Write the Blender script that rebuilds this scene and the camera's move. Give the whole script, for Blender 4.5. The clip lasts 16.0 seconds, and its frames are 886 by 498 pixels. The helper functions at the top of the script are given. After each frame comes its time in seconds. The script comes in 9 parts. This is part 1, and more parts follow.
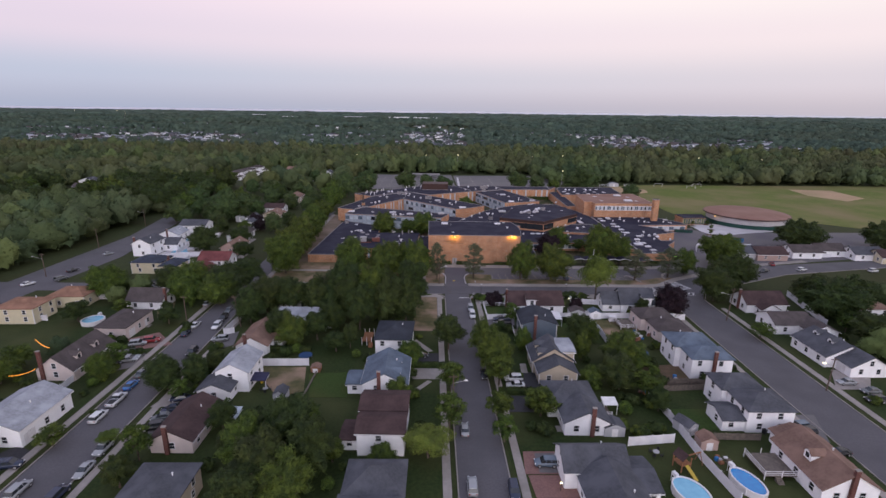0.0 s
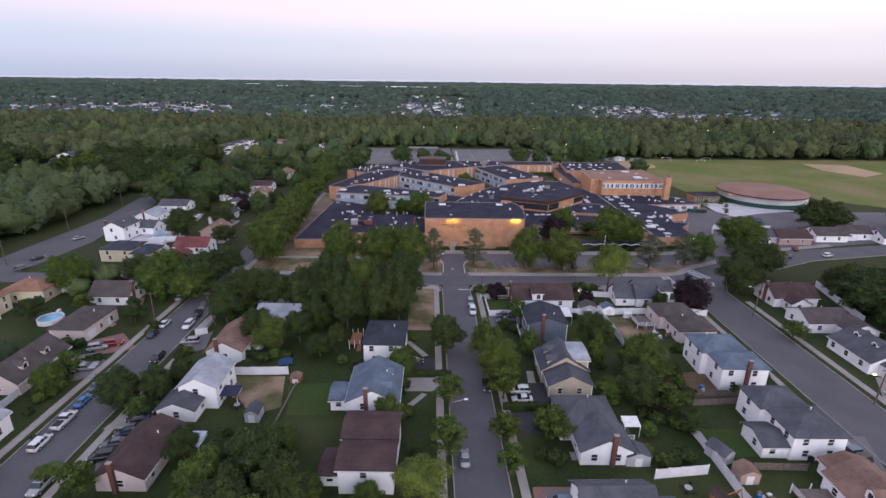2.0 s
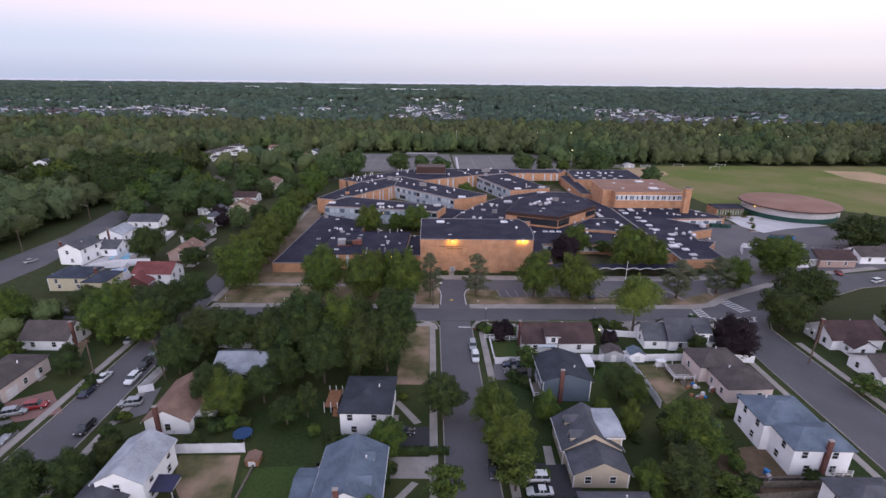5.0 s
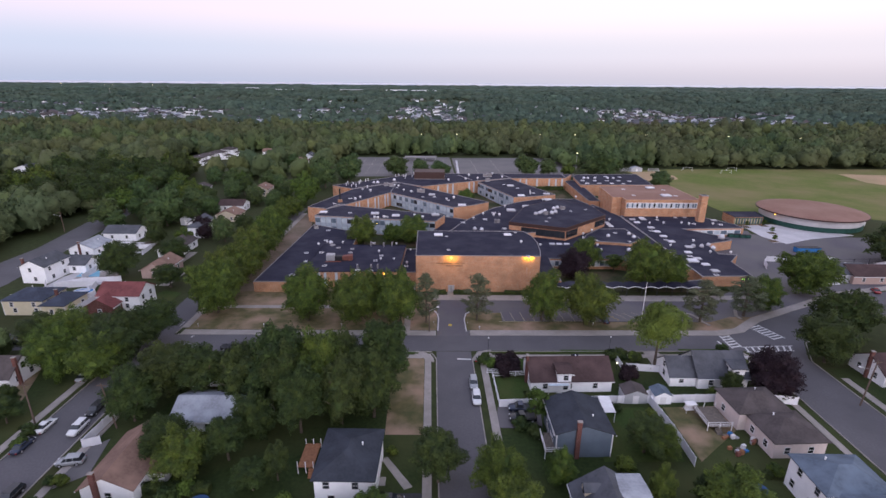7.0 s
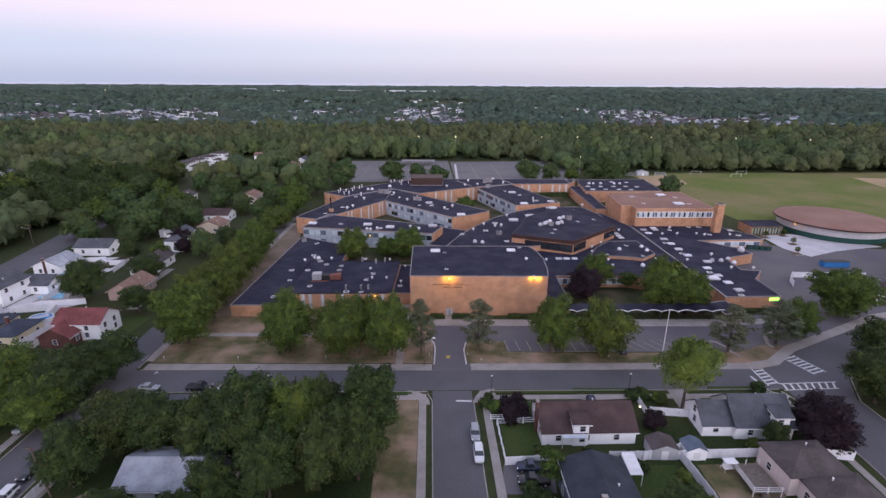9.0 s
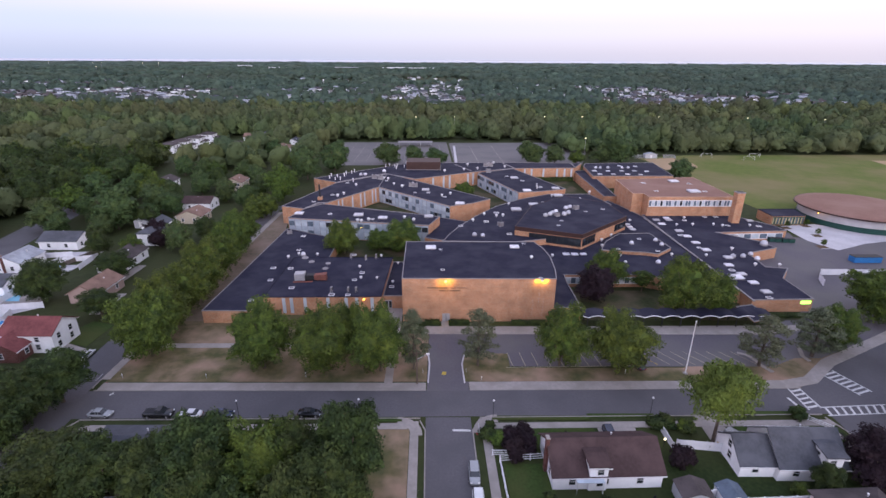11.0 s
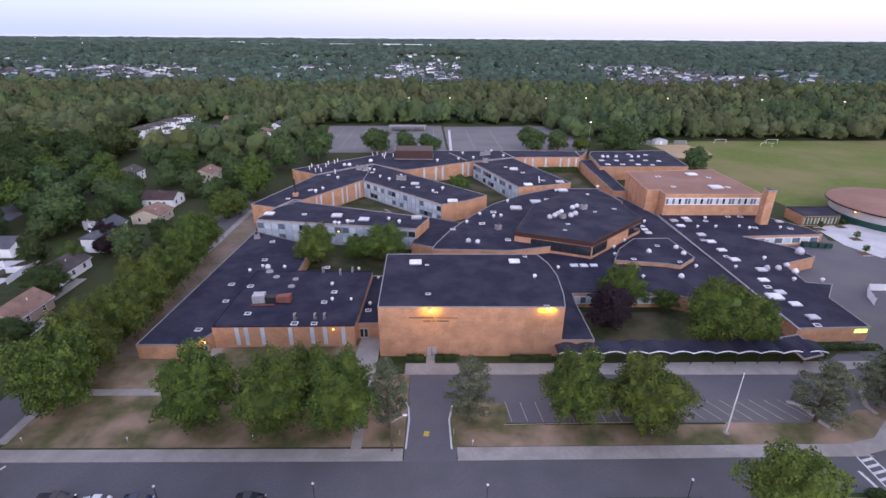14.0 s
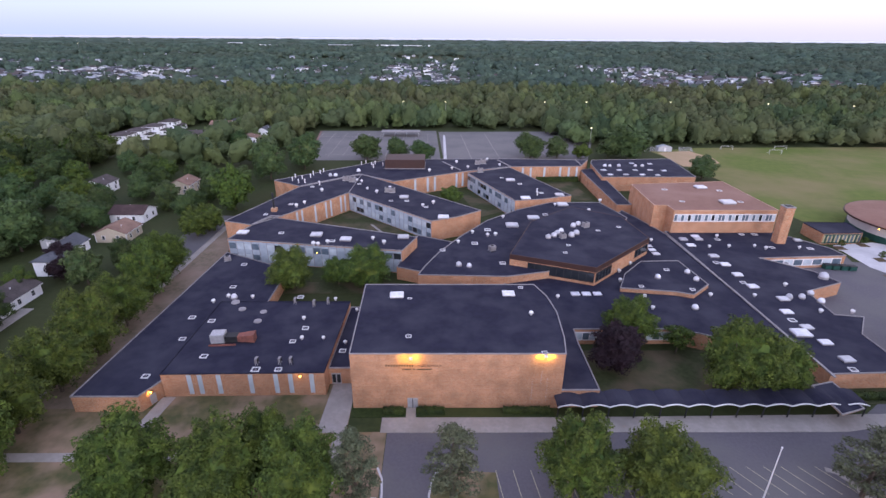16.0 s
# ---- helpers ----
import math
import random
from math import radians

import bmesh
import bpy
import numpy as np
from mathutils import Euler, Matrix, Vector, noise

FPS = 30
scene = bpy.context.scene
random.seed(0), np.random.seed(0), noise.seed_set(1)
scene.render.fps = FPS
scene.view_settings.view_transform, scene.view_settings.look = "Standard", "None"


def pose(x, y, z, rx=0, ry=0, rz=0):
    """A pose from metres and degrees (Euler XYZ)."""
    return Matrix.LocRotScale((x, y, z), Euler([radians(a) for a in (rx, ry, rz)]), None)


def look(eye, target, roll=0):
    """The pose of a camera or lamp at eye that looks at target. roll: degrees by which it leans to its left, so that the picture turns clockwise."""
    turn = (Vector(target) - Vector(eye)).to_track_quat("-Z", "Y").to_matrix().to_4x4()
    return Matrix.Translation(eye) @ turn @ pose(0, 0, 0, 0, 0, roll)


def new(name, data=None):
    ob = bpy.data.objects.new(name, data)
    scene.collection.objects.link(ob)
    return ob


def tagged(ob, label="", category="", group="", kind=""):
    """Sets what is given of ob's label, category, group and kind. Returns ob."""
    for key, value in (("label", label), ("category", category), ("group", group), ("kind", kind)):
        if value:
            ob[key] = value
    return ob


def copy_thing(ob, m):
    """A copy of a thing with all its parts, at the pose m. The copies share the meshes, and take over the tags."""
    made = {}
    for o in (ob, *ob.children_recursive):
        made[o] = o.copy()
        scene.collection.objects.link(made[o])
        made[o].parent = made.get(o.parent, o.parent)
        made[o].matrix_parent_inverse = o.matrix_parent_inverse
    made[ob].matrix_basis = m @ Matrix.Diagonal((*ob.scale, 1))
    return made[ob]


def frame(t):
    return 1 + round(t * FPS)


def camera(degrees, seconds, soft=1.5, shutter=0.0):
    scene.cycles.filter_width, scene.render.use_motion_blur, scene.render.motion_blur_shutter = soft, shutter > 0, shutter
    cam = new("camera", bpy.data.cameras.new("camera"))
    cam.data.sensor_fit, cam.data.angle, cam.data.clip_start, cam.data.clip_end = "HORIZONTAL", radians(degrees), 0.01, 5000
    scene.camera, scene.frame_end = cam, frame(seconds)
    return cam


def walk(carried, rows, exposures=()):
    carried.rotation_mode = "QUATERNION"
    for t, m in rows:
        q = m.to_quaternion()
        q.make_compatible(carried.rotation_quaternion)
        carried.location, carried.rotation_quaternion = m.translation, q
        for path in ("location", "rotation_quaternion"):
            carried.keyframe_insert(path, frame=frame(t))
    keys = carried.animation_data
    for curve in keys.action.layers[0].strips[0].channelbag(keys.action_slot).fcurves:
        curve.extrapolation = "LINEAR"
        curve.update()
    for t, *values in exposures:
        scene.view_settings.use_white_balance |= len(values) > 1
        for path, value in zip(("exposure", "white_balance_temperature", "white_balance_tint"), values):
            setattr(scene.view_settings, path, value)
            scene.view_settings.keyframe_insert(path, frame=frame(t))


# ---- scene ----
cam = camera(84.2, 16.0)
PATH = [
    (0, (2.684, 1.589, 61.373), (2.692, 3.513, 60.826), 0.7),
    (0.5, (2.865, 5.719, 61.27), (2.873, 7.623, 60.657), 0.7),
    (1, (3.022, 9.92, 61.378), (3.032, 11.8, 60.697), 0.7),
    (1.5, (3.05, 13.885, 61.485), (3.062, 15.769, 60.815), 0.7),
    (2, (3.094, 17.83, 61.718), (3.109, 19.719, 61.061), 0.7),
    (2.5, (3.321, 21.742, 61.785), (3.336, 23.632, 61.13), 0.7),
    (3, (3.455, 25.548, 61.823), (3.471, 27.438, 61.169), 0.7),
    (3.5, (3.686, 29.473, 61.824), (3.701, 31.363, 61.172), 0.65),
    (4, (3.868, 33.223, 62.038), (3.881, 35.114, 61.386), 0.65),
    (6.5, (4.702, 52.588, 61.467), (4.713, 54.481, 60.822), 0.5),
    (7, (5.137, 56.488, 61.711), (5.145, 58.381, 61.065), 0.45),
    (7.5, (5.31, 60.353, 62.019), (5.32, 62.245, 61.372), 0.4),
    (8, (5.462, 64.212, 62.006), (5.471, 66.104, 61.358), 0.4),
    (8.5, (5.694, 67.911, 62.01), (5.703, 69.803, 61.364), 0.35),
    (9, (5.761, 71.871, 62.015), (5.772, 73.764, 61.371), 0.3),
    (11.5, (6.992, 91.204, 61.879), (7.007, 93.051, 61.112), 0.3),
    (12, (7.288, 95.252, 61.634), (7.307, 97.084, 60.833), 0.35),
    (12.5, (7.914, 99.007, 61.623), (7.933, 100.839, 60.821), 0.4),
    (13, (8.617, 102.822, 61.692), (8.635, 104.654, 60.891), 0.35),
    (13.5, (9.07, 106.797, 61.799), (9.088, 108.63, 60.998), 0.4),
    (14, (9.556, 110.602, 61.989), (9.577, 112.435, 61.189), 0.4),
    (14.5, (10.322, 114.398, 62.147), (10.343, 116.231, 61.348), 0.4),
    (15, (10.987, 117.964, 62.346), (11.01, 119.797, 61.546), 0.45),
    (15.5, (11.665, 121.771, 62.249), (11.69, 123.606, 61.454), 0.45),
    (16, (12.717, 125.366, 62.543), (12.741, 127.2, 61.746), 0.45),
]

walk(cam, [(t, look(eye, target, roll)) for t, eye, target, roll in PATH], [(0.0, -0.3, 6600, 13), (1.0, -0.08, 6550, 12), (2.0, 0.02, 6450, 12), (4.0, 0.05, 6450, 12), (9.0, 0.0, 6400, 14), (11.5, 0.28, 6250, 15), (12.5, 0.38, 6200, 15), (16.0, 0.35, 6050, 15)])

# ---- sky and light: dusk, the sun just down behind the camera ----
SUN_ELEV, SUN_ROT = radians(3.0), radians(165.0)
world = bpy.data.worlds.new("dusk_sky")
scene.world = world
world.use_nodes = True
wn, wl = world.node_tree.nodes, world.node_tree.links
wn.clear()
w_out = wn.new("ShaderNodeOutputWorld")
w_bg = wn.new("ShaderNodeBackground")
w_geo = wn.new("ShaderNodeTexCoord")
w_sep = wn.new("ShaderNodeSeparateXYZ")
wl.new(w_geo.outputs["Generated"], w_sep.inputs[0])


def sky_ramp(stops):
    n = wn.new("ShaderNodeValToRGB")
    n.color_ramp.interpolation = "EASE"
    while len(n.color_ramp.elements) < len(stops):
        n.color_ramp.elements.new(0.5)
    for e, (p, c) in zip(n.color_ramp.elements, stops):
        e.position, e.color = p, (*c, 1)
    wl.new(w_sep.outputs["Z"], n.inputs[0])
    return n


dim_side = sky_ramp([(0.0, (0.47, 0.55, 0.74)), (0.05, (0.54, 0.63, 0.86)), (0.12, (0.86, 0.75, 0.93)), (0.22, (1.08, 0.86, 1.0)), (0.45, (0.80, 0.76, 1.0)), (1.0, (0.58, 0.68, 0.98))])
bright_side = sky_ramp([(0.0, (0.66, 0.63, 0.73)), (0.05, (0.80, 0.76, 0.88)), (0.12, (1.06, 0.93, 0.99)), (0.22, (1.25, 1.16, 1.10)), (0.45, (0.95, 0.90, 1.0)), (1.0, (0.60, 0.70, 0.98))])
w_side = wn.new("ShaderNodeMapRange")
w_side.inputs[1].default_value, w_side.inputs[2].default_value = -0.55, 0.62
wl.new(w_sep.outputs["X"], w_side.inputs[0])
w_mix = wn.new("ShaderNodeMix")
w_mix.data_type = "RGBA"
wl.new(w_side.outputs[0], w_mix.inputs[0])
wl.new(dim_side.outputs[0], w_mix.inputs[6])
wl.new(bright_side.outputs[0], w_mix.inputs[7])
# the afterglow behind the camera, low over the horizon
w_back = wn.new("ShaderNodeMapRange")
w_back.inputs[1].default_value, w_back.inputs[2].default_value = 0.15, -0.9
wl.new(w_sep.outputs["Y"], w_back.inputs[0])
after = sky_ramp([(0.0, (1.35, 1.22, 1.28)), (0.1, (1.55, 1.42, 1.52)), (0.3, (1.26, 1.25, 1.46)), (0.6, (0.85, 0.90, 1.18)), (1.0, (0.60, 0.70, 0.98))])
w_glow = wn.new("ShaderNodeMix")
w_glow.data_type = "RGBA"
wl.new(w_back.outputs[0], w_glow.inputs[0])
wl.new(w_mix.outputs[2], w_glow.inputs[6])
wl.new(after.outputs[0], w_glow.inputs[7])
w_sky = wn.new("ShaderNodeTexSky")
w_sky.sky_type, w_sky.sun_disc = "NISHITA", False
w_sky.sun_elevation, w_sky.sun_rotation = SUN_ELEV, SUN_ROT
w_add = wn.new("ShaderNodeMix")
w_add.data_type, w_add.blend_type = "RGBA", "ADD"
w_add.inputs[0].default_value = 0.04
wl.new(w_glow.outputs[2], w_add.inputs[6])
wl.new(w_sky.outputs[0], w_add.inputs[7])
wl.new(w_add.outputs[2], w_bg.inputs[0])
w_bg.inputs[1].default_value = 1.0
wl.new(w_bg.outputs[0], w_out.inputs[0])
sun = new("sun", bpy.data.lights.new("sun", "SUN"))
sun.data.energy, sun.data.angle, sun.data.color = 1.3, radians(50), (0.97, 0.955, 1.0)
sun.matrix_world = look((90, -300, 130), (0, 100, 0))


# ---- materials ----
def mat(name, col, col2=None, scale=1.0, rough=0.85, bump=0.0, metal=0.0, big=None, bigscale=0.05, vary=0.0, island=False, spec=0.3, emit=0.0, wave=None, tone=None):
    """Two colours broken up by fine noise, a third by broad noise, with relief."""
    m = bpy.data.materials.new(name)
    m.use_nodes = True
    nt, b = m.node_tree, m.node_tree.nodes["Principled BSDF"]
    N, L = nt.nodes.new, nt.links.new
    co = N("ShaderNodeTexCoord").outputs["Object"]
    geo = N("ShaderNodeNewGeometry")
    pos = geo.outputs["Position"]
    no = N("ShaderNodeTexNoise")
    no.inputs["Scale"].default_value, no.inputs["Detail"].default_value = scale, 5
    L(pos, no.inputs["Vector"])
    mr = N("ShaderNodeMapRange")
    mr.inputs[1].default_value, mr.inputs[2].default_value = 0.35, 0.65
    L(no.outputs["Fac"], mr.inputs[0])
    mx = N("ShaderNodeMix")
    mx.data_type = "RGBA"
    mx.inputs[6].default_value, mx.inputs[7].default_value = (*col, 1), (*(col2 or [c * 0.8 for c in col]), 1)
    L(mr.outputs[0], mx.inputs[0])
    out = mx.outputs[2]
    if tone:
        # each crown of a wood has a tone of its own
        at = N("ShaderNodeAttribute")
        at.attribute_name = "crown_tone"
        mt = N("ShaderNodeMix")
        mt.data_type = "RGBA"
        L(at.outputs["Fac"], mt.inputs[0])
        L(out, mt.inputs[6])
        mt.inputs[7].default_value = (*tone, 1)
        out = mt.outputs[2]
    if big:
        nb = N("ShaderNodeTexNoise")
        nb.inputs["Scale"].default_value, nb.inputs["Detail"].default_value = bigscale, 4
        L(pos, nb.inputs["Vector"])
        m2 = N("ShaderNodeMapRange")
        m2.inputs[1].default_value, m2.inputs[2].default_value = 0.42, 0.68
        L(nb.outputs["Fac"], m2.inputs[0])
        mb = N("ShaderNodeMix")
        mb.data_type = "RGBA"
        L(m2.outputs[0], mb.inputs[0])
        L(out, mb.inputs[6])
        mb.inputs[7].default_value = (*big, 1)
        out = mb.outputs[2]
    if wave:
        # courses: (axis, spacing in metres, depth of tone)
        sp = N("ShaderNodeSeparateXYZ")
        L(co, sp.inputs[0])
        md = N("ShaderNodeMath")
        md.operation = "FRACT"
        sc = N("ShaderNodeMath")
        sc.operation = "MULTIPLY"
        sc.inputs[1].default_value = 1 / wave[1]
        L(sp.outputs[wave[0]], sc.inputs[0])
        L(sc.outputs[0], md.inputs[0])
        st = N("ShaderNodeMapRange")
        st.inputs[1].default_value, st.inputs[2].default_value = 0.0, 0.22
        st.inputs[3].default_value, st.inputs[4].default_value = 1 - wave[2], 1.0
        L(md.outputs[0], st.inputs[0])
        mw = N("ShaderNodeMix")
        mw.data_type, mw.blend_type = "RGBA", "MULTIPLY"
        mw.inputs[0].default_value = 1.0
        L(out, mw.inputs[6])
        L(st.outputs[0], mw.inputs[7])
        out = mw.outputs[2]
    if vary:
        hs = N("ShaderNodeHueSaturation")
        rnd = geo.outputs["Random Per Island"] if island else N("ShaderNodeObjectInfo").outputs["Random"]
        r1 = N("ShaderNodeMapRange")
        r1.inputs[3].default_value, r1.inputs[4].default_value = 1 - vary, 1 + vary
        L(rnd, r1.inputs[0])
        L(r1.outputs[0], hs.inputs["Value"])
        if island:
            oi = N("ShaderNodeObjectInfo").outputs["Random"]
            r2 = N("ShaderNodeMapRange")
            r2.inputs[3].default_value, r2.inputs[4].default_value = 0.472, 0.512
            L(oi, r2.inputs[0])
            L(r2.outputs[0], hs.inputs["Hue"])
        L(out, hs.inputs["Color"])
        out = hs.outputs[0]
    L(out, b.inputs["Base Color"])
    b.inputs["Roughness"].default_value, b.inputs["Metallic"].default_value = rough, metal
    b.inputs["Specular IOR Level"].default_value = spec
    if emit:
        L(out, b.inputs["Emission Color"])
        b.inputs["Emission Strength"].default_value = emit
    if bump:
        bp = N("ShaderNodeBump")
        bp.inputs["Strength"].default_value, bp.inputs["Distance"].default_value = bump, 0.1
        L(no.outputs["Fac"], bp.inputs["Height"])
        L(bp.outputs[0], b.inputs["Normal"])
    return m


def brick_mat(name, c1, c2, mortar):
    m = bpy.data.materials.new(name)
    m.use_nodes = True
    nt, b = m.node_tree, m.node_tree.nodes["Principled BSDF"]
    N, L = nt.nodes.new, nt.links.new
    pos = N("ShaderNodeNewGeometry").outputs["Position"]
    sp = N("ShaderNodeSeparateXYZ")
    L(pos, sp.inputs[0])
    ad = N("ShaderNodeMath")
    L(sp.outputs[0], ad.inputs[0])
    L(sp.outputs[1], ad.inputs[1])
    cb = N("ShaderNodeCombineXYZ")
    L(ad.outputs[0], cb.inputs[0])
    L(sp.outputs[2], cb.inputs[1])
    br = N("ShaderNodeTexBrick")
    br.inputs["Color1"].default_value, br.inputs["Color2"].default_value, br.inputs["Mortar"].default_value = (*c1, 1), (*c2, 1), (*mortar, 1)
    br.inputs["Scale"].default_value = 1.0
    br.inputs["Brick Width"].default_value, br.inputs["Row Height"].default_value, br.inputs["Mortar Size"].default_value = 0.3, 0.1, 0.012
    L(cb.outputs[0], br.inputs["Vector"])
    no = N("ShaderNodeTexNoise")
    no.inputs["Scale"].default_value, no.inputs["Detail"].default_value = 0.35, 6
    L(pos, no.inputs["Vector"])
    mr = N("ShaderNodeMapRange")
    mr.inputs[1].default_value, mr.inputs[2].default_value, mr.inputs[3].default_value, mr.inputs[4].default_value = 0.3, 0.7, 0.78, 1.15
    L(no.outputs["Fac"], mr.inputs[0])
    hs = N("ShaderNodeHueSaturation")
    L(mr.outputs[0], hs.inputs["Value"])
    L(br.outputs["Color"], hs.inputs["Color"])
    L(hs.outputs[0], b.inputs["Base Color"])
    b.inputs["Roughness"].default_value = 0.9
    b.inputs["Specular IOR Level"].default_value = 0.2
    return m


GRASS = mat("lawn_grass", (0.034, 0.050, 0.016), (0.022, 0.035, 0.012), 1.6, bump=0.6, big=(0.056, 0.062, 0.024), bigscale=0.06, spec=0.1)
DRY = mat("dry_grass", (0.128, 0.108, 0.054), (0.076, 0.078, 0.035), 0.55, bump=0.6, big=(0.31, 0.21, 0.155), bigscale=0.12, spec=0.1)
GREEN = mat("watered_grass", (0.046, 0.074, 0.020), (0.033, 0.055, 0.015), 2.0, bump=0.6, big=(0.060, 0.068, 0.022), bigscale=0.12, spec=0.1)
FIELD = mat("sports_field_grass", (0.124, 0.148, 0.036), (0.100, 0.128, 0.030), 0.3, bump=0.4, big=(0.205, 0.165, 0.082), bigscale=0.022, spec=0.1)
FLOOR = mat("woodland_floor", (0.046, 0.056, 0.022), (0.032, 0.042, 0.017), 0.6, bump=0.8, big=(0.042, 0.045, 0.018), bigscale=0.03, spec=0.1)
WORN = mat("bare_worn_verge", (0.190, 0.142, 0.108), (0.128, 0.108, 0.070), 0.8, bump=0.6, big=(0.25, 0.185, 0.15), bigscale=0.09, spec=0.1)
COURT = mat("courtyard_grass", (0.050, 0.056, 0.025), (0.034, 0.042, 0.018), 1.0, bump=0.6, big=(0.105, 0.082, 0.054), bigscale=0.13, spec=0.1)
SOIL = mat("bare_soil", (0.16, 0.105, 0.07), (0.11, 0.075, 0.05), 1.0, bump=0.6, big=(0.09, 0.07, 0.04), bigscale=0.2, spec=0.1)
SAND = mat("infield_sand", (0.42, 0.28, 0.17), (0.36, 0.24, 0.15), 0.8, bump=0.3, big=(0.30, 0.22, 0.12), bigscale=0.05)
ASPHALT = mat("street_asphalt", (0.112, 0.104, 0.115), (0.095, 0.088, 0.098), 2.5, bump=0.3, big=(0.084, 0.079, 0.087), bigscale=0.11, rough=0.8)
LOT = mat("parking_asphalt", (0.112, 0.100, 0.116), (0.096, 0.086, 0.101), 2.0, bump=0.3, big=(0.13, 0.12, 0.12), bigscale=0.06, rough=0.8)
LOT_OLD = mat("faded_asphalt", (0.17, 0.155, 0.155), (0.14, 0.13, 0.132), 1.0, bump=0.3, big=(0.12, 0.112, 0.118), bigscale=0.05, rough=0.85)
DRIVE_DARK = mat("sealed_driveway_asphalt", (0.045, 0.043, 0.050), (0.036, 0.035, 0.04), 2.0, bump=0.2)
CONC = mat("pavement_concrete", (0.33, 0.29, 0.275), (0.28, 0.25, 0.235), 1.5, bump=0.3, big=(0.24, 0.215, 0.20), bigscale=0.25)
CONC_PALE = mat("pale_concrete", (0.55, 0.52, 0.54), (0.48, 0.46, 0.48), 1.0, bump=0.2, big=(0.42, 0.40, 0.42), bigscale=0.15)
PAVER = mat("red_brick_paving", (0.24, 0.13, 0.115), (0.18, 0.10, 0.09), 3.0, bump=0.3)
PAINT = mat("road_paint_white", (0.62, 0.60, 0.60), (0.45, 0.44, 0.44), 2.0)
BAYP = mat("worn_bay_paint", (0.42, 0.37, 0.26), (0.30, 0.27, 0.20), 3.0)
YPAINT = mat("road_paint_yellow", (0.50, 0.36, 0.06), (0.42, 0.30, 0.06), 2.0)
BRICK = brick_mat("orange_brick", (0.54, 0.265, 0.145), (0.35, 0.160, 0.090), (0.47, 0.32, 0.22))
BRICK_PALE = brick_mat("weathered_brick", (0.50, 0.28, 0.19), (0.38, 0.20, 0.13), (0.5, 0.37, 0.28))
BRICK_RED = brick_mat("red_chimney_brick", (0.14, 0.048, 0.04), (0.10, 0.036, 0.03), (0.17, 0.11, 0.10))
ROOF = mat("dark_membrane_roofing", (0.023, 0.022, 0.041), (0.018, 0.0175, 0.033), 0.7, bump=0.2, big=(0.040, 0.039, 0.058), bigscale=0.16, rough=0.85, spec=0.12)
ROOF_BROWN = mat("brown_gravel_roofing", (0.235, 0.125, 0.095), (0.20, 0.105, 0.08), 1.2, bump=0.3, big=(0.26, 0.15, 0.12), bigscale=0.08)
FASCIA = mat("brown_metal_fascia", (0.055, 0.026, 0.022), (0.045, 0.022, 0.02), 0.8, rough=0.6)
COPING = mat("pale_metal_coping", (0.27, 0.25, 0.26), (0.20, 0.18, 0.19), 0.8, rough=0.5)
PANEL = mat("grey_blue_window_panel", (0.36, 0.41, 0.48), (0.30, 0.34, 0.41), 0.9, rough=0.5)
GLASS = mat("dark_window_glass", (0.030, 0.035, 0.042), (0.02, 0.022, 0.028), 0.3, rough=0.08, spec=0.7)
GLASS_PALE = mat("blinds_behind_glass", (0.52, 0.57, 0.63), (0.40, 0.45, 0.51), 0.5, rough=0.15, spec=0.6)
WHITE = mat("white_painted_metal", (0.72, 0.70, 0.72), (0.62, 0.60, 0.62), 1.2, rough=0.5)
DOME = mat("translucent_skylight_acrylic", (0.60, 0.59, 0.64), (0.48, 0.47, 0.52), 1.0, rough=0.3, vary=0.3)
STEEL = mat("galvanised_steel", (0.42, 0.41, 0.43), (0.34, 0.33, 0.35), 2.0, rough=0.45, metal=0.3)
RUST = mat("rusty_red_metal", (0.22, 0.08, 0.06), (0.15, 0.06, 0.05), 2.0, rough=0.8)
BLACK = mat("black_metal", (0.022, 0.022, 0.025), (0.016, 0.016, 0.02), 2.0, rough=0.6)
VINYL = mat("white_vinyl_fence", (0.74, 0.73, 0.77), (0.66, 0.65, 0.70), 0.8, rough=0.5, vary=0.05)
WOODF = mat("weathered_grey_wood", (0.17, 0.14, 0.12), (0.11, 0.09, 0.08), 2.0, bump=0.3)
CEDAR = mat("cedar_wood", (0.30, 0.14, 0.075), (0.22, 0.10, 0.055), 2.0, bump=0.3)
POLEWOOD = mat("utility_pole_wood", (0.12, 0.085, 0.07), (0.085, 0.06, 0.05), 2.0, bump=0.3)
TRIM = mat("white_trim_paint", (0.74, 0.72, 0.74), (0.68, 0.66, 0.68), 2.0, rough=0.5)
LEAF = mat("broad_leaves", (0.080, 0.116, 0.020), (0.031, 0.053, 0.014), 0.7, vary=0.3, island=True, rough=0.7, spec=0.15)
LEAF3 = mat("mid_green_leaves", (0.066, 0.100, 0.034), (0.036, 0.062, 0.024), 0.4, vary=0.33, island=True, rough=0.7, spec=0.15)
LEAF2 = mat("dark_broad_leaves", (0.045, 0.066, 0.017), (0.019, 0.033, 0.012), 0.7, vary=0.3, island=True, rough=0.7, spec=0.15)
LEAF_Y = mat("yellow_green_leaves", (0.110, 0.160, 0.030), (0.060, 0.092, 0.020), 0.45, vary=0.33, island=True, rough=0.7, spec=0.15)
LEAF_R = mat("purple_maple_leaves", (0.022, 0.012, 0.015), (0.016, 0.009, 0.012), 0.5, vary=0.35, island=True, rough=0.7, spec=0.15)
NEEDLE = mat("grey_green_needles", (0.110, 0.122, 0.070), (0.074, 0.088, 0.052), 0.5, vary=0.4, island=True, rough=0.7, spec=0.15)
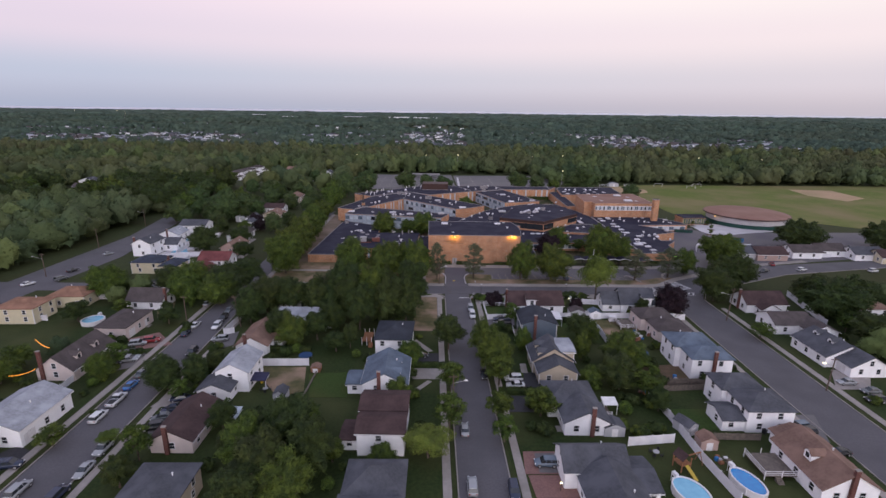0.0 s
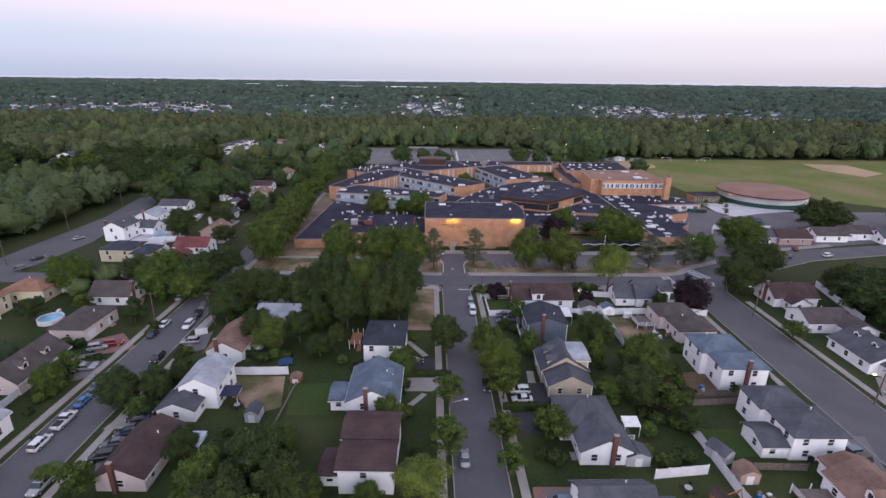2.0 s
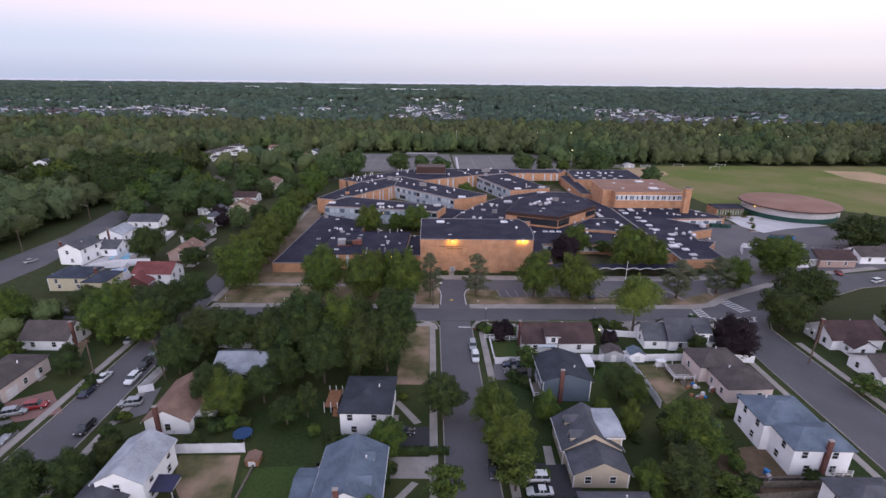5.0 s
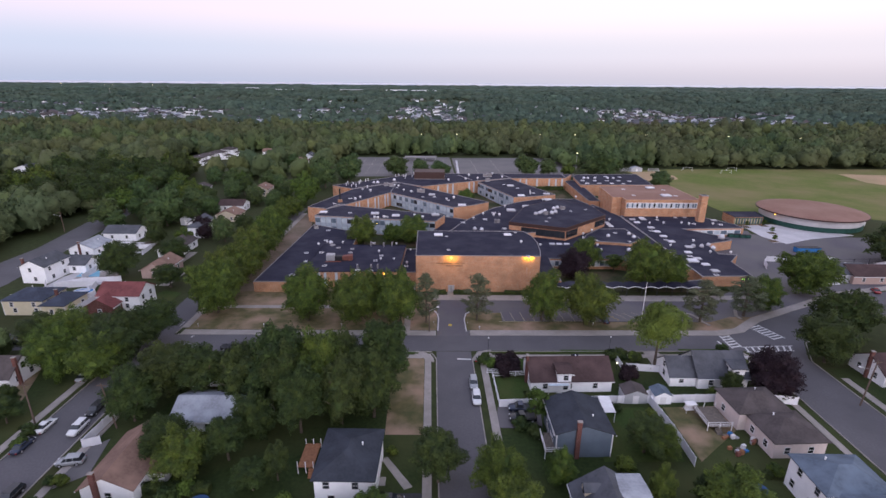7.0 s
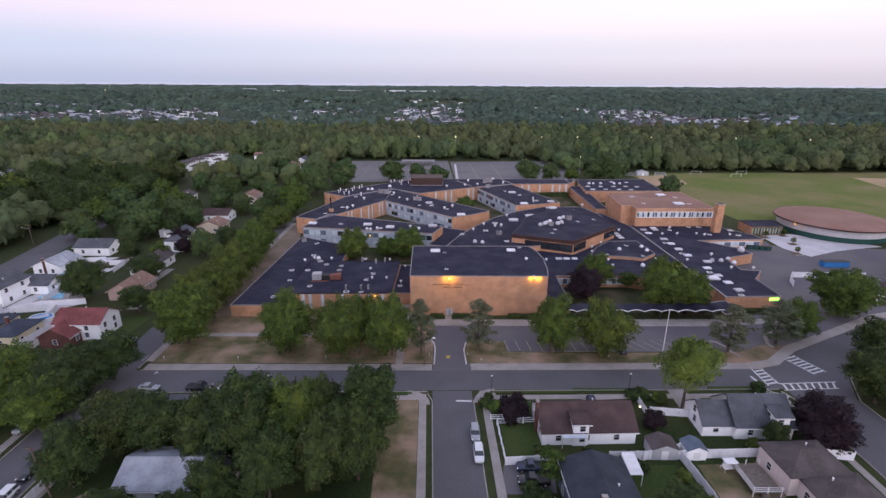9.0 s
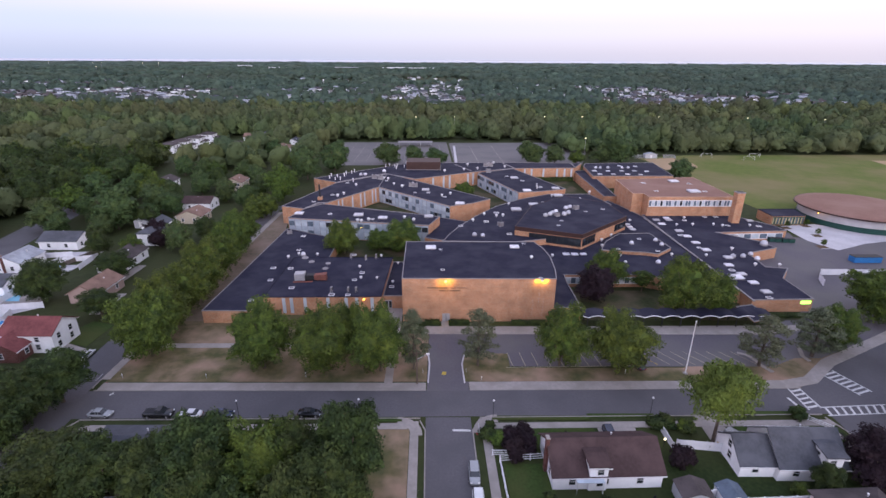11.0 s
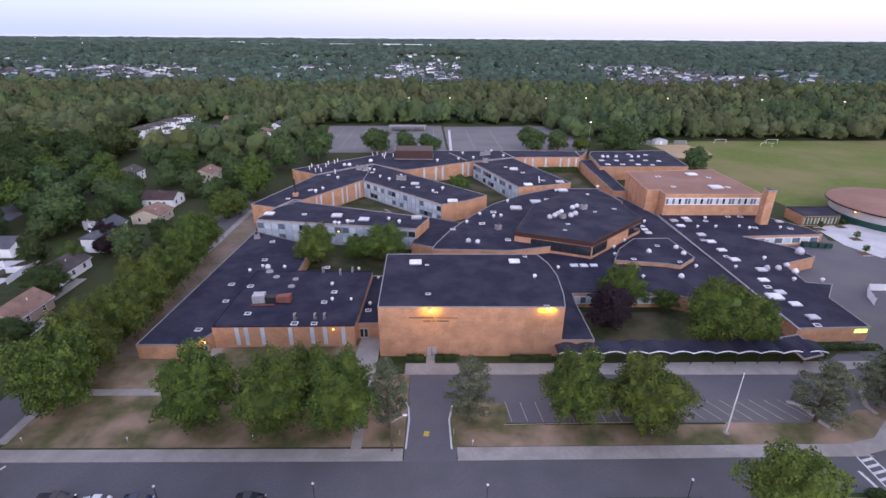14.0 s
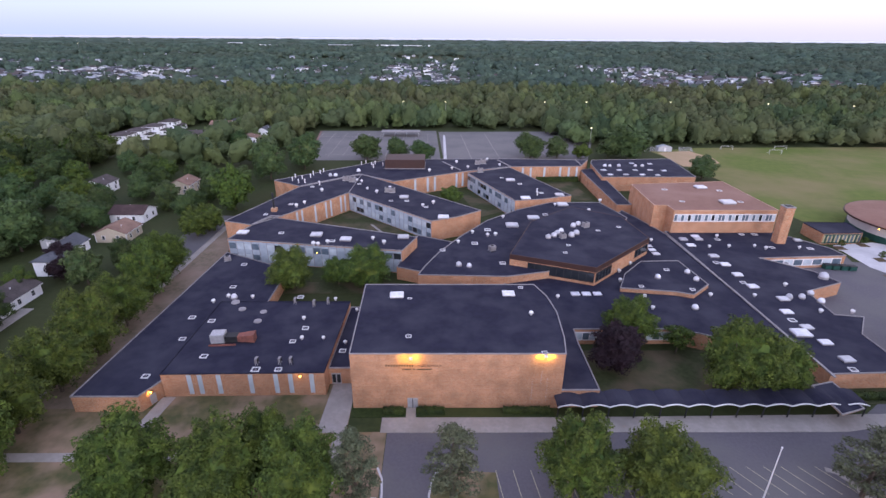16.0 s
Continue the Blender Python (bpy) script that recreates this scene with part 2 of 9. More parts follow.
CANOPY = mat("woodland_canopy", (0.052, 0.078, 0.038), (0.038, 0.062, 0.034), 0.08, vary=0.25, island=True, rough=0.8, spec=0.1, tone=(0.098, 0.124, 0.044), big=(0.080, 0.084, 0.042), bigscale=0.011)
# bluer than CANOPY: aerial haze is put into the leaf colours
CANOPY_HAZED = mat("haze_tinted_canopy", (0.050, 0.074, 0.062), (0.038, 0.060, 0.052), 0.03, vary=0.2, island=True, rough=0.9, spec=0.05, tone=(0.086, 0.122, 0.088), big=(0.062, 0.078, 0.056), bigscale=0.004)
BARK = mat("tree_bark", (0.105, 0.080, 0.062), (0.065, 0.050, 0.040), 3.0, bump=0.5)
POOL = mat("blue_pool_water", (0.02, 0.20, 0.50), (0.02, 0.24, 0.55), 1.0, rough=0.06, spec=0.6)
POOL_PALE = mat("pale_pool_cover", (0.22, 0.50, 0.66), (0.18, 0.42, 0.60), 0.6, rough=0.2)
TEAL = mat("dark_green_tile", (0.020, 0.070, 0.058), (0.016, 0.055, 0.046), 1.0, rough=0.4)
TYRE = mat("tyre_rubber", (0.02, 0.02, 0.022), (0.015, 0.015, 0.016), 4.0)
GLASS_MID = mat("grey_blue_glass", (0.13, 0.165, 0.21), (0.09, 0.12, 0.16), 0.5, rough=0.1, spec=0.6)
BUFF = mat("buff_glazed_panel", (0.44, 0.37, 0.22), (0.36, 0.31, 0.19), 0.8, rough=0.4)
WATERM = mat("far_bay_water", (0.46, 0.49, 0.58), (0.38, 0.42, 0.52), 0.01, rough=0.3)


def glow(name, col, strength):
    m = bpy.data.materials.new(name)
    m.use_nodes = True
    b = m.node_tree.nodes["Principled BSDF"]
    b.inputs["Base Color"].default_value = (*col, 1)
    b.inputs["Emission Color"].default_value = (*col, 1)
    b.inputs["Emission Strength"].default_value = strength
    return m


LAMP_WARM = glow("sodium_lamp_glow", (1.0, 0.55, 0.08), 6)
LAMP_WHITE = glow("white_lamp_glow", (1.0, 0.86, 0.5), 2.5)
ORANGE_STRING = glow("orange_string_light", (1.0, 0.36, 0.04), 1.6)
SIGN_GREEN = glow("green_sign_glow", (0.45, 1.0, 0.12), 2.0)
HEADL = mat("headlight_lens", (0.7, 0.7, 0.72), (0.6, 0.6, 0.62), 4.0, rough=0.1)
TAILL = mat("tail_light_red", (0.25, 0.01, 0.01), (0.2, 0.01, 0.01), 4.0, rough=0.2)


# ---- mesh helpers ----
class Mb:
    """Vertices and faces gathered for one mesh."""

    def __init__(self):
        self.v, self.f = [], []

    def add(self, vs, fs):
        o = len(self.v)
        self.v += vs
        self.f += [tuple(i + o for i in f) for f in fs]
        return self

    def box(self, x0, x1, y0, y1, z0, z1, rz=0.0, at=(0, 0)):
        c, s = math.cos(rz), math.sin(rz)
        pts = [(x, y, z) for z in (z0, z1) for x, y in ((x0, y0), (x1, y0), (x1, y1), (x0, y1))]
        pts = [(at[0] + x * c - y * s, at[1] + x * s + y * c, z) for x, y, z in pts]
        return self.add(pts, [(3, 2, 1, 0), (4, 5, 6, 7), (0, 1, 5, 4), (1, 2, 6, 5), (2, 3, 7, 6), (3, 0, 4, 7)])

    def bev(self, x0, x1, y0, y1, z0, z1, b=0.05):
        """A box with its upper edges bevelled."""
        pts = [(x0, y0, z0), (x1, y0, z0), (x1, y1, z0), (x0, y1, z0), (x0, y0, z1 - b), (x1, y0, z1 - b), (x1, y1, z1 - b), (x0, y1, z1 - b),
               (x0 + b, y0 + b, z1), (x1 - b, y0 + b, z1), (x1 - b, y1 - b, z1), (x0 + b, y1 - b, z1)]
        fs = [(3, 2, 1, 0), (8, 9, 10, 11)]
        for o in (0, 4):
            fs += [(o + i, o + (i + 1) % 4, o + 4 + (i + 1) % 4, o + 4 + i) for i in range(4)]
        return self.add(pts, fs)

    def prism(self, poly, z0, z1):
        n = len(poly)
        return self.add([(x, y, z0) for x, y in poly] + [(x, y, z1) for x, y in poly],
                        [tuple(range(n - 1, -1, -1)), tuple(range(n, 2 * n))] + [(i, (i + 1) % n, n + (i + 1) % n, n + i) for i in range(n)])

    def cyl(self, x, y, z0, z1, r0, r1=None, n=10, top=(0, 0)):
        r1 = r0 if r1 is None else r1
        vs = [(x + r0 * math.cos(2 * math.pi * i / n), y + r0 * math.sin(2 * math.pi * i / n), z0) for i in range(n)]
        vs += [(x + top[0] + r1 * math.cos(2 * math.pi * i / n), y + top[1] + r1 * math.sin(2 * math.pi * i / n), z1) for i in range(n)]
        return self.add(vs, [tuple(range(n - 1, -1, -1)), tuple(range(n, 2 * n))] + [(i, (i + 1) % n, n + (i + 1) % n, n + i) for i in range(n)])

    def tube(self, a, b, r0, r1, n=7):
        a, b = Vector(a), Vector(b)
        q = (b - a).to_track_quat("Z", "Y")
        vs = []
        for p, r in ((a, r0), (b, r1)):
            for i in range(n):
                vs.append(tuple(p + q @ Vector((r * math.cos(2 * math.pi * i / n), r * math.sin(2 * math.pi * i / n), 0))))
        return self.add(vs, [tuple(range(n - 1, -1, -1)), tuple(range(n, 2 * n))] + [(i, (i + 1) % n, n + (i + 1) % n, n + i) for i in range(n)])

    def dome(self, x, y, z, r, h, n=10, rings=3):
        vs, fs = [], []
        for k in range(rings):
            a = k / rings * math.pi / 2
            vs += [(x + r * math.cos(a) * math.cos(2 * math.pi * i / n), y + r * math.cos(a) * math.sin(2 * math.pi * i / n), z + h * math.sin(a)) for i in range(n)]
        vs.append((x, y, z + h))
        for k in range(rings - 1):
            fs += [(k * n + i, k * n + (i + 1) % n, (k + 1) * n + (i + 1) % n, (k + 1) * n + i) for i in range(n)]
        fs += [((rings - 1) * n + i, (rings - 1) * n + (i + 1) % n, rings * n) for i in range(n)]
        return self.add(vs, fs)

    def mesh(self, name, material, smooth=False):
        me = bpy.data.meshes.new(name)
        me.from_pydata(self.v, [], self.f)
        if smooth:
            me.polygons.foreach_set("use_smooth", [True] * len(me.polygons))
        me.materials.append(material)
        me.update()
        return me


def part(name, mb, material, parent=None, label="", smooth=False):
    ob = new(name, mb.mesh(name, material, smooth) if isinstance(mb, Mb) else mb)
    ob.parent = parent
    if label:
        tagged(ob, label)
    return ob


def thing(name, x, y, z=0.0, rz=0.0, label="", category="", group="", kind=""):
    ob = new(name)
    ob.matrix_basis = pose(x, y, z, 0, 0, rz)
    return tagged(ob, label, category, group, kind)


def solid(name, mb, material, label, category="", group="", kind="", smooth=False):
    return tagged(part(name, mb, material, None, "", smooth), label, category, group, kind)


def flat(poly):
    """Pairs from a run of coordinates."""
    return [(poly[i], poly[i + 1]) for i in range(0, len(poly), 2)]


def slab(name, coords, z, material, label, category, kind="structure", under=0.3):
    p = flat(coords)
    if sum(a[0] * b[1] - b[0] * a[1] for a, b in zip(p, p[1:] + p[:1])) < 0:
        p.reverse()
    return solid(name, Mb().prism(p, z - under, z), material, label, category, kind=kind)


# ---- ground: one sheet to the horizon, rising a little far off ----
def ground_sheet():
    ys = [-150, 0, 100, 200, 300, 400, 500, 600, 800, 1000, 1300, 1700, 2200, 2800, 3400, 4000, 4480]
    xs = [-5200, -3800, -2600, -1700, -1000, -600, -300, -150, 0, 150, 300, 600, 1000, 1700, 2600, 3800, 5200]
    vs = [(x, y, far_rise(x, y)) for y in ys for x in xs]
    n = len(xs)
    fs = [(j * n + i, j * n + i + 1, (j + 1) * n + i + 1, (j + 1) * n + i) for j in range(len(ys) - 1) for i in range(n - 1)]
    solid("ground", Mb().add(vs, fs), FLOOR, "dark green ground with grass and woodland floor", "ground", kind="structure")


def far_rise(x, y):
    return 0.0 if y < 1200 else 28.0 * ((y - 1200) / 3650) ** 1.6


ground_sheet()
slab("lawn", [-57.5, -20, 5.5, -20, 1.6, 158, -58, 158], 0.03, GRASS, "dark green back gardens between two streets", "lawn")
slab("lawn", [17, -20, 79, -20, 79, 160, 14.8, 158], 0.03, GRASS, "dark green back gardens behind the houses", "lawn")
slab("lawn", [-126, -20, -73, -20, -73, 158, -126, 158], 0.03, GRASS, "dark green gardens along the residential street", "lawn")
slab("lawn", [94, 20, 200, 20, 200, 160, 94, 154], 0.03, GRASS, "dark green front lawns by the street", "lawn")
slab("lawn", [-61.5, 171.2, 4.1, 171.4, 4.1, 190.2, -2.8, 190.2, -2.8, 203, -8.0, 203, -8.0, 200.2, -38.0, 200, -38.0, 196, -61.5, 196], 0.05, DRY, "dry brown grass verge before the school", "lawn")
slab("lawn", [-61.5, 196.01, -52, 196.01, -52, 262, -57, 290, -61.5, 290], 0.05, WORN, "worn dry grass beside the school wing", "lawn")
slab("lawn", [-5.0, 131.0, 2.0, 131.0, 1.4, 157.4, -6, 157.4], 0.07, DRY, "dry patch of corner lawn", "lawn")
slab("lawn", [13, 171.4, 77, 172, 77, 176.4, 13, 176.2], 0.06, DRY, "dry grass verge along the car park", "lawn")
slab("field", [140.2, 417.3, 176.1, 427.8, 440, 438, 440, 262, 246, 262, 206, 292, 149.1, 296.1, 148.1, 307.7, 147.9, 354.3, 143.5, 394.0], 0.06, FIELD, "mown sports field with faded grass", "field")
slab("lawn", [60, 171, 84, 172, 128, 195, 100, 195, 84, 191, 60, 191], 0.036, DRY, "dry grass islands by the car park entrance", "lawn")
# streets and lots
slab("road", [-200, 159.6, -66, 160.1, 80, 161.6, 80, 169.4, -62, 168.2, -200, 167.4], 0.04, ASPHALT, "grey asphalt street before the school", "road")
slab("road", [8.0, -20, 17.6, -20, 12.5, 160.6, 4.2, 160.6], 0.055, ASPHALT, "grey asphalt side street between houses", "road")
slab("road", [-68.5, -20, -58.0, -20, -60.8, 160.4, -69.8, 160.4], 0.055, ASPHALT, "grey asphalt residential street with parked cars", "road")
slab("road", [-70, 166.5, -63, 166.8, -62.6, 300, -74, 300], 0.05, ASPHALT, "narrow asphalt street beside the school", "road")
slab("road", [80, -20, 92, -20, 92.5, 158, 97, 166, 140, 186, 210, 201, 300, 212, 300, 220, 205, 209, 128, 195, 92, 178, 80, 169.4], 0.05, ASPHALT, "grey asphalt street curving away from a junction", "road")
slab("road", [-137.3, 146.7, -152.7, 164.5, -149.8, 234.5, -166.2, 338.0, -147.0, 299.3, -132.1, 199.8], 0.05, ASPHALT, "grey asphalt avenue beyond the houses", "road")
slab("parking_lot", [4.2, 168.3, 12.6, 168.4, 13.2, 176.8, 79, 176.8, 86, 180, 84, 190, 4.2, 190], 0.045, LOT, "asphalt school car park with painted bays", "parking lot")
slab("parking_lot", [84, 180, 92, 180, 122, 194, 205, 213, 330, 224, 330, 258, 215, 258, 195, 255, 148, 258, 132, 262, 112, 235, 106, 204, 84, 190], 0.052, LOT, "asphalt service yard beside the school", "parking lot")
slab("parking_lot", [123.3, 265.1, 141.3, 265.2, 133.2, 240.0, 107.8, 210.2, 106.2, 218.6], 0.06, LOT, "asphalt yard behind the school wing", "parking lot")
slab("parking_lot", [-70.5, 479.4, 11.8, 481.9, 14.6, 391.3, -57.6, 389.8], 0.05, LOT_OLD, "faded asphalt courts behind the school", "parking lot")
slab("parking_lot", [13.5, 477.5, 104.8, 482.5, 114.2, 447.6, 95.9, 393.0, 16.1, 391.4], 0.06, LOT_OLD, "faded asphalt lot behind the school", "parking lot")
slab("plaza", [158.6, 275.6, 183.9, 258.8, 161.1, 253.0, 146.3, 246.3, 142.1, 256.3, 143.4, 273.0], 0.08, CONC_PALE, "pale concrete forecourt by the round hall", "pavement")


# ---- pavements and kerbs ----
def strip(name, pts, w, z, material, label, category="pavement"):
    """A slab of width w along a line of points."""
    pts = [Vector(p) for p in flat(pts)]
    left, right = [], []
    for i, p in enumerate(pts):
        d = (pts[min(i + 1, len(pts) - 1)] - pts[max(i - 1, 0)]).normalized()
        n = Vector((-d.y, d.x)) * (w / 2)
        left.append(tuple(p + n))
        right.append(tuple(p - n))
    mb = Mb()
    for i in range(len(pts) - 1):
        mb.prism([right[i], right[i + 1], left[i + 1], left[i]], z - 0.3, z)
    return solid(name, mb, material, label, category, kind="structure")


WALKS = "light concrete pavement along the street"
strip("pavement", [-61.5, 169.6, 4.0, 169.7], 2.4, 0.14, CONC, WALKS)
strip("pavement", [12.8, 169.9, 78, 170.5, 84, 172, 92, 178.2, 110, 187, 128, 196, 160, 204], 2.6, 0.14, CONC, WALKS)
strip("pavement", [-57.5, 157.6, 1.0, 158.2], 1.5, 0.13, CONC, WALKS)
strip("pavement", [16.6, 158.3, 79, 159.2], 1.5, 0.13, CONC, WALKS)
strip("pavement", [6.2, -20, 2.2, 159.4], 1.5, 0.13, CONC, WALKS)
strip("pavement", [19.6, -20, 15.0, 159.4], 1.5, 0.13, CONC, WALKS)
strip("pavement", [-56.4, -20, -57.6, 157], 1.5, 0.13, CONC, WALKS)
strip("pavement", [-71.2, -20, -72.0, 157], 1.6, 0.13, CONC, WALKS)
strip("pavement", [77.3, -20, 77.3, 158.4], 1.4, 0.13, CONC, WALKS)
strip("pavement", [94.8, -20, 94.9, 150], 1.6, 0.13, CONC, WALKS)
strip("pavement", [-61.9, 172, -61.5, 290], 1.6, 0.13, CONC, WALKS)
KERB = "worn concrete kerb"
for run in ([7.9, -20, 4.2, 157.2, 3.2, 159.6], [17.7, -20, 12.7, 157.2, 14.2, 160.2], [-58.0, -20, -60.5, 157, -59, 159.6], [-68.7, -20, -70, 157, -71.4, 159.6],
            [79.8, -20, 79.8, 157, 78.5, 160.6], [92.2, -20, 92.6, 157, 97.2, 165.6, 140, 185.6, 210, 200.6, 300, 211.6],
            [-59, 159.8, 3.2, 160.3], [14.2, 160.5, 78.5, 161.4], [-62, 168.3, 4.0, 168.5], [12.8, 168.6, 80, 169.3], [-62.8, 169, -62.6, 290]):
    strip("kerb", run, 0.2, 0.16, CONC, KERB, "kerb")
strip("kerb", [74.2, 182.0, 75.6, 181.4, 76.5, 179.6, 76.7, 177.2, 77.7, 174.7], 0.9, 0.15, CONC, "pale curved kerb round a planted island", "kerb")
strip("kerb", [92.9, 187.0, 89.8, 184.1, 88.2, 180.7, 88.5, 178.8], 0.9, 0.15, CONC, "pale curved kerb round a planted island", "kerb")
for cx, cy, a0 in ((-0.9, 155.9, 0), (17.4, 156.6, 90)):
    arc = [v for k in range(9) for v in (cx + 4.4 * math.cos(radians(a0 + k * 11.25)), cy + 4.4 * math.sin(radians(a0 + k * 11.25)))]
    strip("kerb", arc, 0.5, 0.17, CONC, "pale kerb curving round the street corner", "kerb")
    arc = [v for k in range(9) for v in (cx + 3.4 * math.cos(radians(a0 + k * 11.25)), cy + 3.4 * math.sin(radians(a0 + k * 11.25)))]
    strip("pavement", arc, 1.5, 0.145, CONC, "pale pavement curving round the street corner")
strip("kerb", [4.4, 170.9, 4.6, 177.5, 4.3, 180.5, 3.4, 182.6], 0.3, 0.16, CONC_PALE, "pale kerb beside the school drive", "kerb")
strip("kerb", [11.9, 170.9, 11.6, 177.5, 12.2, 180.8, 13.4, 182.4], 0.3, 0.16, CONC_PALE, "pale kerb beside the school drive", "kerb")
slab("lawn", [11.95, 171.4, 13.2, 171.4, 22.0, 176.9, 22.0, 181.6, 13.6, 182.2, 12.3, 180.6, 11.7, 177.5], 0.062, DRY, "dry planted corner beside the school drive", "lawn")
slab("path", [3.0, 190.01, 84, 190.01, 100, 192.6, 100, 194.4, 36.4, 193.6, 3.0, 193.6], 0.13, CONC, "concrete walk along the school front", "pavement")
slab("path", [-7.9, 190, -2.9, 190, -2.9, 203, -7.4, 203], 0.12, CONC, "concrete entrance path to a school door", "pavement")
slab("path", [-61.5, 183.8, -22, 184.0, -8, 190, -8, 191.8, -23, 185.8, -61.5, 185.6], 0.12, CONC, "concrete path across the school lawn", "pavement")
slab("path", [-40, 186, -37.6, 186, -36.2, 199, -38.6, 199], 0.125, CONC, "short concrete path to a side door", "pavement")
slab("path", [-4.6, 171, -2.9, 171, -3.2, 190, -4.8, 190], 0.12, CONC, "concrete path from the street to the school", "pavement")


# ---- the school ----
def ccw(p):
    if sum(a[0] * b[1] - b[0] * a[1] for a, b in zip(p, p[1:] + p[:1])) < 0:
        p = p[::-1]
    return p


def inset(p, d):
    """The polygon p (counter-clockwise) moved inwards by d."""
    out = []
    n = len(p)
    for i in range(n):
        a, b, c = Vector(p[i - 1]), Vector(p[i]), Vector(p[(i + 1) % n])
        d1, d2 = (b - a).normalized(), (c - b).normalized()
        n1, n2 = Vector((-d1.y, d1.x)), Vector((-d2.y, d2.x))
        m = (n1 + n2)
        m = m / max(0.35, m.length_squared / 2) if m.length > 1e-4 else n1
        out.append(tuple(b + m * d))
    return out


def block(name, coords, h, label, wall=BRICK, roof=ROOF, lip=0.25, edge=COPING, z0=-0.3, fascia=0.0):
    """A flat-roofed block: walls, the roof a little below the coping, and the coping."""
    p = ccw(flat(coords))
    cx, cy = sum(a for a, _ in p) / len(p), sum(b for _, b in p) / len(p)
    ob = thing(name, cx, cy, 0, 0, label, "school building", "school blocks")
    p = [(x - cx, y - cy) for x, y in p]
    part("wall", Mb().prism(p, z0, h - lip - 0.02), wall, ob)
    part("roof", Mb().prism(inset(p, 0.12), h - lip - 0.02, h - lip + 0.06), roof, ob, "dark flat roof membrane" if roof is ROOF else "brown gravelled flat roof")
    rim = Mb()
    o, i = inset(p, -0.05), inset(p, 0.14)
    n = len(p)
    zl = h - lip - fascia
    rim.add([(x, y, z) for ring, z in ((o, zl), (o, h), (i, h), (i, zl)) for x, y in ring],
            [(a * n + k, a * n + (k + 1) % n, (a + 1) % 4 * n + (k + 1) % n, (a + 1) % 4 * n + k) for a in range(4) for k in range(n)])
    part("coping", rim, edge, ob, "pale metal roof edge" if edge is COPING else "deep brown metal fascia")
    return ob, cx, cy


def wall_strip(ob, cx, cy, a, b, u0, u1, z0, z1, material, name, label="", proud=0.06, sub=None):
    """A panel on the wall from a to b, between fractions u0 and u1 of it."""
    a, b = Vector(a), Vector(b)
    d = b - a
    n = Vector((d.y, -d.x)).normalized()
    p0, p1 = a + d * u0, a + d * u1
    q = [p0 + n * proud, p1 + n * proud, p1 - n * 0.1, p0 - n * 0.1]
    mb = Mb().prism([(v.x - cx, v.y - cy) for v in reversed(q)][::-1], z0, z1)
    return part(name, mb, material, sub or ob, label)


def window_row(ob, cx, cy, a, b, z0, z1, count, u0=0.02, u1=0.98, pane=GLASS, frame=PANEL, mull=0.14):
    """A band of windows: one frame panel with separate panes standing in it."""
    band = wall_strip(ob, cx, cy, a, b, u0, u1, z0, z1, frame, "window_band", "grey-blue panelled window band")
    step = (u1 - u0) / count
    for k in range(count):
        pn = pane[k % len(pane)] if isinstance(pane, list) else pane
        s = u0 + step * k
        wall_strip(ob, cx, cy, a, b, s + step * mull, s + step * (1 - mull), z0 + (z1 - z0) * 0.12, z1 - (z1 - z0) * 0.12, pn, "pane", "", 0.10, band)


PANES = random.Random(77)


def panelled(ob, cx, cy, a, b, count, u0, u1):
    """A two-storey wall of grey-blue panels with a pane above and below in each bay."""
    band = wall_strip(ob, cx, cy, a, b, u0, u1, 0.2, 6.75, PANEL, "panel_wall", "grey-blue panelled window wall")
    step = (u1 - u0) / count
    for k in range(count):
        s = u0 + step * k
        for z0, z1 in ((1.0, 2.7), (4.3, 6.1)):
            m = PANES.choice((GLASS_PALE, GLASS_PALE, GLASS_MID, GLASS_MID, PANEL, GLASS))
            wall_strip(ob, cx, cy, a, b, s + step * 0.06, s + step * 0.94, z0, z1, m, "pane", "", 0.10, band)
        wall_strip(ob, cx, cy, a, b, s, s + step * 0.05, 0.2, 6.75, COPING, "mullion", "", 0.14, band)


def strips(ob, cx, cy, a, b, us, z0, z1, w):
    for u in us:
        wall_strip(ob, cx, cy, a, b, u - w, u + w, z0, z1, GLASS_PALE, "window", "narrow pale window strip", 0.05)


# low roofs first, then taller blocks
west, wx, wy = block("west_wing", [-52.2, 195.2, -40.3, 195.2, -38.4, 199.4, -38.4, 226.5, -28, 226.5, -28, 247, -49.3, 258.5], 3.6, "low orange brick wing with a dark flat roof")
wall_strip(west, wx, wy, (-39.9, 196.0), (-38.6, 199.2), 0.3, 0.65, 0.1, 2.2, STEEL, "door", "grey metal side door")
bank, bx, by = block("cafeteria_block", [-38.2, 199.3, -8.2, 199.8, -7.6, 226.2, -37.8, 226.2], 5.3, "orange brick block with narrow pale windows", edge=ROOF)
strips(bank, bx, by, (-38.2, 199.3), (-8.2, 199.8), (0.17, 0.235, 0.35, 0.545, 0.70, 0.79, 0.92), 0.6, 4.9, 0.014)
link, lx, ly = block("entrance_link", [-8.1, 203, -2.7, 203, -2.4, 226, -7.5, 226.1], 3.9, "low brick entrance link with a glazed door")
window_row(link, lx, ly, (-8.1, 203), (-2.7, 203), 0.1, 2.6, 2, 0.08, 0.42, GLASS, STEEL)

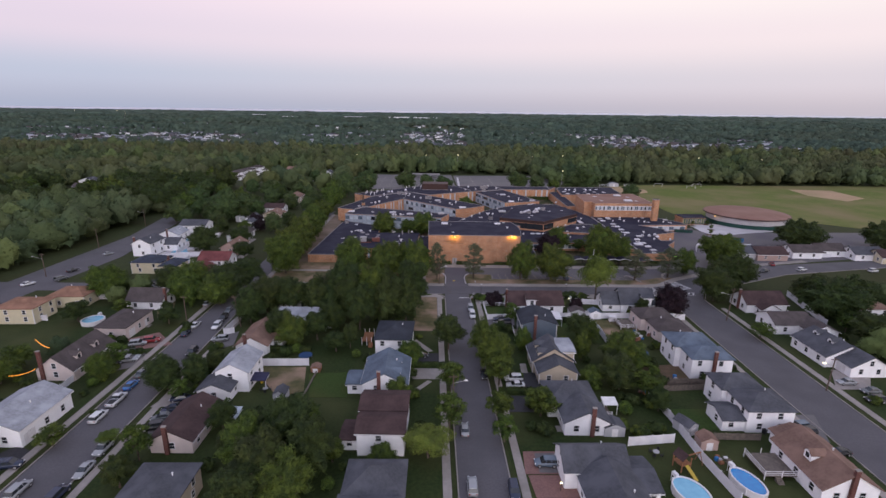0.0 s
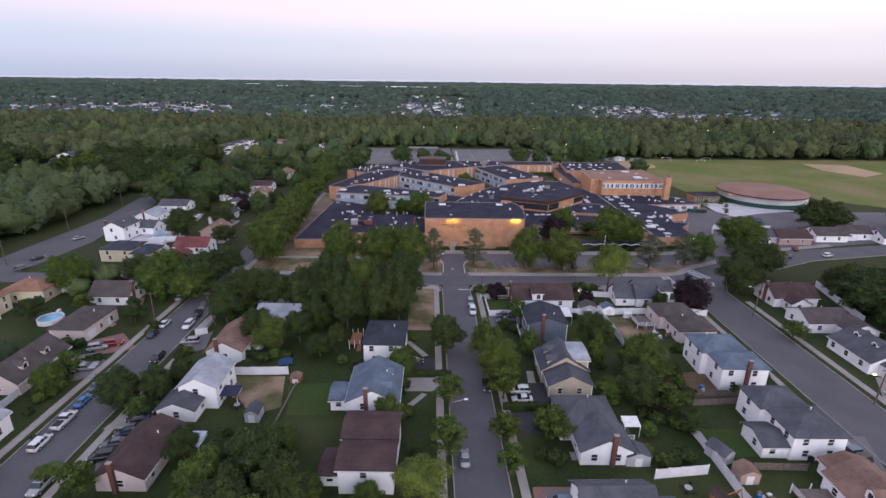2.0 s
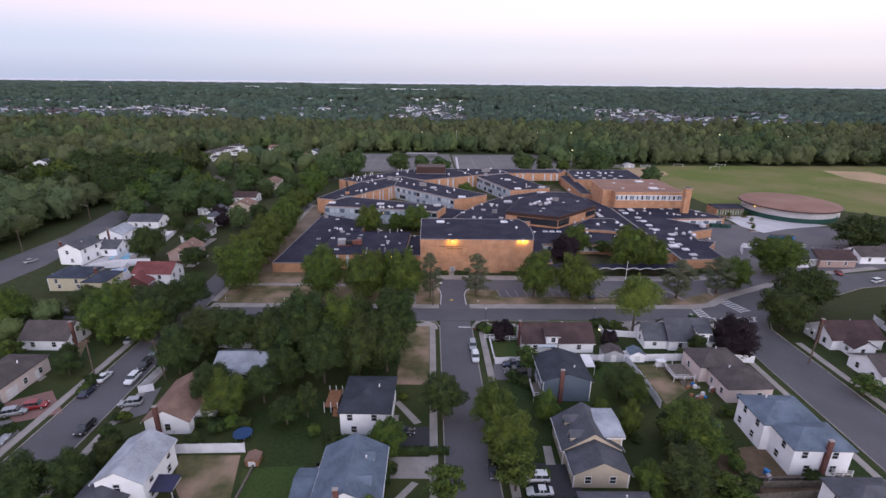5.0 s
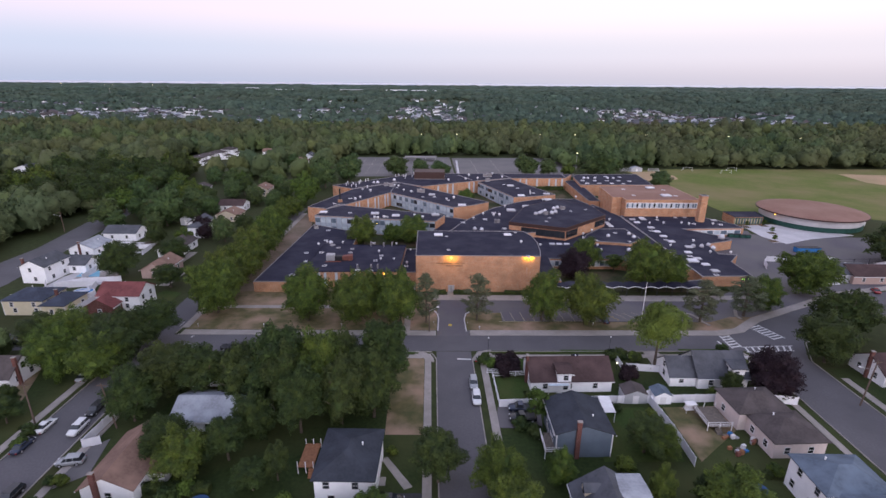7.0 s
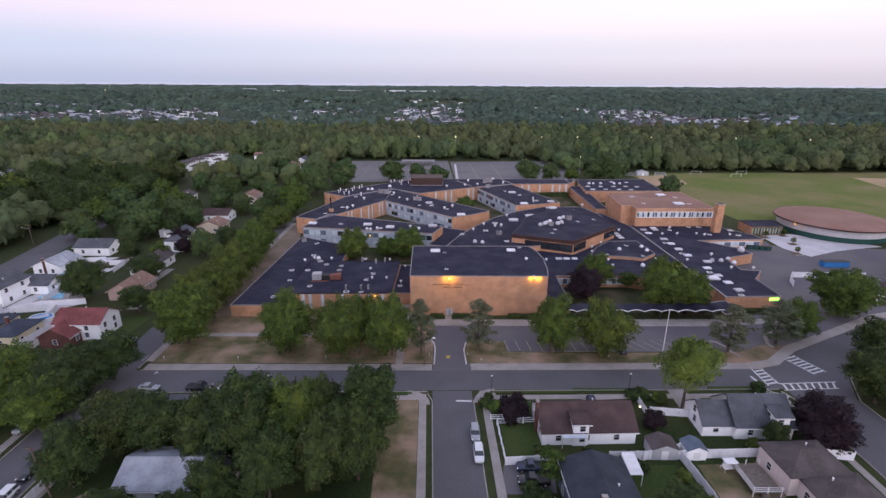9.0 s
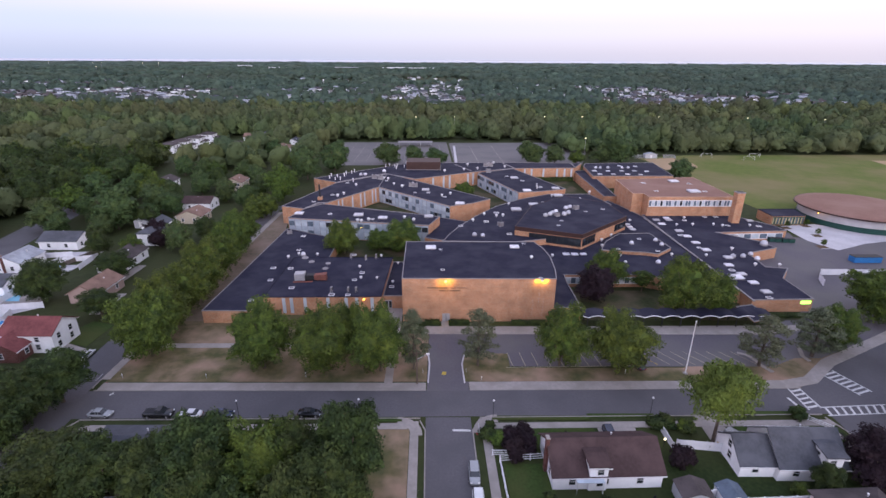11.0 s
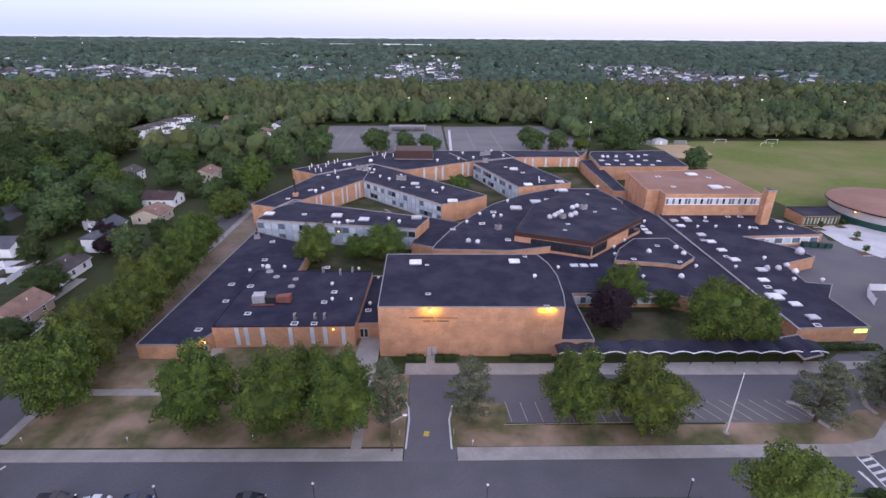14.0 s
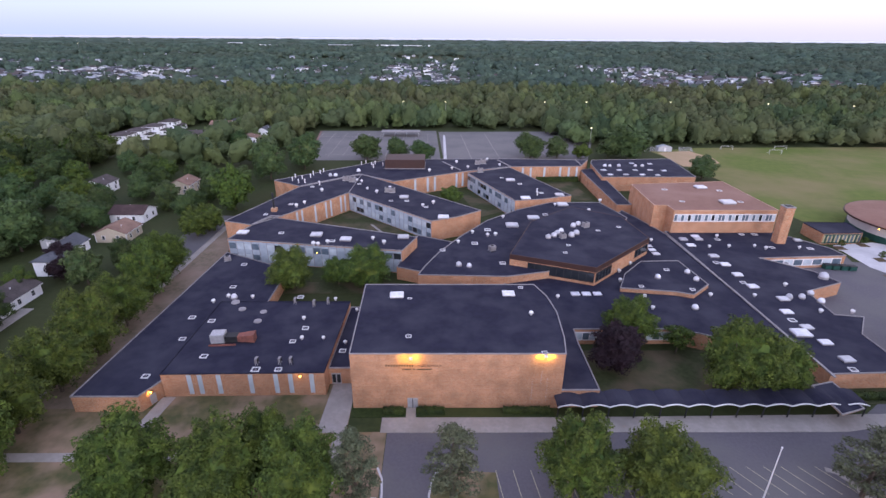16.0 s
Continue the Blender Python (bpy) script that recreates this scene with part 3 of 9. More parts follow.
AUD = [-2.5, 196.2, 35.3, 196.2, 36.2, 201.4, 36.8, 210.3, 36.1, 216.8, 34.3, 222.2, -3.1, 222.1]
aud, ax, ay = block("auditorium_block", AUD, 12.0, "tall orange brick auditorium with a fan-shaped dark roof", lip=0.2)
door = wall_strip(aud, ax, ay, (-2.5, 196.2), (35.3, 196.2), 0.262, 0.312, 0.1, 2.3, STEEL, "door", "grey double door")
wall_strip(aud, ax, ay, (-2.5, 196.2), (35.3, 196.2), 0.2855, 0.2885, 0.1, 2.25, BLACK, "door_gap", "", 0.08, door)
# pale drip stains as thin mortar runs on the brickwork
for u, z0, z1 in ((0.855, 2.0, 6.5), (0.925, 1.6, 7.2), (0.895, 5.5, 8.5)):
    for k in range(7):
        z = z0 + (z1 - z0) * k / 7
        wall_strip(aud, ax, ay, (-2.5, 196.2), (35.3, 196.2), u, u + 0.0016, z, z + 0.28, CONC_PALE, "mortar_patch", "", 0.006)

commons, ox, oy = block("commons_block", [7.8, 239.0, 9.5, 244.4, 13.4, 253.8, 19.9, 265.6, 29.4, 279.8, 41.2, 291.0, 55.1, 299.6, 73.2, 299.9, 77.8, 283.1, 54.9, 244.6, 30.7, 238.1], 6.0, "brick hall with a rounded dark flat roof")
east_low, ex, ey = block("east_low_block", [35.4, 196.4, 42.3, 196.4, 42.3, 211.5, 42.7, 216.5, 65.6, 216.6, 88.3, 206.2, 87.3, 272.5, 83.5, 288.1, 80.9, 296.7, 55, 262, 30, 240], 4.0, "low brick block with a dark flat roof and skylights")
library, qx, qy = block("library_block", [32.3, 245.3, 53.1, 237.0, 74.6, 257.2, 72.7, 275.3, 58.6, 285.5, 42.4, 270.7], 9.0, "brick library with a deep brown roof band", edge=FASCIA, fascia=1.3, lip=0.12)
LA, LB, LC = (32.3, 245.3), (53.1, 237.0), (74.6, 257.2)
window_row(library, qx, qy, LA, LB, 4.6, 7.4, 9, 0.22, 0.99, [GLASS], BLACK, 0.06)
window_row(library, qx, qy, LB, LC, 4.6, 7.4, 5, 0.01, 0.28, [GLASS], BLACK, 0.08)
window_row(library, qx, qy, LB, LC, 4.9, 7.4, 4, 0.72, 0.99, [GLASS], BLACK, 0.1)
kitchen, kx, ky = block("music_block", [58.7, 233.9, 62.7, 241.9, 69.9, 249.8, 80.7, 250.2, 82.0, 235.8, 75.7, 230.4, 71.9, 231.9], 5.0, "low round-sided roof block with a brick wall")
window_row(east_low, ex, ey, (42.7, 216.5), (65.6, 216.6), 1.0, 3.2, 14, 0.02, 0.98, [GLASS_PALE, GLASS_MID], WHITE, 0.06)

east, sx, sy = block("east_wing", [88.3, 201.2, 104.8, 201.8, 105.3, 214.9, 111.4, 222.0, 105.4, 223.1, 106.6, 234.3, 119.2, 239.3, 116.7, 246.0, 107.1, 254.8, 134.0, 256.7, 133.2, 262.5, 121.9, 278.5, 88.1, 276.0], 3.8, "long low brick wing with rows of skylights")
window_row(east, sx, sy, (107.1, 254.8), (134.0, 256.7), 0.8, 3.0, 8, 0.06, 0.96, [GLASS_PALE, GLASS_MID], WHITE, 0.06)
sign = wall_strip(east, sx, sy, (88.3, 201.2), (104.8, 201.8), 0.80, 0.97, 2.3, 3.2, SIGN_GREEN, "lit_sign", "small glowing green sign")

G1, G2, G3, G4, G5, G6 = (86.3, 305.2), (123.5, 309.7), (123.6, 275.3), (89.4, 274.9), (89.3, 280.1), (84.9, 280.1)
gym, gx, gy = block("gymnasium_block", [*G1, *G2, *G3, *G4, *G5, *G6], 11.5, "tall brick gymnasium with a brown flat roof", roof=ROOF_BROWN, lip=0.15, edge=BRICK_PALE)
window_row(gym, gx, gy, G4, G3, 7.5, 10.1, 30, 0.01, 0.99, [GLASS_MID, GLASS_PALE, GLASS_MID, GLASS_PALE, GLASS, GLASS_PALE, GLASS_MID], WHITE, 0.1)

CL = 7.2
block("walkway_link", [82.6, 198.4, 87.3, 199.5, 87.6, 192.2, 82.6, 190.7], 3.35, "low dark link roof joining the covered walk", z0=2.95)
block("glazed_corridor", [1.5, 248.1, 8.2, 245.2, 17.4, 266.1, 6.6, 271.6], 3.9, "low dark-roofed corridor between two school blocks")
s1, s1x, s1y = block("classroom_spine", [-56.0, 275.2, -46.0, 271.7, -39.2, 280.3, -21.3, 306.9, -20.2, 334.6, -41.7, 315.8], CL, "two-storey brick spine wing with vertical window strips")
strips(s1, s1x, s1y, (-39.2, 280.3), (-21.3, 306.9), (0.20, 0.27, 0.46, 0.62, 0.70, 0.86, 0.93), 0.5, 6.6, 0.012)
c1, c1x, c1y = block("front_classroom_wing", [-49.2, 259.8, -46.0, 271.7, -42.3, 279.1, 6.7, 262.0, 2.9, 251.8], CL, "two-storey classroom wing with pale window bands")
W1, W2 = (-49.2, 259.8), (2.9, 251.8)
panelled(c1, c1x, c1y, W1, W2, 22, 0.005, 0.995)
c2, c2x, c2y = block("middle_classroom_wing", [-21.3, 306.9, 10.9, 275.8, 20.0, 280.3, 27.9, 286.8, -20.2, 334.6], CL, "two-storey classroom wing with grey-blue panels")
V1, V2 = (-21.3, 306.9), (10.9, 275.8)
panelled(c2, c2x, c2y, V1, V2, 20, 0.005, 0.995)
s2, s2x, s2y = block("rear_classroom_spine", [-55.0, 324.0, -41.5, 315.0, -20.1, 333.7, -5.3, 323.1, 25.6, 340.3, 45.8, 349.0, 79.9, 350.7, 86.7, 363.4, 47.9, 365.0, -10.5, 362.6], CL, "two-storey rear brick wing with pale window strips")
strips(s2, s2x, s2y, (-5.3, 323.1), (25.6, 340.3), (0.28, 0.45, 0.55, 0.86, 0.95), 0.5, 6.6, 0.014)
strips(s2, s2x, s2y, (45.8, 349.0), (79.9, 350.7), (0.2, 0.31, 0.5, 0.72, 0.84, 0.95), 0.5, 6.6, 0.014)
c3, c3x, c3y = block("rear_classroom_wing", [26.2, 337.4, 41.5, 297.8, 51.9, 300.0, 63.8, 304.4, 46.1, 347.9], CL, "two-storey rear classroom wing with pale panels")
U1, U2 = (26.2, 337.4), (41.5, 297.8)
panelled(c3, c3x, c3y, U1, U2, 16, 0.005, 0.995)
e1, e1x, e1y = block("east_corridor", [80.3, 353.0, 80.2, 300.3, 85.8, 300.3, 87.9, 355.3], 5.0, "brick corridor wing beside the courtyard")
e2, e2x, e2y = block("science_block", [87.0, 359.3, 85.0, 334.3, 126.7, 335.0, 130.1, 369.8, 89.9, 366.5], 6.5, "brick block with many roof domes")
conn, nx, ny = block("glazed_link", [140.0, 284.1, 139.8, 274.0, 153.4, 274.6, 155.6, 284.2], 4.0, "glazed link with green panels beside the round hall", edge=ROOF)
window_row(conn, nx, ny, (139.8, 274.0), (153.4, 274.6), 0.3, 3.5, 20, 0.02, 0.98, [BUFF, TEAL, BUFF, GLASS_MID], TEAL, 0.12)


def penthouse():
    ob = thing("roof_penthouse", -2.0, 350.2, 0, 0, "dark brown plant room on the rear roof", "plant room")
    ob.location.z = CL - 0.2
    part("cladding", Mb().bev(-9, 9, -6, 6, 0, 4.2, 0.15), FASCIA, ob)
    part("base_trim", Mb().box(-9.2, 9.2, -6.2, 6.2, 0, 0.3), COPING, ob, "pale base trim")


penthouse()


def boiler_chimney():
    ob = thing("boiler_chimney", 120.2, 267.1, 0, 0, "tall square brick boiler chimney", "chimney")
    part("shaft", Mb().prism([(-1.4, -1.4), (1.4, -1.4), (1.4, 1.4), (-1.4, 1.4)], 3.5, 15.3), BRICK, ob)
    part("cap", Mb().box(-1.5, 1.5, -1.5, 1.5, 15.3, 15.6), COPING, ob, "stone chimney cap")
    part("flue", Mb().box(-0.9, 0.9, -0.9, 0.9, 15.55, 15.75), BLACK, ob, "dark flue opening")


boiler_chimney()


def round_hall():
    ob = thing("round_hall", 180, 282, 0, 0, "round hall with a brown domed roof and pale wall", "school building")
    part("plinth", Mb().cyl(0, 0, -0.3, 2.2, 20.6, n=48), TEAL, ob, "dark green tiled plinth")
    part("wall", Mb().cyl(0, 0, 2.2, 5.3, 20.4, n=48), CONC_PALE, ob, "pale grey upper wall")
    part("eave", Mb().cyl(0, 0, 5.3, 5.8, 22.3, n=48), FASCIA, ob, "brown roof edge")
    roof = Mb().dome(0, 0, 5.82, 22.0, 1.1, 48, 4)
    part("roof", roof, ROOF_BROWN, ob, "brown shallow domed roof", True)
    part("door_screen", Mb().box(15.5, 20.9, -8, -3.2, 0, 5.2), WHITE, ob, "white entrance screen")


round_hall()


def canopy_walk():
    """The covered walk: wavy dark roof on slim posts."""
    a, b = Vector((34.0, 193.0)), Vector((89.6, 193.3))
    L = (b - a).length
    ob = thing("covered_walkway", a.x, a.y, 0, math.degrees(math.atan2(b.y - a.y, b.x - a.x)), "covered walkway with a scalloped dark roof", "walkway roof")
    bays = 12
    w = L / bays
    h = lambda u: 2.9 + 0.55 * math.sin(math.pi * u)
    top, edge = Mb(), Mb()
    for mb, y0, y1, up, down in ((top, 0.12, 4.2, 0.0, 0.15), (edge, -0.06, 0.1, 0.03, 0.14)):
        ring = [(y0, up), (y1, up), (y1, -down), (y0, -down)]
        mb.add([(w * j / 6, y, h(j / 6) + dz) for j in range(7) for y, dz in ring],
               [(4 * j + a, 4 * j + 4 + a, 4 * j + 4 + (a + 1) % 4, 4 * j + (a + 1) % 4) for j in range(6) for a in range(4)])
    top, edge = top.mesh("roof_bay", ROOF), edge.mesh("roof_edge", WHITE)
    for k in range(bays):
        bay = part("roof_bay", top, None, ob, "dark scalloped roof bay")
        bay.location = (k * w, 0, 0)
        part("roof_edge", edge, None, bay, "white wavy roof edge")
    post = Mb().box(-0.09, 0.09, -0.09, 0.09, 0, 3.0).mesh("post", BLACK)
    for k in range(bays + 1):
        for y in (0.35, 3.8):
            p = part("post", post, None, ob)
            p.location = (min(max(k * w, 0.2), L - 0.2), y, 0)


canopy_walk()


# ---- trees ----
def leaf_cloud(rng, lumps, count, size, flatten=0.75):
    """Small leaf clusters strewn over a number of overlapping lumps."""
    c = np.array([l[:3] for l in lumps])
    r = np.array([l[3] for l in lumps])
    pick = rng.choice(len(lumps), count, p=r ** 2 / (r ** 2).sum())
    d = rng.normal(size=(count, 3))
    d[:, 2] = d[:, 2] * 0.9 + 0.45
    d /= np.linalg.norm(d, axis=1)[:, None]
    p = c[pick] + d * (r[pick] * rng.uniform(0.55, 1.12, count))[:, None] * np.array([1, 1, flatten])
    return leaf_tris(rng, p, d, size, 0.55)


def leaf_tris(rng, p, nrm, size, loose):
    """A small triangle of leaves at each point p, facing about along nrm."""
    n = len(p)
    nrm = nrm + rng.normal(size=(n, 3)) * loose
    nrm /= np.linalg.norm(nrm, axis=1)[:, None]
    t = np.cross(nrm, rng.normal(size=(n, 3)))
    t /= np.linalg.norm(t, axis=1)[:, None]
    b = np.cross(nrm, t)
    s = size * rng.uniform(0.55, 1.3, n)[:, None]
    k = rng.uniform(0.55, 0.95, n)[:, None]
    tri = np.stack([p - t * s - b * s * k * 0.6, p + t * s - b * s * k * 0.6, p + b * s * k * 1.3], 1)
    return tri.reshape(-1, 3), np.arange(n * 3).reshape(-1, 3)


def np_mesh(name, v, f, material, smooth=False):
    me = bpy.data.meshes.new(name)
    n = f.shape[1]
    me.vertices.add(len(v))
    me.vertices.foreach_set("co", np.ascontiguousarray(v, dtype=np.float32).ravel())
    me.loops.add(f.size)
    me.loops.foreach_set("vertex_index", np.ascontiguousarray(f, dtype=np.int32).ravel())
    me.polygons.add(len(f))
    me.polygons.foreach_set("loop_start", np.arange(0, f.size, n, dtype=np.int32))
    me.polygons.foreach_set("loop_total", np.full(len(f), n, dtype=np.int32))
    if smooth:
        me.polygons.foreach_set("use_smooth", np.ones(len(f), dtype=bool))
    me.materials.append(material)
    me.update()
    me.validate()
    return me


def ico(sub):
    bm = bmesh.new()
    bmesh.ops.create_icosphere(bm, subdivisions=sub, radius=1.0)
    v = np.array([x.co[:] for x in bm.verts])
    f = np.array([[w.index for w in x.verts] for x in bm.faces])
    bm.free()
    return v, f


ICO = {k: ico(k) for k in (2, 3, 4)}


def even_dirs(rng, n):
    i = np.arange(n) + 0.5
    z, a = 1 - 2 * i / n, 2.39996 * i
    d = np.stack([np.sqrt(1 - z * z) * np.cos(a), np.sqrt(1 - z * z) * np.sin(a), z], 1) + rng.normal(size=(n, 3)) * 0.45 / math.sqrt(n) * 2
    return d / np.linalg.norm(d, axis=1)[:, None]


def crown_hull(seed, sub, tufts, uneven=1.0):
    """A crown about 1 m in radius: a few broad lobes, rounded tufts with creases between them, small ones over those."""
    rng = np.random.default_rng(seed)
    v, f = ICO[sub]
    r = np.full(len(v), 0.52)
    lobes = even_dirs(rng, 9)
    r += uneven * (np.maximum(0, v @ lobes.T - 0.45) * rng.uniform(-0.12, 0.36, 9)).sum(1)
    for n, wide, high in ((tufts, 1.70, 0.46), (tufts * 5, 1.6, 0.20)):
        if sub < 3 and n > 40:
            continue
        c = even_dirs(rng, n)
        ang = np.arccos(np.clip(v @ c.T, -1, 1)) / (wide / math.sqrt(n) * rng.uniform(0.85, 1.3, n))
        r += (np.sqrt(np.maximum(0, 1 - ang ** 2)) * high * rng.uniform(0.4, 1.15, n)).max(1)
    r *= 1 + rng.normal(size=len(v)) * 0.015
    p = v * r[:, None]
    p[:, :2] *= (1.0 - 0.10 * v[:, 2:])
    return p, f


def on_hull(rng, p, f, count, inner, outer):
    """Points strewn over a hull, most on its upper and outer faces, with the normals there."""
    a, b, c = p[f[:, 0]], p[f[:, 1]], p[f[:, 2]]
    nr = np.cross(b - a, c - a)
    area = np.linalg.norm(nr, axis=1)
    nr /= area[:, None] + 1e-9
    w = area * np.clip(0.75 + 0.6 * nr[:, 2], 0.15, None)
    k = rng.choice(len(f), count, p=w / w.sum())
    u, t = rng.random((2, count))
    u, t = np.where(u + t > 1, 1 - u, u)[:, None], np.where(u + t > 1, 1 - t, t)[:, None]
    q = a[k] + (b[k] - a[k]) * u + (c[k] - a[k]) * t
    return q * rng.uniform(inner, outer, count)[:, None], nr[k]


def make_tree(name, seed, h, spread, leaf, tufts=34, count=8000, size=0.2, label="", cat="tree", low=0.2, uneven=1.3, core=0.85):
    """A tree h high, its crown from low * h upwards; leaves over a creased hull, limbs inside it."""
    rng = np.random.default_rng(seed)
    ob = thing(name, 0, -900, 0, 0, label, cat, "trees")
    p, f = crown_hull(seed, 4, tufts, uneven)
    form = np.array([spread, spread, h * (1 - low) / 2])
    mid = np.array([0, 0, h * (1 + low) / 2])
    q, nr = on_hull(rng, p, f, count, 0.89, 1.06)
    v, lf = leaf_tris(rng, q * form + mid, nr + np.array([0, 0, 0.25]), size, 0.38)
    part("crown", np_mesh("crown", v, lf, leaf), None, ob)
    cp, cf = crown_hull(seed, 3, tufts, uneven)
    part("inner_crown", np_mesh("inner_crown", cp * form * core + mid, cf, leaf, True), None, ob)
    if cat == "tree":
        fork = h * (low + 0.1)
        tr = Mb().tube((0, 0, -0.2), (0.1, 0.05, fork), 0.026 * h, 0.018 * h, 8)
        for d in even_dirs(rng, 14)[:9]:
            tr.tube((0.1, 0.05, fork * 0.9), tuple(d * form * 0.8 + mid), 0.012 * h, 0.004 * h, 5)
        part("trunk", tr, BARK, ob, "brown bark trunk with limbs")
    return ob


def loose_tree(name, seed, h, spread, leaf, lumps, count, size, label):
    """A thin tree: separate leafy clumps at the ends of bare limbs."""
    rng = np.random.default_rng(seed)
    ob = thing(name, 0, -900, 0, 0, label, "tree", "trees")
    ls = []
    for d in even_dirs(rng, lumps):
        k = rng.uniform(0.45, 0.95)
        ls.append((d[0] * spread * k, d[1] * spread * k, h * (0.62 + 0.34 * d[2] * k), spread * rng.uniform(0.24, 0.42)))
    v, f = leaf_cloud(rng, ls, count, size, 0.75)
    part("crown", np_mesh("crown", v, f, leaf), None, ob)
    tr = Mb().tube((0, 0, -0.2), (0.1, 0.05, h * 0.4), 0.022 * h, 0.016 * h, 8)
    for l in ls:
        tr.tube((0.1, 0.05, h * 0.36), l[:3], 0.009 * h, 0.003 * h, 5)
    part("trunk", tr, BARK, ob, "brown bark trunk with limbs")
    return ob


def make_pine(seed, h, spread, label):
    """An open pine: needle pads on bare limbs, from a third of the height up to a blunt top."""
    rng = np.random.default_rng(seed)
    ob = thing("pine_tree", 0, -900, 0, 0, label, "tree", "trees")
    ls = []
    for i in range(60):
        u = i / 59
        a = i * 2.4 + rng.uniform(-0.5, 0.5)
        wide = math.sin(math.pi * (0.16 + 0.80 * u)) ** 0.8
        rr = spread * wide * rng.uniform(0.25, 1.0)
        ls.append((rr * math.cos(a), rr * math.sin(a), h * (0.2 + 0.78 * u) - 0.1 * rr, spread * rng.uniform(0.16, 0.32)))
    v, f = leaf_cloud(rng, ls, 8000, 0.12, 0.6)
    part("crown", np_mesh("crown", v, f, NEEDLE), None, ob)
    tr = Mb().tube((0, 0, -0.2), (0, 0, h * 0.95), 0.02 * h, 0.004 * h, 7)
    for l in ls[::2]:
        tr.tube((0, 0, l[2] - 0.3), l[:3], 0.005 * h, 0.002 * h, 4)
    part("trunk", tr, BARK, ob, "brown bark trunk")
    return ob


PROTO = {
    "a": make_tree("shade_tree", 11, 11, 4.6, LEAF, 34, 10500, 0.155, "mature shade tree with a full green crown", low=0.06),
    "b": make_tree("shade_tree", 12, 11, 4.3, LEAF2, 30, 10000, 0.155, "mature shade tree with dense dark green leaves", low=0.12),
    "c": make_tree("shade_tree", 13, 11, 4.9, LEAF, 40, 10500, 0.155, "broad shade tree with a lumpy green crown", low=0.06, uneven=1.5),
    "d": make_tree("shade_tree", 14, 11, 4.0, LEAF_Y, 22, 7000, 0.16, "light green street tree with a loose crown", low=0.38, uneven=2.2, core=0.74),
    "e": make_tree("shade_tree", 15, 11, 4.4, LEAF2, 26, 9500, 0.155, "dark green tree with an uneven crown", uneven=1.8),
    "A": make_tree("shade_tree", 31, 14, 8.0, LEAF, 60, 12000, 0.26, "large broad shade tree with a full green crown", low=0.12, uneven=1.4),
    "B": make_tree("shade_tree", 32, 14, 8.0, LEAF2, 60, 12000, 0.26, "large dark green tree with a dense crown", low=0.12, uneven=1.5),
    "r": make_tree("purple_maple", 16, 11, 4.6, LEAF_R, 34, 6000, 0.20, "dark purple-leaved maple tree", low=0.1),
    "p": make_pine(17, 11, 3.0, "thin grey-green pine beside the school drive"),
    "s": loose_tree("street_tree", 18, 8, 2.7, LEAF, 22, 3600, 0.17, "small street tree with a thin green crown"),
}
# lighter ones for places that stay far off
for far_kind, seed, lf in (("fa", 51, LEAF), ("fb", 52, LEAF3), ("fc", 53, LEAF2)):
    PROTO[far_kind] = make_tree("shade_tree", seed, 11, 4.6, lf, 32, 2600, 0.32, "mature tree with a full green crown behind the school", low=0.1, uneven=1.5)
BUSH = make_tree("bush", 21, 2.0, 1.3, LEAF2, 12, 500, 0.18, "rounded green garden shrub", "shrub", 0.0)
BUSH_Y = make_tree("bush", 22, 2.0, 1.3, LEAF, 12, 500, 0.18, "bright green garden shrub", "shrub", 0.0)
BUSH_R = make_tree("bush", 23, 2.0, 1.3, LEAF_R, 12, 500, 0.18, "dark red-leaved garden shrub", "shrub", 0.0)
TREE_RNG = random.Random(5)


def tree(x, y, r, kind="a", h=None):
    """A tree with crown radius r metres; h its height."""
    if y > 265 and kind in "abce":
        kind = "fa" if kind in "ac" else ("fb" if kind == "b" else "fc")
    if r > 6.5 and kind in "abce":
        kind = "A" if kind in "ac" else "B"
    base = {"A": 8.0, "B": 8.0, "fa": 4.6, "fb": 4.6, "fc": 4.6, "a": 4.6, "b": 4.3, "c": 4.9, "d": 4.0, "e": 4.4, "r": 4.6, "p": 3.0, "s": 2.7}[kind]
    tall = {"s": 8, "A": 14, "B": 14}.get(kind, 11)
    k = r / base * 1.04
    hz = (h / tall * 0.96) if h else k
    m = Matrix.Translation((x, y, 0)) @ Matrix.Rotation(TREE_RNG.uniform(0, 6.28), 4, "Z") @ Matrix.Diagonal((k, k * TREE_RNG.uniform(0.92, 1.08), hz, 1))
    return copy_thing(PROTO[kind], m)


def bush(x, y, r=1.0, proto=None):
    k = r / 1.3
    return copy_thing(proto or BUSH, Matrix.Translation((x, y, 0)) @ Matrix.Rotation(TREE_RNG.uniform(0, 6.28), 4, "Z") @ Matrix.Diagonal((k, k, k, 1)))


# before the school
tree(-57.0, 180.7, 6.6, "c", 16.5)
tree(-30.7, 176.1, 5.8, "a", 15)
tree(-18.1, 176.9, 6.0, "c", 15.5)
tree(-5.7, 175.1, 5.6, "a", 15)
tree(-12.7, 180.6, 4.2, "a", 12.5)
tree(1.3, 175.7, 3.6, "p", 14.5)
tree(15.0, 177.0, 4.2, "p", 14)
tree(32.7, 177.1, 5.4, "a", 14.5)
tree(43.9, 175.1, 6.2, "c", 15.5)
tree(76.1, 177.1, 4.8, "p", 12.5)
tree(90.2, 180.7, 5.2, "p", 12)
tree(98.0, 184.1, 4.6, "a", 10)
tree(54.2, 154.3, 4.4, "d", 17.5)
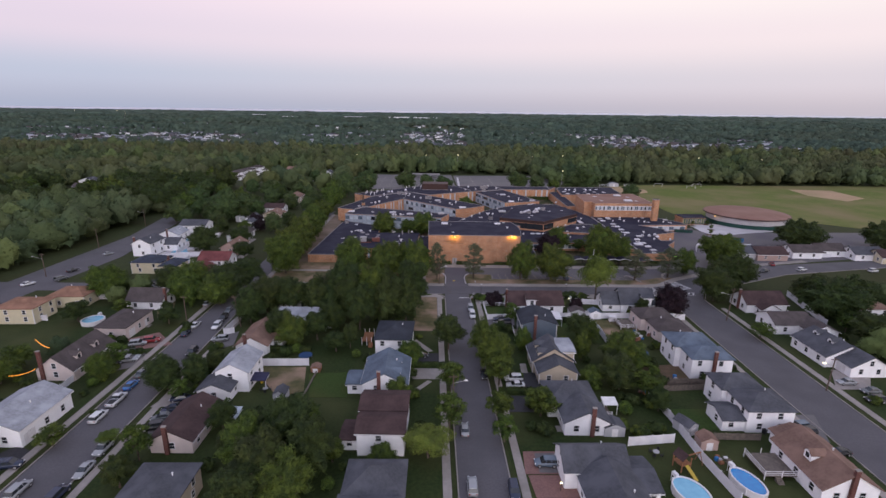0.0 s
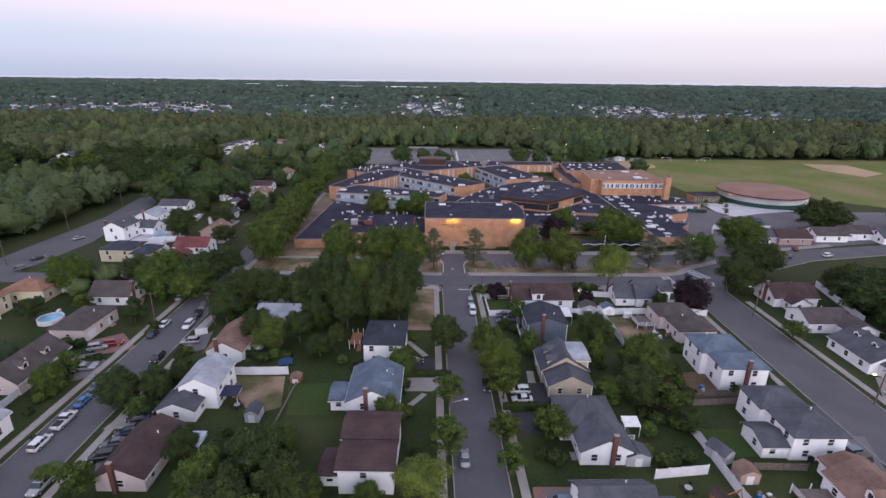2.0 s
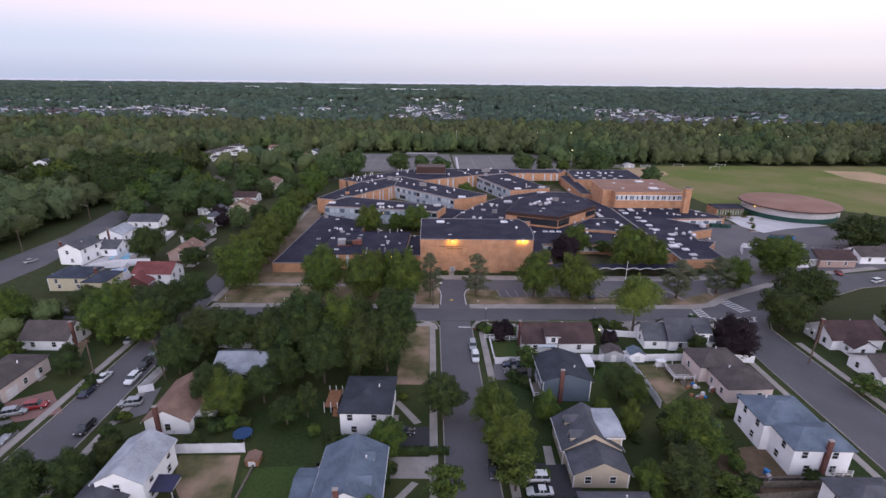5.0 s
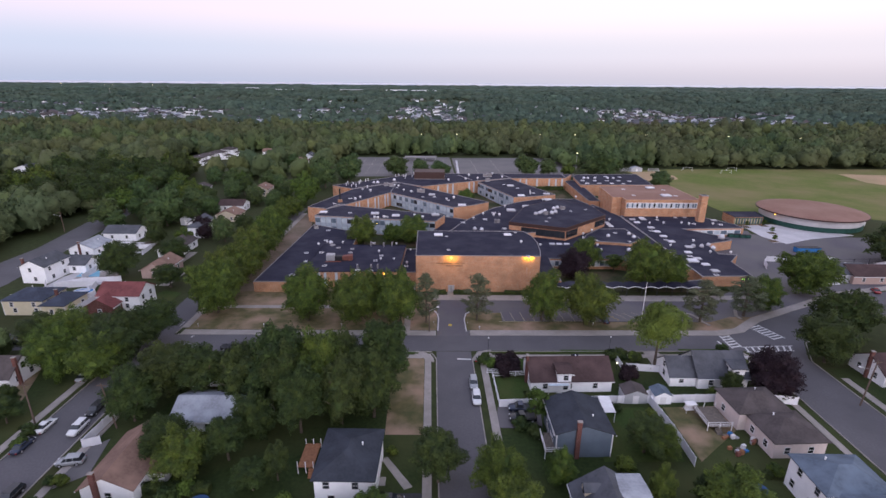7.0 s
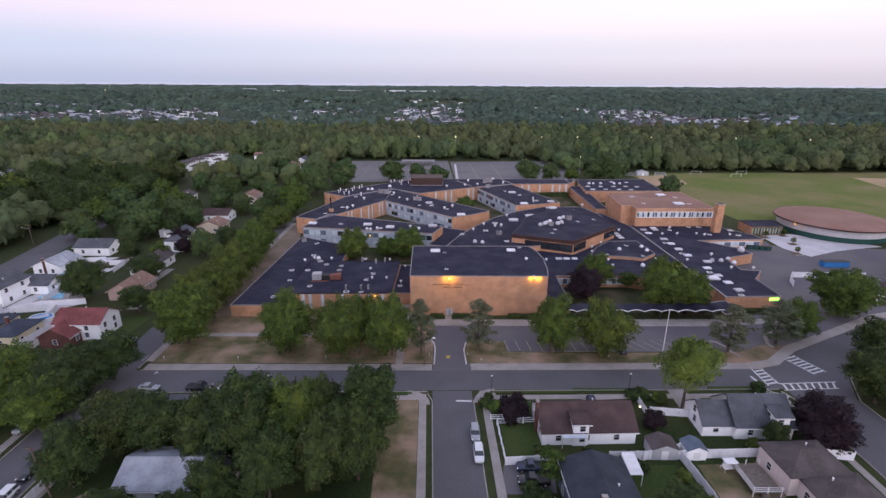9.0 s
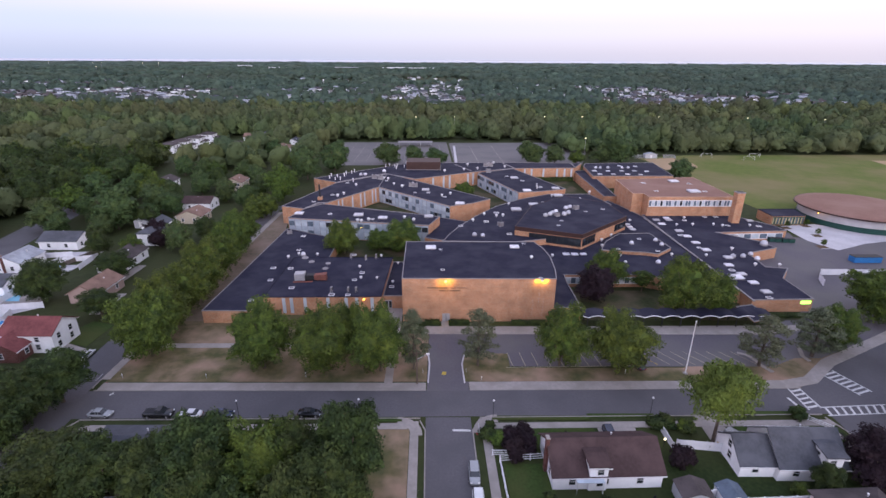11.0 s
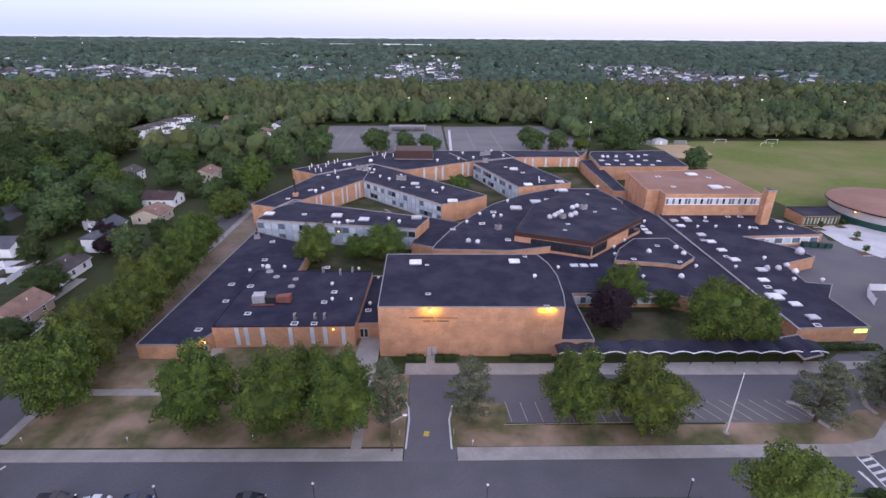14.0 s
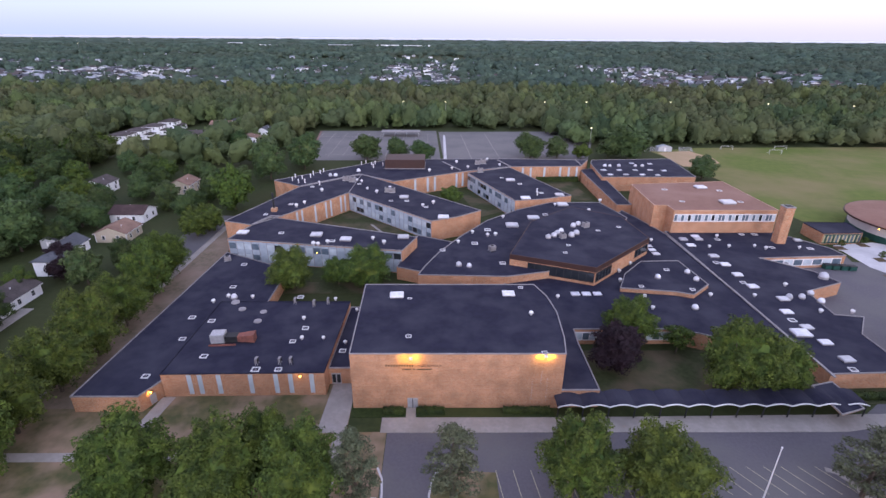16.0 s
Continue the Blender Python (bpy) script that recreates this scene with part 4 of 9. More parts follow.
# school courts
tree(-25.4, 242.0, 5.6, "a", 11.5)
tree(-14.1, 245.0, 4.2, "c", 8.5)
tree(-5.5, 244.1, 6.4, "a", 11)
tree(49.2, 208.3, 4.8, "r", 10.5)
tree(54.7, 217.4, 5.2, "a", 11)
tree(70.0, 199.5, 6.5, "c", 18)
tree(78.5, 201.2, 4.4, "c", 12)
tree(64.3, 213.2, 3.2, "s", 7)
tree(18.0, 314.7, 4.6, "a", 8)
# row beside the west wing
for tx, ty, tr, tk in ((-58.4, 190.1, 6.2, "a"), (-58.4, 200.8, 6.0, "c"), (-58.4, 212.1, 6.0, "a"), (-59.2, 223.8, 5.8, "c"), (-60.4, 236.3, 5.8, "a"), (-62.0, 249.0, 5.6, "c")):
    tree(tx, ty, tr * 1.0, tk, 15)
tree(-65.3, 306.7, 7.4, "a", 18)
tree(-65.4, 350.8, 8.0, "b", 18)
tree(-54.3, 370.2, 7.5, "b", 18)
tree(-68.1, 279.7, 5.0, "c", 11)
# behind the school
for tx, ty, tr in ((-25.7, 391.8, 9.0), (-9.0, 396.3, 7.0), (5.3, 389.8, 7.0), (64.8, 397.8, 9.0), (79.8, 398.2, 7.2), (92.9, 395.7, 5.8), (108.7, 398.8, 8.0), (119.7, 396.2, 12), (139.6, 354.1, 7.0)):
    tree(tx, ty, tr * 0.88, "b" if tr > 6 else "c", 1.6 * tr)
# east side
tree(171.4, 225.2, 9.0, "b", 15)
tree(211.8, 226.9, 8.5, "b", 14)
tree(118.5, 197.0, 7.5, "a", 14)
tree(95.3, 156.7, 5.6, "b", 13)
tree(108.4, 168.8, 7.0, "b", 14)
tree(75.0, 145.3, 5.2, "r", 10)
tree(126.0, 144.7, 9.0, "e", 13)
tree(125.6, 154.0, 6.0, "b", 11)
tree(137.1, 151.9, 7.5, "e", 12)
tree(121.7, 121.9, 6.0, "b", 10)
tree(93.3, 128.1, 3.2, "s", 5)
# gardens between the side street and the junction street
tree(48.0, 112.0, 4.6, "a", 9)
tree(43.1, 126.7, 3.4, "a", 6)
tree(43.9, 101.1, 4.2, "b", 8)
tree(47.8, 99.7, 2.8, "s", 6)
tree(41.1, 126.7, 4.2, "e", 7.5)
tree(24.0, 91.2, 3.2, "s", 6.5)
tree(23.9, 90.7, 3.0, "s", 6)
# along the side street
tree(4.9, 119.7, 4.4, "e", 10)
tree(14.8, 117.7, 3.8, "a", 9.5)
tree(15.8, 109.4, 4.4, "a", 10.5)
tree(16.4, 102.3, 3.2, "s", 8)
tree(5.2, 99.3, 3.0, "s", 8)
tree(4.8, 86.3, 3.2, "s", 8)
tree(0.7, 77.5, 3.4, "d", 6.5)
tree(15.3, 82.2, 2.4, "s", 6)
tree(14.7, 90.3, 2.2, "s", 6)
tree(15.8, 89.5, 2.2, "s", 6)
# grove south of the school street
for tx, ty, tr, tk, th in ((-6.2, 142.6, 5.8, "e", 19), (-7.6, 136.0, 4.8, "b", 15.5), (-13.5, 134.0, 4.4, "b", 15), (-17.8, 140.0, 5.2, "a", 17), (-20.5, 131.5, 4.4, "e", 14.5), (-27.5, 140.5, 5.8, "b", 18), (-23.0, 136.5, 4.6, "b", 16), (-13.0, 141.5, 4.2, "b", 16)):
    tree(tx, ty, tr, tk, th)
for tx, ty, tr, tk, th in ((-35.0, 140.5, 4.6, "b", 13.5), (-42.5, 142.0, 5.4, "e", 12.5), (-51, 143, 6.0, "b", 12.5), (-53, 134.5, 4.2, "b", 11.5), (-36.5, 121.5, 4.2, "a", 9), (-31.0, 124.5, 3.8, "e", 9), (-41.5, 124.5, 3.8, "b", 9.5), (-27.5, 130.0, 3.4, "b", 10)):
    tree(tx, ty, tr, tk, th)
for tx, ty, tr, tk, th in ((-82.3, 159.7, 6.4, "c", 12), (-68.6, 159.8, 6.0, "b", 11), (-65.6, 164.9, 5.6, "e", 11), (-68.4, 148.8, 5.0, "a", 10), (-68.2, 154.1, 5.4, "b", 11)):
    tree(tx, ty, tr, tk, th)
# back gardens of the middle houses
for tx, ty, tr, tk, th in ((-25.0, 68.0, 4.8, "b", 11), (-19.6, 73.0, 4.4, "e", 11), (-26.0, 79.5, 5.0, "b", 11.5), (-31.4, 74.7, 4.4, "a", 9.5), (-21.5, 65.5, 4.2, "a", 9.5), (-29.0, 64.5, 4.4, "e", 9), (-32.5, 82.0, 3.2, "b", 7),
                           (-7.5, 74.8, 2.4, "a", 4.5), (-23.5, 87.5, 2.6, "a", 4.5), (-24.5, 118.0, 3.2, "e", 6)):
    tree(tx, ty, tr, tk, th)
# west street
tree(-58.6, 99.3, 3.9, "b", 8)
tree(-59.0, 80.0, 1.5, "d", 3.4)
tree(-108.6, 154.9, 6.2, "a", 11)
tree(-80.5, 153.2, 5.6, "a", 10)
tree(-69.3, 79.7, 2.6, "s", 4.5)
tree(-97.5, 100.8, 4.6, "a", 8)
tree(-98.9, 107.1, 4.0, "c", 7)
tree(-103.6, 134.6, 4.0, "e", 7)
tree(-89.1, 160.8, 5.0, "b", 9)
tree(-100.6, 206.4, 5.6, "b", 12)
tree(-79.3, 198.1, 4.8, "e", 8)
tree(-90.2, 222.3, 4.8, "b", 8)
tree(-95.7, 255.3, 4.2, "r", 8)


# ---- houses ----
SIDING = {
    "white": mat("white_siding", (0.90, 0.89, 0.92), (0.84, 0.83, 0.86), 0.8, rough=0.6, wave=(2, 0.2, 0.12)),
    "beige": mat("beige_siding", (0.50, 0.42, 0.33), (0.45, 0.38, 0.30), 0.8, rough=0.6, wave=(2, 0.2, 0.12)),
    "cream": mat("cream_siding", (0.62, 0.55, 0.40), (0.56, 0.50, 0.36), 0.8, rough=0.6, wave=(2, 0.2, 0.12)),
    "blue": mat("slate_blue_siding", (0.115, 0.145, 0.19), (0.10, 0.125, 0.165), 0.8, rough=0.6, wave=(2, 0.2, 0.12)),
    "pink": mat("dusty_pink_siding", (0.42, 0.30, 0.27), (0.38, 0.27, 0.24), 0.8, rough=0.6, wave=(2, 0.2, 0.12)),
    "blush": mat("pale_blush_siding", (0.66, 0.56, 0.54), (0.60, 0.51, 0.49), 0.8, rough=0.6, wave=(2, 0.2, 0.12)),
    "brick": BRICK_RED,
    "grey": mat("pale_grey_siding", (0.44, 0.44, 0.47), (0.40, 0.40, 0.43), 0.8, rough=0.6, wave=(2, 0.2, 0.12)),
}


def shingle(name, c):
    return mat(name, c, [v * 0.78 for v in c], 2.2, bump=0.4, big=[min(1, v * 1.25) for v in c], bigscale=0.35, rough=0.9, spec=0.15)


SHINGLE = {
    "grey": shingle("grey_shingles", (0.080, 0.082, 0.096)), "blue": shingle("blue_grey_shingles", (0.105, 0.130, 0.17)), "dark": shingle("charcoal_shingles", (0.038, 0.042, 0.054)),
    "brown": shingle("dark_brown_shingles", (0.066, 0.042, 0.042)), "tan": shingle("tan_brown_shingles", (0.20, 0.125, 0.10)), "orange": shingle("terracotta_brown_shingles", (0.24, 0.13, 0.09)),
    "red": shingle("maroon_shingles", (0.16, 0.055, 0.055)), "pale": shingle("pale_grey_shingles", (0.30, 0.31, 0.345)), "navy": shingle("navy_shingles", (0.045, 0.052, 0.075)), "taupe": shingle("taupe_shingles", (0.080, 0.066, 0.066)),
}
HWIN, PLOTS = {}, []


def roof_mesh(x0, x1, y0, y1, h, rise, kind, over=0.4, t=0.18):
    """Gable along x or y, or a hip, as one shell with thickness."""
    mb = Mb()
    ax, bx, ay, by = x0 - over, x1 + over, y0 - over, y1 + over
    if kind in "xy":
        drop = over * rise / ((y1 - y0) / 2 if kind == "x" else (x1 - x0) / 2)
        e, rz = h - drop, h + rise
        if kind == "x":
            my = (y0 + y1) / 2
            prof = [(ay, e), (my, rz), (by, e), (by, e + t), (my, rz + t * 1.15), (ay, e + t)]
            vs = [(ax, a, b) for a, b in prof] + [(bx, a, b) for a, b in prof]
        else:
            mx = (x0 + x1) / 2
            prof = [(ax, e), (mx, rz), (bx, e), (bx, e + t), (mx, rz + t * 1.15), (ax, e + t)]
            vs = [(a, by, b) for a, b in prof] + [(a, ay, b) for a, b in prof]
        mb.add(vs, [(0, 1, 4, 5)[::-1], (1, 2, 3, 4)[::-1], (6, 7, 10, 11), (7, 8, 9, 10)] + [(i, (i + 1) % 6, 6 + (i + 1) % 6, 6 + i)[::-1] for i in range(6)])
    else:
        w, d = bx - ax, by - ay
        if w >= d:
            r0, r1 = (ax + d / 2, (ay + by) / 2), (bx - d / 2, (ay + by) / 2)
        else:
            r0, r1 = ((ax + bx) / 2, ay + w / 2), ((ax + bx) / 2, by - w / 2)
        c = [(ax, ay), (bx, ay), (bx, by), (ax, by)]
        vs = [(a, b, h - 0.12) for a, b in c] + [(a, b, h + 0.06) for a, b in c] + [(*r0, h + rise), (*r1, h + rise)]
        top = [(4, 5, 9, 8), (5, 6, 9), (6, 7, 8, 9), (7, 4, 8)] if w >= d else [(4, 5, 8), (5, 6, 9, 8), (6, 7, 9), (7, 4, 8, 9)]
        mb.add(vs, [(3, 2, 1, 0)] + [(i, (i + 1) % 4, 4 + (i + 1) % 4, 4 + i) for i in range(4)] + top)
    return mb


def wall_mesh(x0, x1, y0, y1, h, rise, kind):
    mb = Mb().box(x0, x1, y0, y1, -0.3, h)
    if kind == "x":
        my = (y0 + y1) / 2
        mb.add([(x0, y0, h), (x0, y1, h), (x0, my, h + rise), (x1, y0, h), (x1, y1, h), (x1, my, h + rise)], [(0, 2, 1), (3, 4, 5)])
    elif kind == "y":
        mx = (x0 + x1) / 2
        mb.add([(x0, y0, h), (x1, y0, h), (mx, y0, h + rise), (x0, y1, h), (x1, y1, h), (mx, y1, h + rise)], [(0, 1, 2), (3, 5, 4)])
    return mb


def house_window(ob, x, y, z, face, w=0.95, hgt=1.25):
    """A framed window standing on a wall: face is n, s, e or w."""
    key = (w, hgt)
    if key not in HWIN:
        fr = Mb()
        for b in ((-w / 2 - 0.1, -w / 2, -0.1, hgt + 0.1), (w / 2, w / 2 + 0.1, -0.1, hgt + 0.1), (-w / 2, w / 2, -0.1, 0), (-w / 2, w / 2, hgt, hgt + 0.1), (-w / 2, w / 2, hgt / 2 - 0.03, hgt / 2 + 0.03)):
            fr.box(b[0], b[1], -0.07, 0.02, b[2], b[3])
        HWIN[key] = (fr.mesh("window", TRIM), Mb().box(-w / 2, w / 2, -0.025, 0.02, 0, hgt).mesh("pane", GLASS))
    a, b = HWIN[key]
    wn_ob = part("window", a, None, ob)
    wn_ob.location, wn_ob.rotation_euler = (x, y, z), (0, 0, radians({"s": 0, "e": 90, "n": 180, "w": 270}[face]))
    part("pane", b, None, wn_ob)


def volume(ob, x0, x1, y0, y1, h, rise, kind, siding, roof, faces="sew", over=0.4):
    part("wall", wall_mesh(x0, x1, y0, y1, h, rise, kind), siding, ob)
    rf = part("roof", roof_mesh(x0, x1, y0, y1, h, rise, kind, over), roof, ob)
    g = []
    if kind == "x":
        g = [Mb().box(x0 - over, x1 + over, y0 - over - 0.08, y0 - over, h - 0.34, h - 0.16), Mb().box(x0 - over, x1 + over, y1 + over, y1 + over + 0.08, h - 0.34, h - 0.16)]
    elif kind == "y":
        g = [Mb().box(x0 - over - 0.08, x0 - over, y0 - over, y1 + over, h - 0.34, h - 0.16), Mb().box(x1 + over, x1 + over + 0.08, y0 - over, y1 + over, h - 0.34, h - 0.16)]
    for one in g:
        part("gutter", one, TRIM, rf, "white gutter")
    if siding in (SIDING["blue"], SIDING["beige"], SIDING["cream"]) and y1 - y0 > 5:
        for cx in (x0, x1):
            part("corner_board", Mb().box(cx - 0.09, cx + 0.09, y0 - 0.04, y0 + 0.14, 0, h - 0.16), TRIM, ob, "white corner board")
    if kind in "xyh" and (x1 - x0) * (y1 - y0) > 70:
        along = 0.3 + 0.4 * abs(math.sin(x0 * 3 + y1 + h * 5))
        if kind == "x" or (kind == "h" and x1 - x0 > y1 - y0):
            vx, vy = x0 + (x1 - x0) * along, (y0 + y1) / 2 + (y1 - y0) * 0.22
        else:
            vx, vy = (x0 + x1) / 2 + (x1 - x0) * 0.22, y0 + (y1 - y0) * along
        part("vent_pipe", Mb().cyl(vx, vy, h + rise * 0.4, h + rise * 0.56 + 0.55, 0.11, n=7).cyl(vx, vy, h + rise * 0.56 + 0.55, h + rise * 0.56 + 0.62, 0.16, n=7), WHITE, rf, "white roof vent pipe")
    storeys = [1.0] if h < 4 else [0.9, h - 1.75]
    for f in faces:
        span, fixed = ((x0, x1), y0 if f == "s" else y1) if f in "sn" else ((y0, y1), x1 if f == "e" else x0)
        n = max(1, int((span[1] - span[0]) / (4.4 if f in "sn" else 3.9)))
        for z in storeys:
            for k in range(n):
                u = span[0] + (span[1] - span[0]) * (k + 0.5 + 0.12 * math.sin(7.1 * k + z * 3 + x0)) / n
                if f in "sn":
                    house_window(ob, u, fixed, z, f)
                else:
                    house_window(ob, fixed, u, z, f)
        if kind in "xy" and h < 4 and rise > 2.2 and ((kind == "x" and f in "ew") or (kind == "y" and f in "sn")):
            m = (span[0] + span[1]) / 2
            house_window(ob, *((m, fixed) if f in "sn" else (fixed, m)), h + 0.35, f)
    return rf


def brick_chimney(parent, x, y, z0, z1, w=0.75, d=0.5):
    c = part("chimney", Mb().box(x - w / 2, x + w / 2, y - d / 2, y + d / 2, z0, z1), BRICK_RED, parent, "red brick chimney")
    part("chimney_cap", Mb().box(x - w / 2 - 0.05, x + w / 2 + 0.05, y - d / 2 - 0.05, y + d / 2 + 0.05, z1, z1 + 0.12), CONC, c)


def dormer(ob, rf, x, y, z, side, siding, roof, w=1.7):
    """A small gabled dormer at x, y on the roof slope that faces side."""
    a = {"s": 0, "e": 90, "n": 180, "w": 270}[side]
    mb = wall_mesh(-w / 2, w / 2, 0, 2.4, 1.35, 0.65, "y")
    dm = part("dormer", mb, siding, ob)
    dm.location, dm.rotation_euler = (x, y, z), (0, 0, radians(a))
    part("dormer_roof", roof_mesh(-w / 2, w / 2, 0, 2.6, 1.35, 0.65, "y", 0.2, 0.1), roof, dm)
    part("dormer_window", Mb().box(-0.4, 0.4, -0.03, 0.05, 0.35, 1.25), GLASS, dm)


def house(lx, ly, rx, ry, vols, siding="white", roof="grey", chimneys=(), dormers=(), label="", door=None, garage=None, faces="sew"):
    """A house whose near wall stands on the line l to r: vols in metres right of l and back from it."""
    ang = math.degrees(math.atan2(ry - ly, rx - lx))
    ang = ang if abs(ang) < 3 else 0.0
    ob = thing("house", lx, ly, 0, ang, label, "house", "houses")
    PLOTS.append((lx + min(v[0] for v in vols), lx + max(v[1] for v in vols), ly + min(v[2] for v in vols), ly + max(v[3] for v in vols)))
    si, ro = SIDING[siding], SHINGLE[roof]
    rfs = []
    for v in vols:
        rfs.append(volume(ob, *v[:7], SIDING[v[7]] if len(v) > 7 else si, SHINGLE[v[8]] if len(v) > 8 else ro, faces))
    for c in chimneys:
        brick_chimney(rfs[0], *c)
    for d in dormers:
        dormer(ob, rfs[0], *d, si, ro)
    if door:
        x, y, f = door
        dr = part("door", Mb().box(-0.5, 0.5, -0.06, 0.03, 0.1, 2.15), TRIM, ob, "white front door")
        dr.location, dr.rotation_euler = (x, y, 0), (0, 0, radians({"s": 0, "e": 90, "n": 180, "w": 270}[f]))
        st = part("door_step", Mb().bev(-0.9, 0.9, -1.1, -0.02, -0.1, 0.2), CONC, ob, "concrete door step")
        st.location, st.rotation_euler = dr.location, dr.rotation_euler
    if garage:
        x, y, f = garage
        gd = part("garage_door", Mb().box(-1.3, 1.3, -0.05, 0.03, 0.05, 2.2), WHITE, ob, "white panelled garage door")
        gd.location, gd.rotation_euler = (x, y, 0), (0, 0, radians({"s": 0, "e": 90, "n": 180, "w": 270}[f]))
    return ob


HW = "white-sided suburban house with "
# between the west street and the side street
house(-12.2, 62.7, -2.3, 62.8, [(0, 9.5, -7, 0, 5.0, 1.8, "h"), (0.4, 9.5, 0, 7.5, 5.2, 2.2, "h")], "white", "grey", label=HW + "a blue-grey hipped roof")
house(-12.3, 77.9, -3.8, 77.8, [(0, 8.6, 0, 6.5, 5.0, 1.0, "x"), (-0.4, 8.6, 6.5, 13, 5.4, 1.0, "x"), (-3.2, 0, 1.5, 7, 2.4, 0.5, "x")], "white", "brown", label=HW + "two dark brown roof levels")
house(-14.0, 95.3, -4.5, 95.4, [(0, 9.6, 0, 11.5, 4.4, 2.4, "y"), (-3.8, 0, 3, 8.5, 2.6, 0.8, "x")], "white", "blue", [(3.6, -0.3, 0, 7.4)], [(8.2, 3.2, 4.4, "e"), (8.2, 8.2, 4.4, "e")], HW + "a blue-grey roof and red chimney")
house(-13.8, 114.9, -5.7, 114.8, [(0, 9.0, 0, 11, 5.2, 2.0, "h")], "white", "dark", label=HW + "a charcoal hipped roof", door=(9.0, 5, "e"))
house(-44.0, 131.0, -30.0, 131.0, [(0, 14, 0, 9, 3.0, 2.0, "x"), (14, 16.5, 1, 7, 2.5, 0.8, "x")], "white", "pale", label=HW + "a pale grey roof under trees")
house(-50.0, 145.7, -41.7, 145.7, [(0, 13, 0, 9, 3.0, 2.2, "h")], "white", "grey", label=HW + "a grey hipped roof by the street")
# east side of the west street
house(-45.7, 62.2, -37.7, 62.3, [(0, 9, -4, 7.5, 4.5, 1.4, "h")], "beige", "grey", label="beige-sided house with a grey hipped roof")
house(-50.2, 78.1, -41.9, 77.6, [(0, 7.8, 0, 12.5, 2.8, 1.9, "y")], "blush", "brown", [(3.2, -0.3, 0, 5.8)], label="pink-sided bungalow with a maroon-brown roof", door=(0, 2, "w"))
house(-49.5, 94.6, -42.8, 94.6, [(0, 7.0, 0, 6, 2.7, 1.5, "y"), (2.4, 9.6, 4.0, 13, 5.0, 1.9, "y", "white", "pale")], "white", "grey", label=HW + "a patched pale roof and lower garage")
house(-49.4, 115.0, -42.0, 115.1, [(0, 8, 0, 12.5, 3.0, 2.2, "y"), (8, 10.5, 4, 11, 2.6, 0.8, "x")], "white", "tan", [(2.6, -0.3, 0, 6.2)], label=HW + "a tan-brown roof and chimney", door=(0, 9, "w"))
# west side of the west street
house(-85.1, 79.2, -76.4, 81.2, [(0, 10.5, 0, 13, 3.8, 2.2, "y")], "white", "pale", label=HW + "a pale grey roof", garage=(10.5, 2, "e"))
house(-90.1, 102.4, -80.8, 101.1, [(0, 8.6, 0, 14.5, 2.8, 3.2, "y")], "blush", "taupe", [(1.6, -0.3, 0, 7.6)], [(7.4, 4, 3.6, "e"), (7.4, 10, 3.6, "e")], "cape house with a taupe roof and two dormers", door=(8.6, 7, "e"))
house(-90.9, 123.4, -83.0, 123.3, [(0, 8.4, 0, 12.5, 3.6, 1.8, "h")], "blush", "taupe", label="pale house with a taupe hipped roof", door=(8.4, 9, "e"), garage=(8.4, 2.5, "e"))
house(-95.3, 144.0, -83.1, 142.5, [(0, 11.0, 0, 8, 2.8, 3.0, "x")], "white", "taupe", [(11.2, 2.2, 0, 6.5)], label=HW + "a taupe gabled roof by the corner")
house(-125.0, 132.5, -110.6, 132.9, [(-1, 10, 0, 9, 4.8, 1.6, "h")], "cream", "orange", label="cream house with a terracotta hipped roof")
house(-118.2, 145.0, -109.6, 145.3, [(-2, 9, 0, 9, 3.8, 1.8, "h")], "cream", "orange", label="low house with a brown hipped roof")
house(-134.8, 137.9, -128.1, 138.1, [(0, 8, -8, 0, 3.0, 1.5, "y")], "white", "brown", label=HW + "a dark roof among trees")
# west beyond the school street
house(-91.7, 177.8, -84.3, 179.1, [(0, 7.5, 0, 5, 3.0, 2.2, "y", "brick", "red"), (1.0, 12.5, 4, 12, 4.6, 2.4, "x", "white", "red")], "white", "red", label="red-roofed house with brick front gable")
house(-112.6, 178.5, -101.8, 182.6, [(-2, 9, 0, 9, 4.4, 2.0, "h", "cream", "navy"), (9, 15.5, -1, 8, 3.4, 1.8, "h", "cream", "navy")], "cream", "navy", [(10.2, 4, 2, 6)], label="cream house with a navy roof")
house(-127.7, 201.0, -119.4, 200.6, [(0, 8, 0, 10, 5.6, 2.0, "y")], "white", "grey", [(0.6, 1, 4, 8)], label="tall white two-storey house with a grey roof")
house(-121.6, 209.8, -114.7, 211.9, [(0, 8, 0, 8, 3.0, 2.0, "x")], "white", "grey", label=HW + "a grey roof by a pool")
house(-130.0, 225.1, -121.2, 224.1, [(0, 9, 0, 10, 3.4, 2.0, "y")], "white", "pale", [(4, 0, 0, 6)], label=HW + "a pale roof and brick end")
house(-130.6, 245.0, -119.1, 246.6, [(0, 13, 0, 9, 3.2, 2.0, "x")], "white", "grey", label="long white house with a grey roof")
house(-92.6, 205.5, -86.1, 204.2, [(0, 8, 0, 11, 3.0, 2.2, "y")], "pink", "tan", label="brick bungalow with a tan roof")
house(-98.4, 225.6, -92.9, 227.4, [(0, 8, 0, 14, 3.0, 2.2, "y")], "white", "taupe", label=HW + "a taupe gabled roof")
house(-99.2, 249.2, -92.9, 249.3, [(0, 7, 0, 9, 4.5, 1.6, "h")], "white", "grey", label="small white house with a grey roof")
house(-98.1, 273.8, -87.7, 275.0, [(0, 10, 0, 9, 3.2, 2.0, "y")], "beige", "tan", label="beige house with a tan roof")
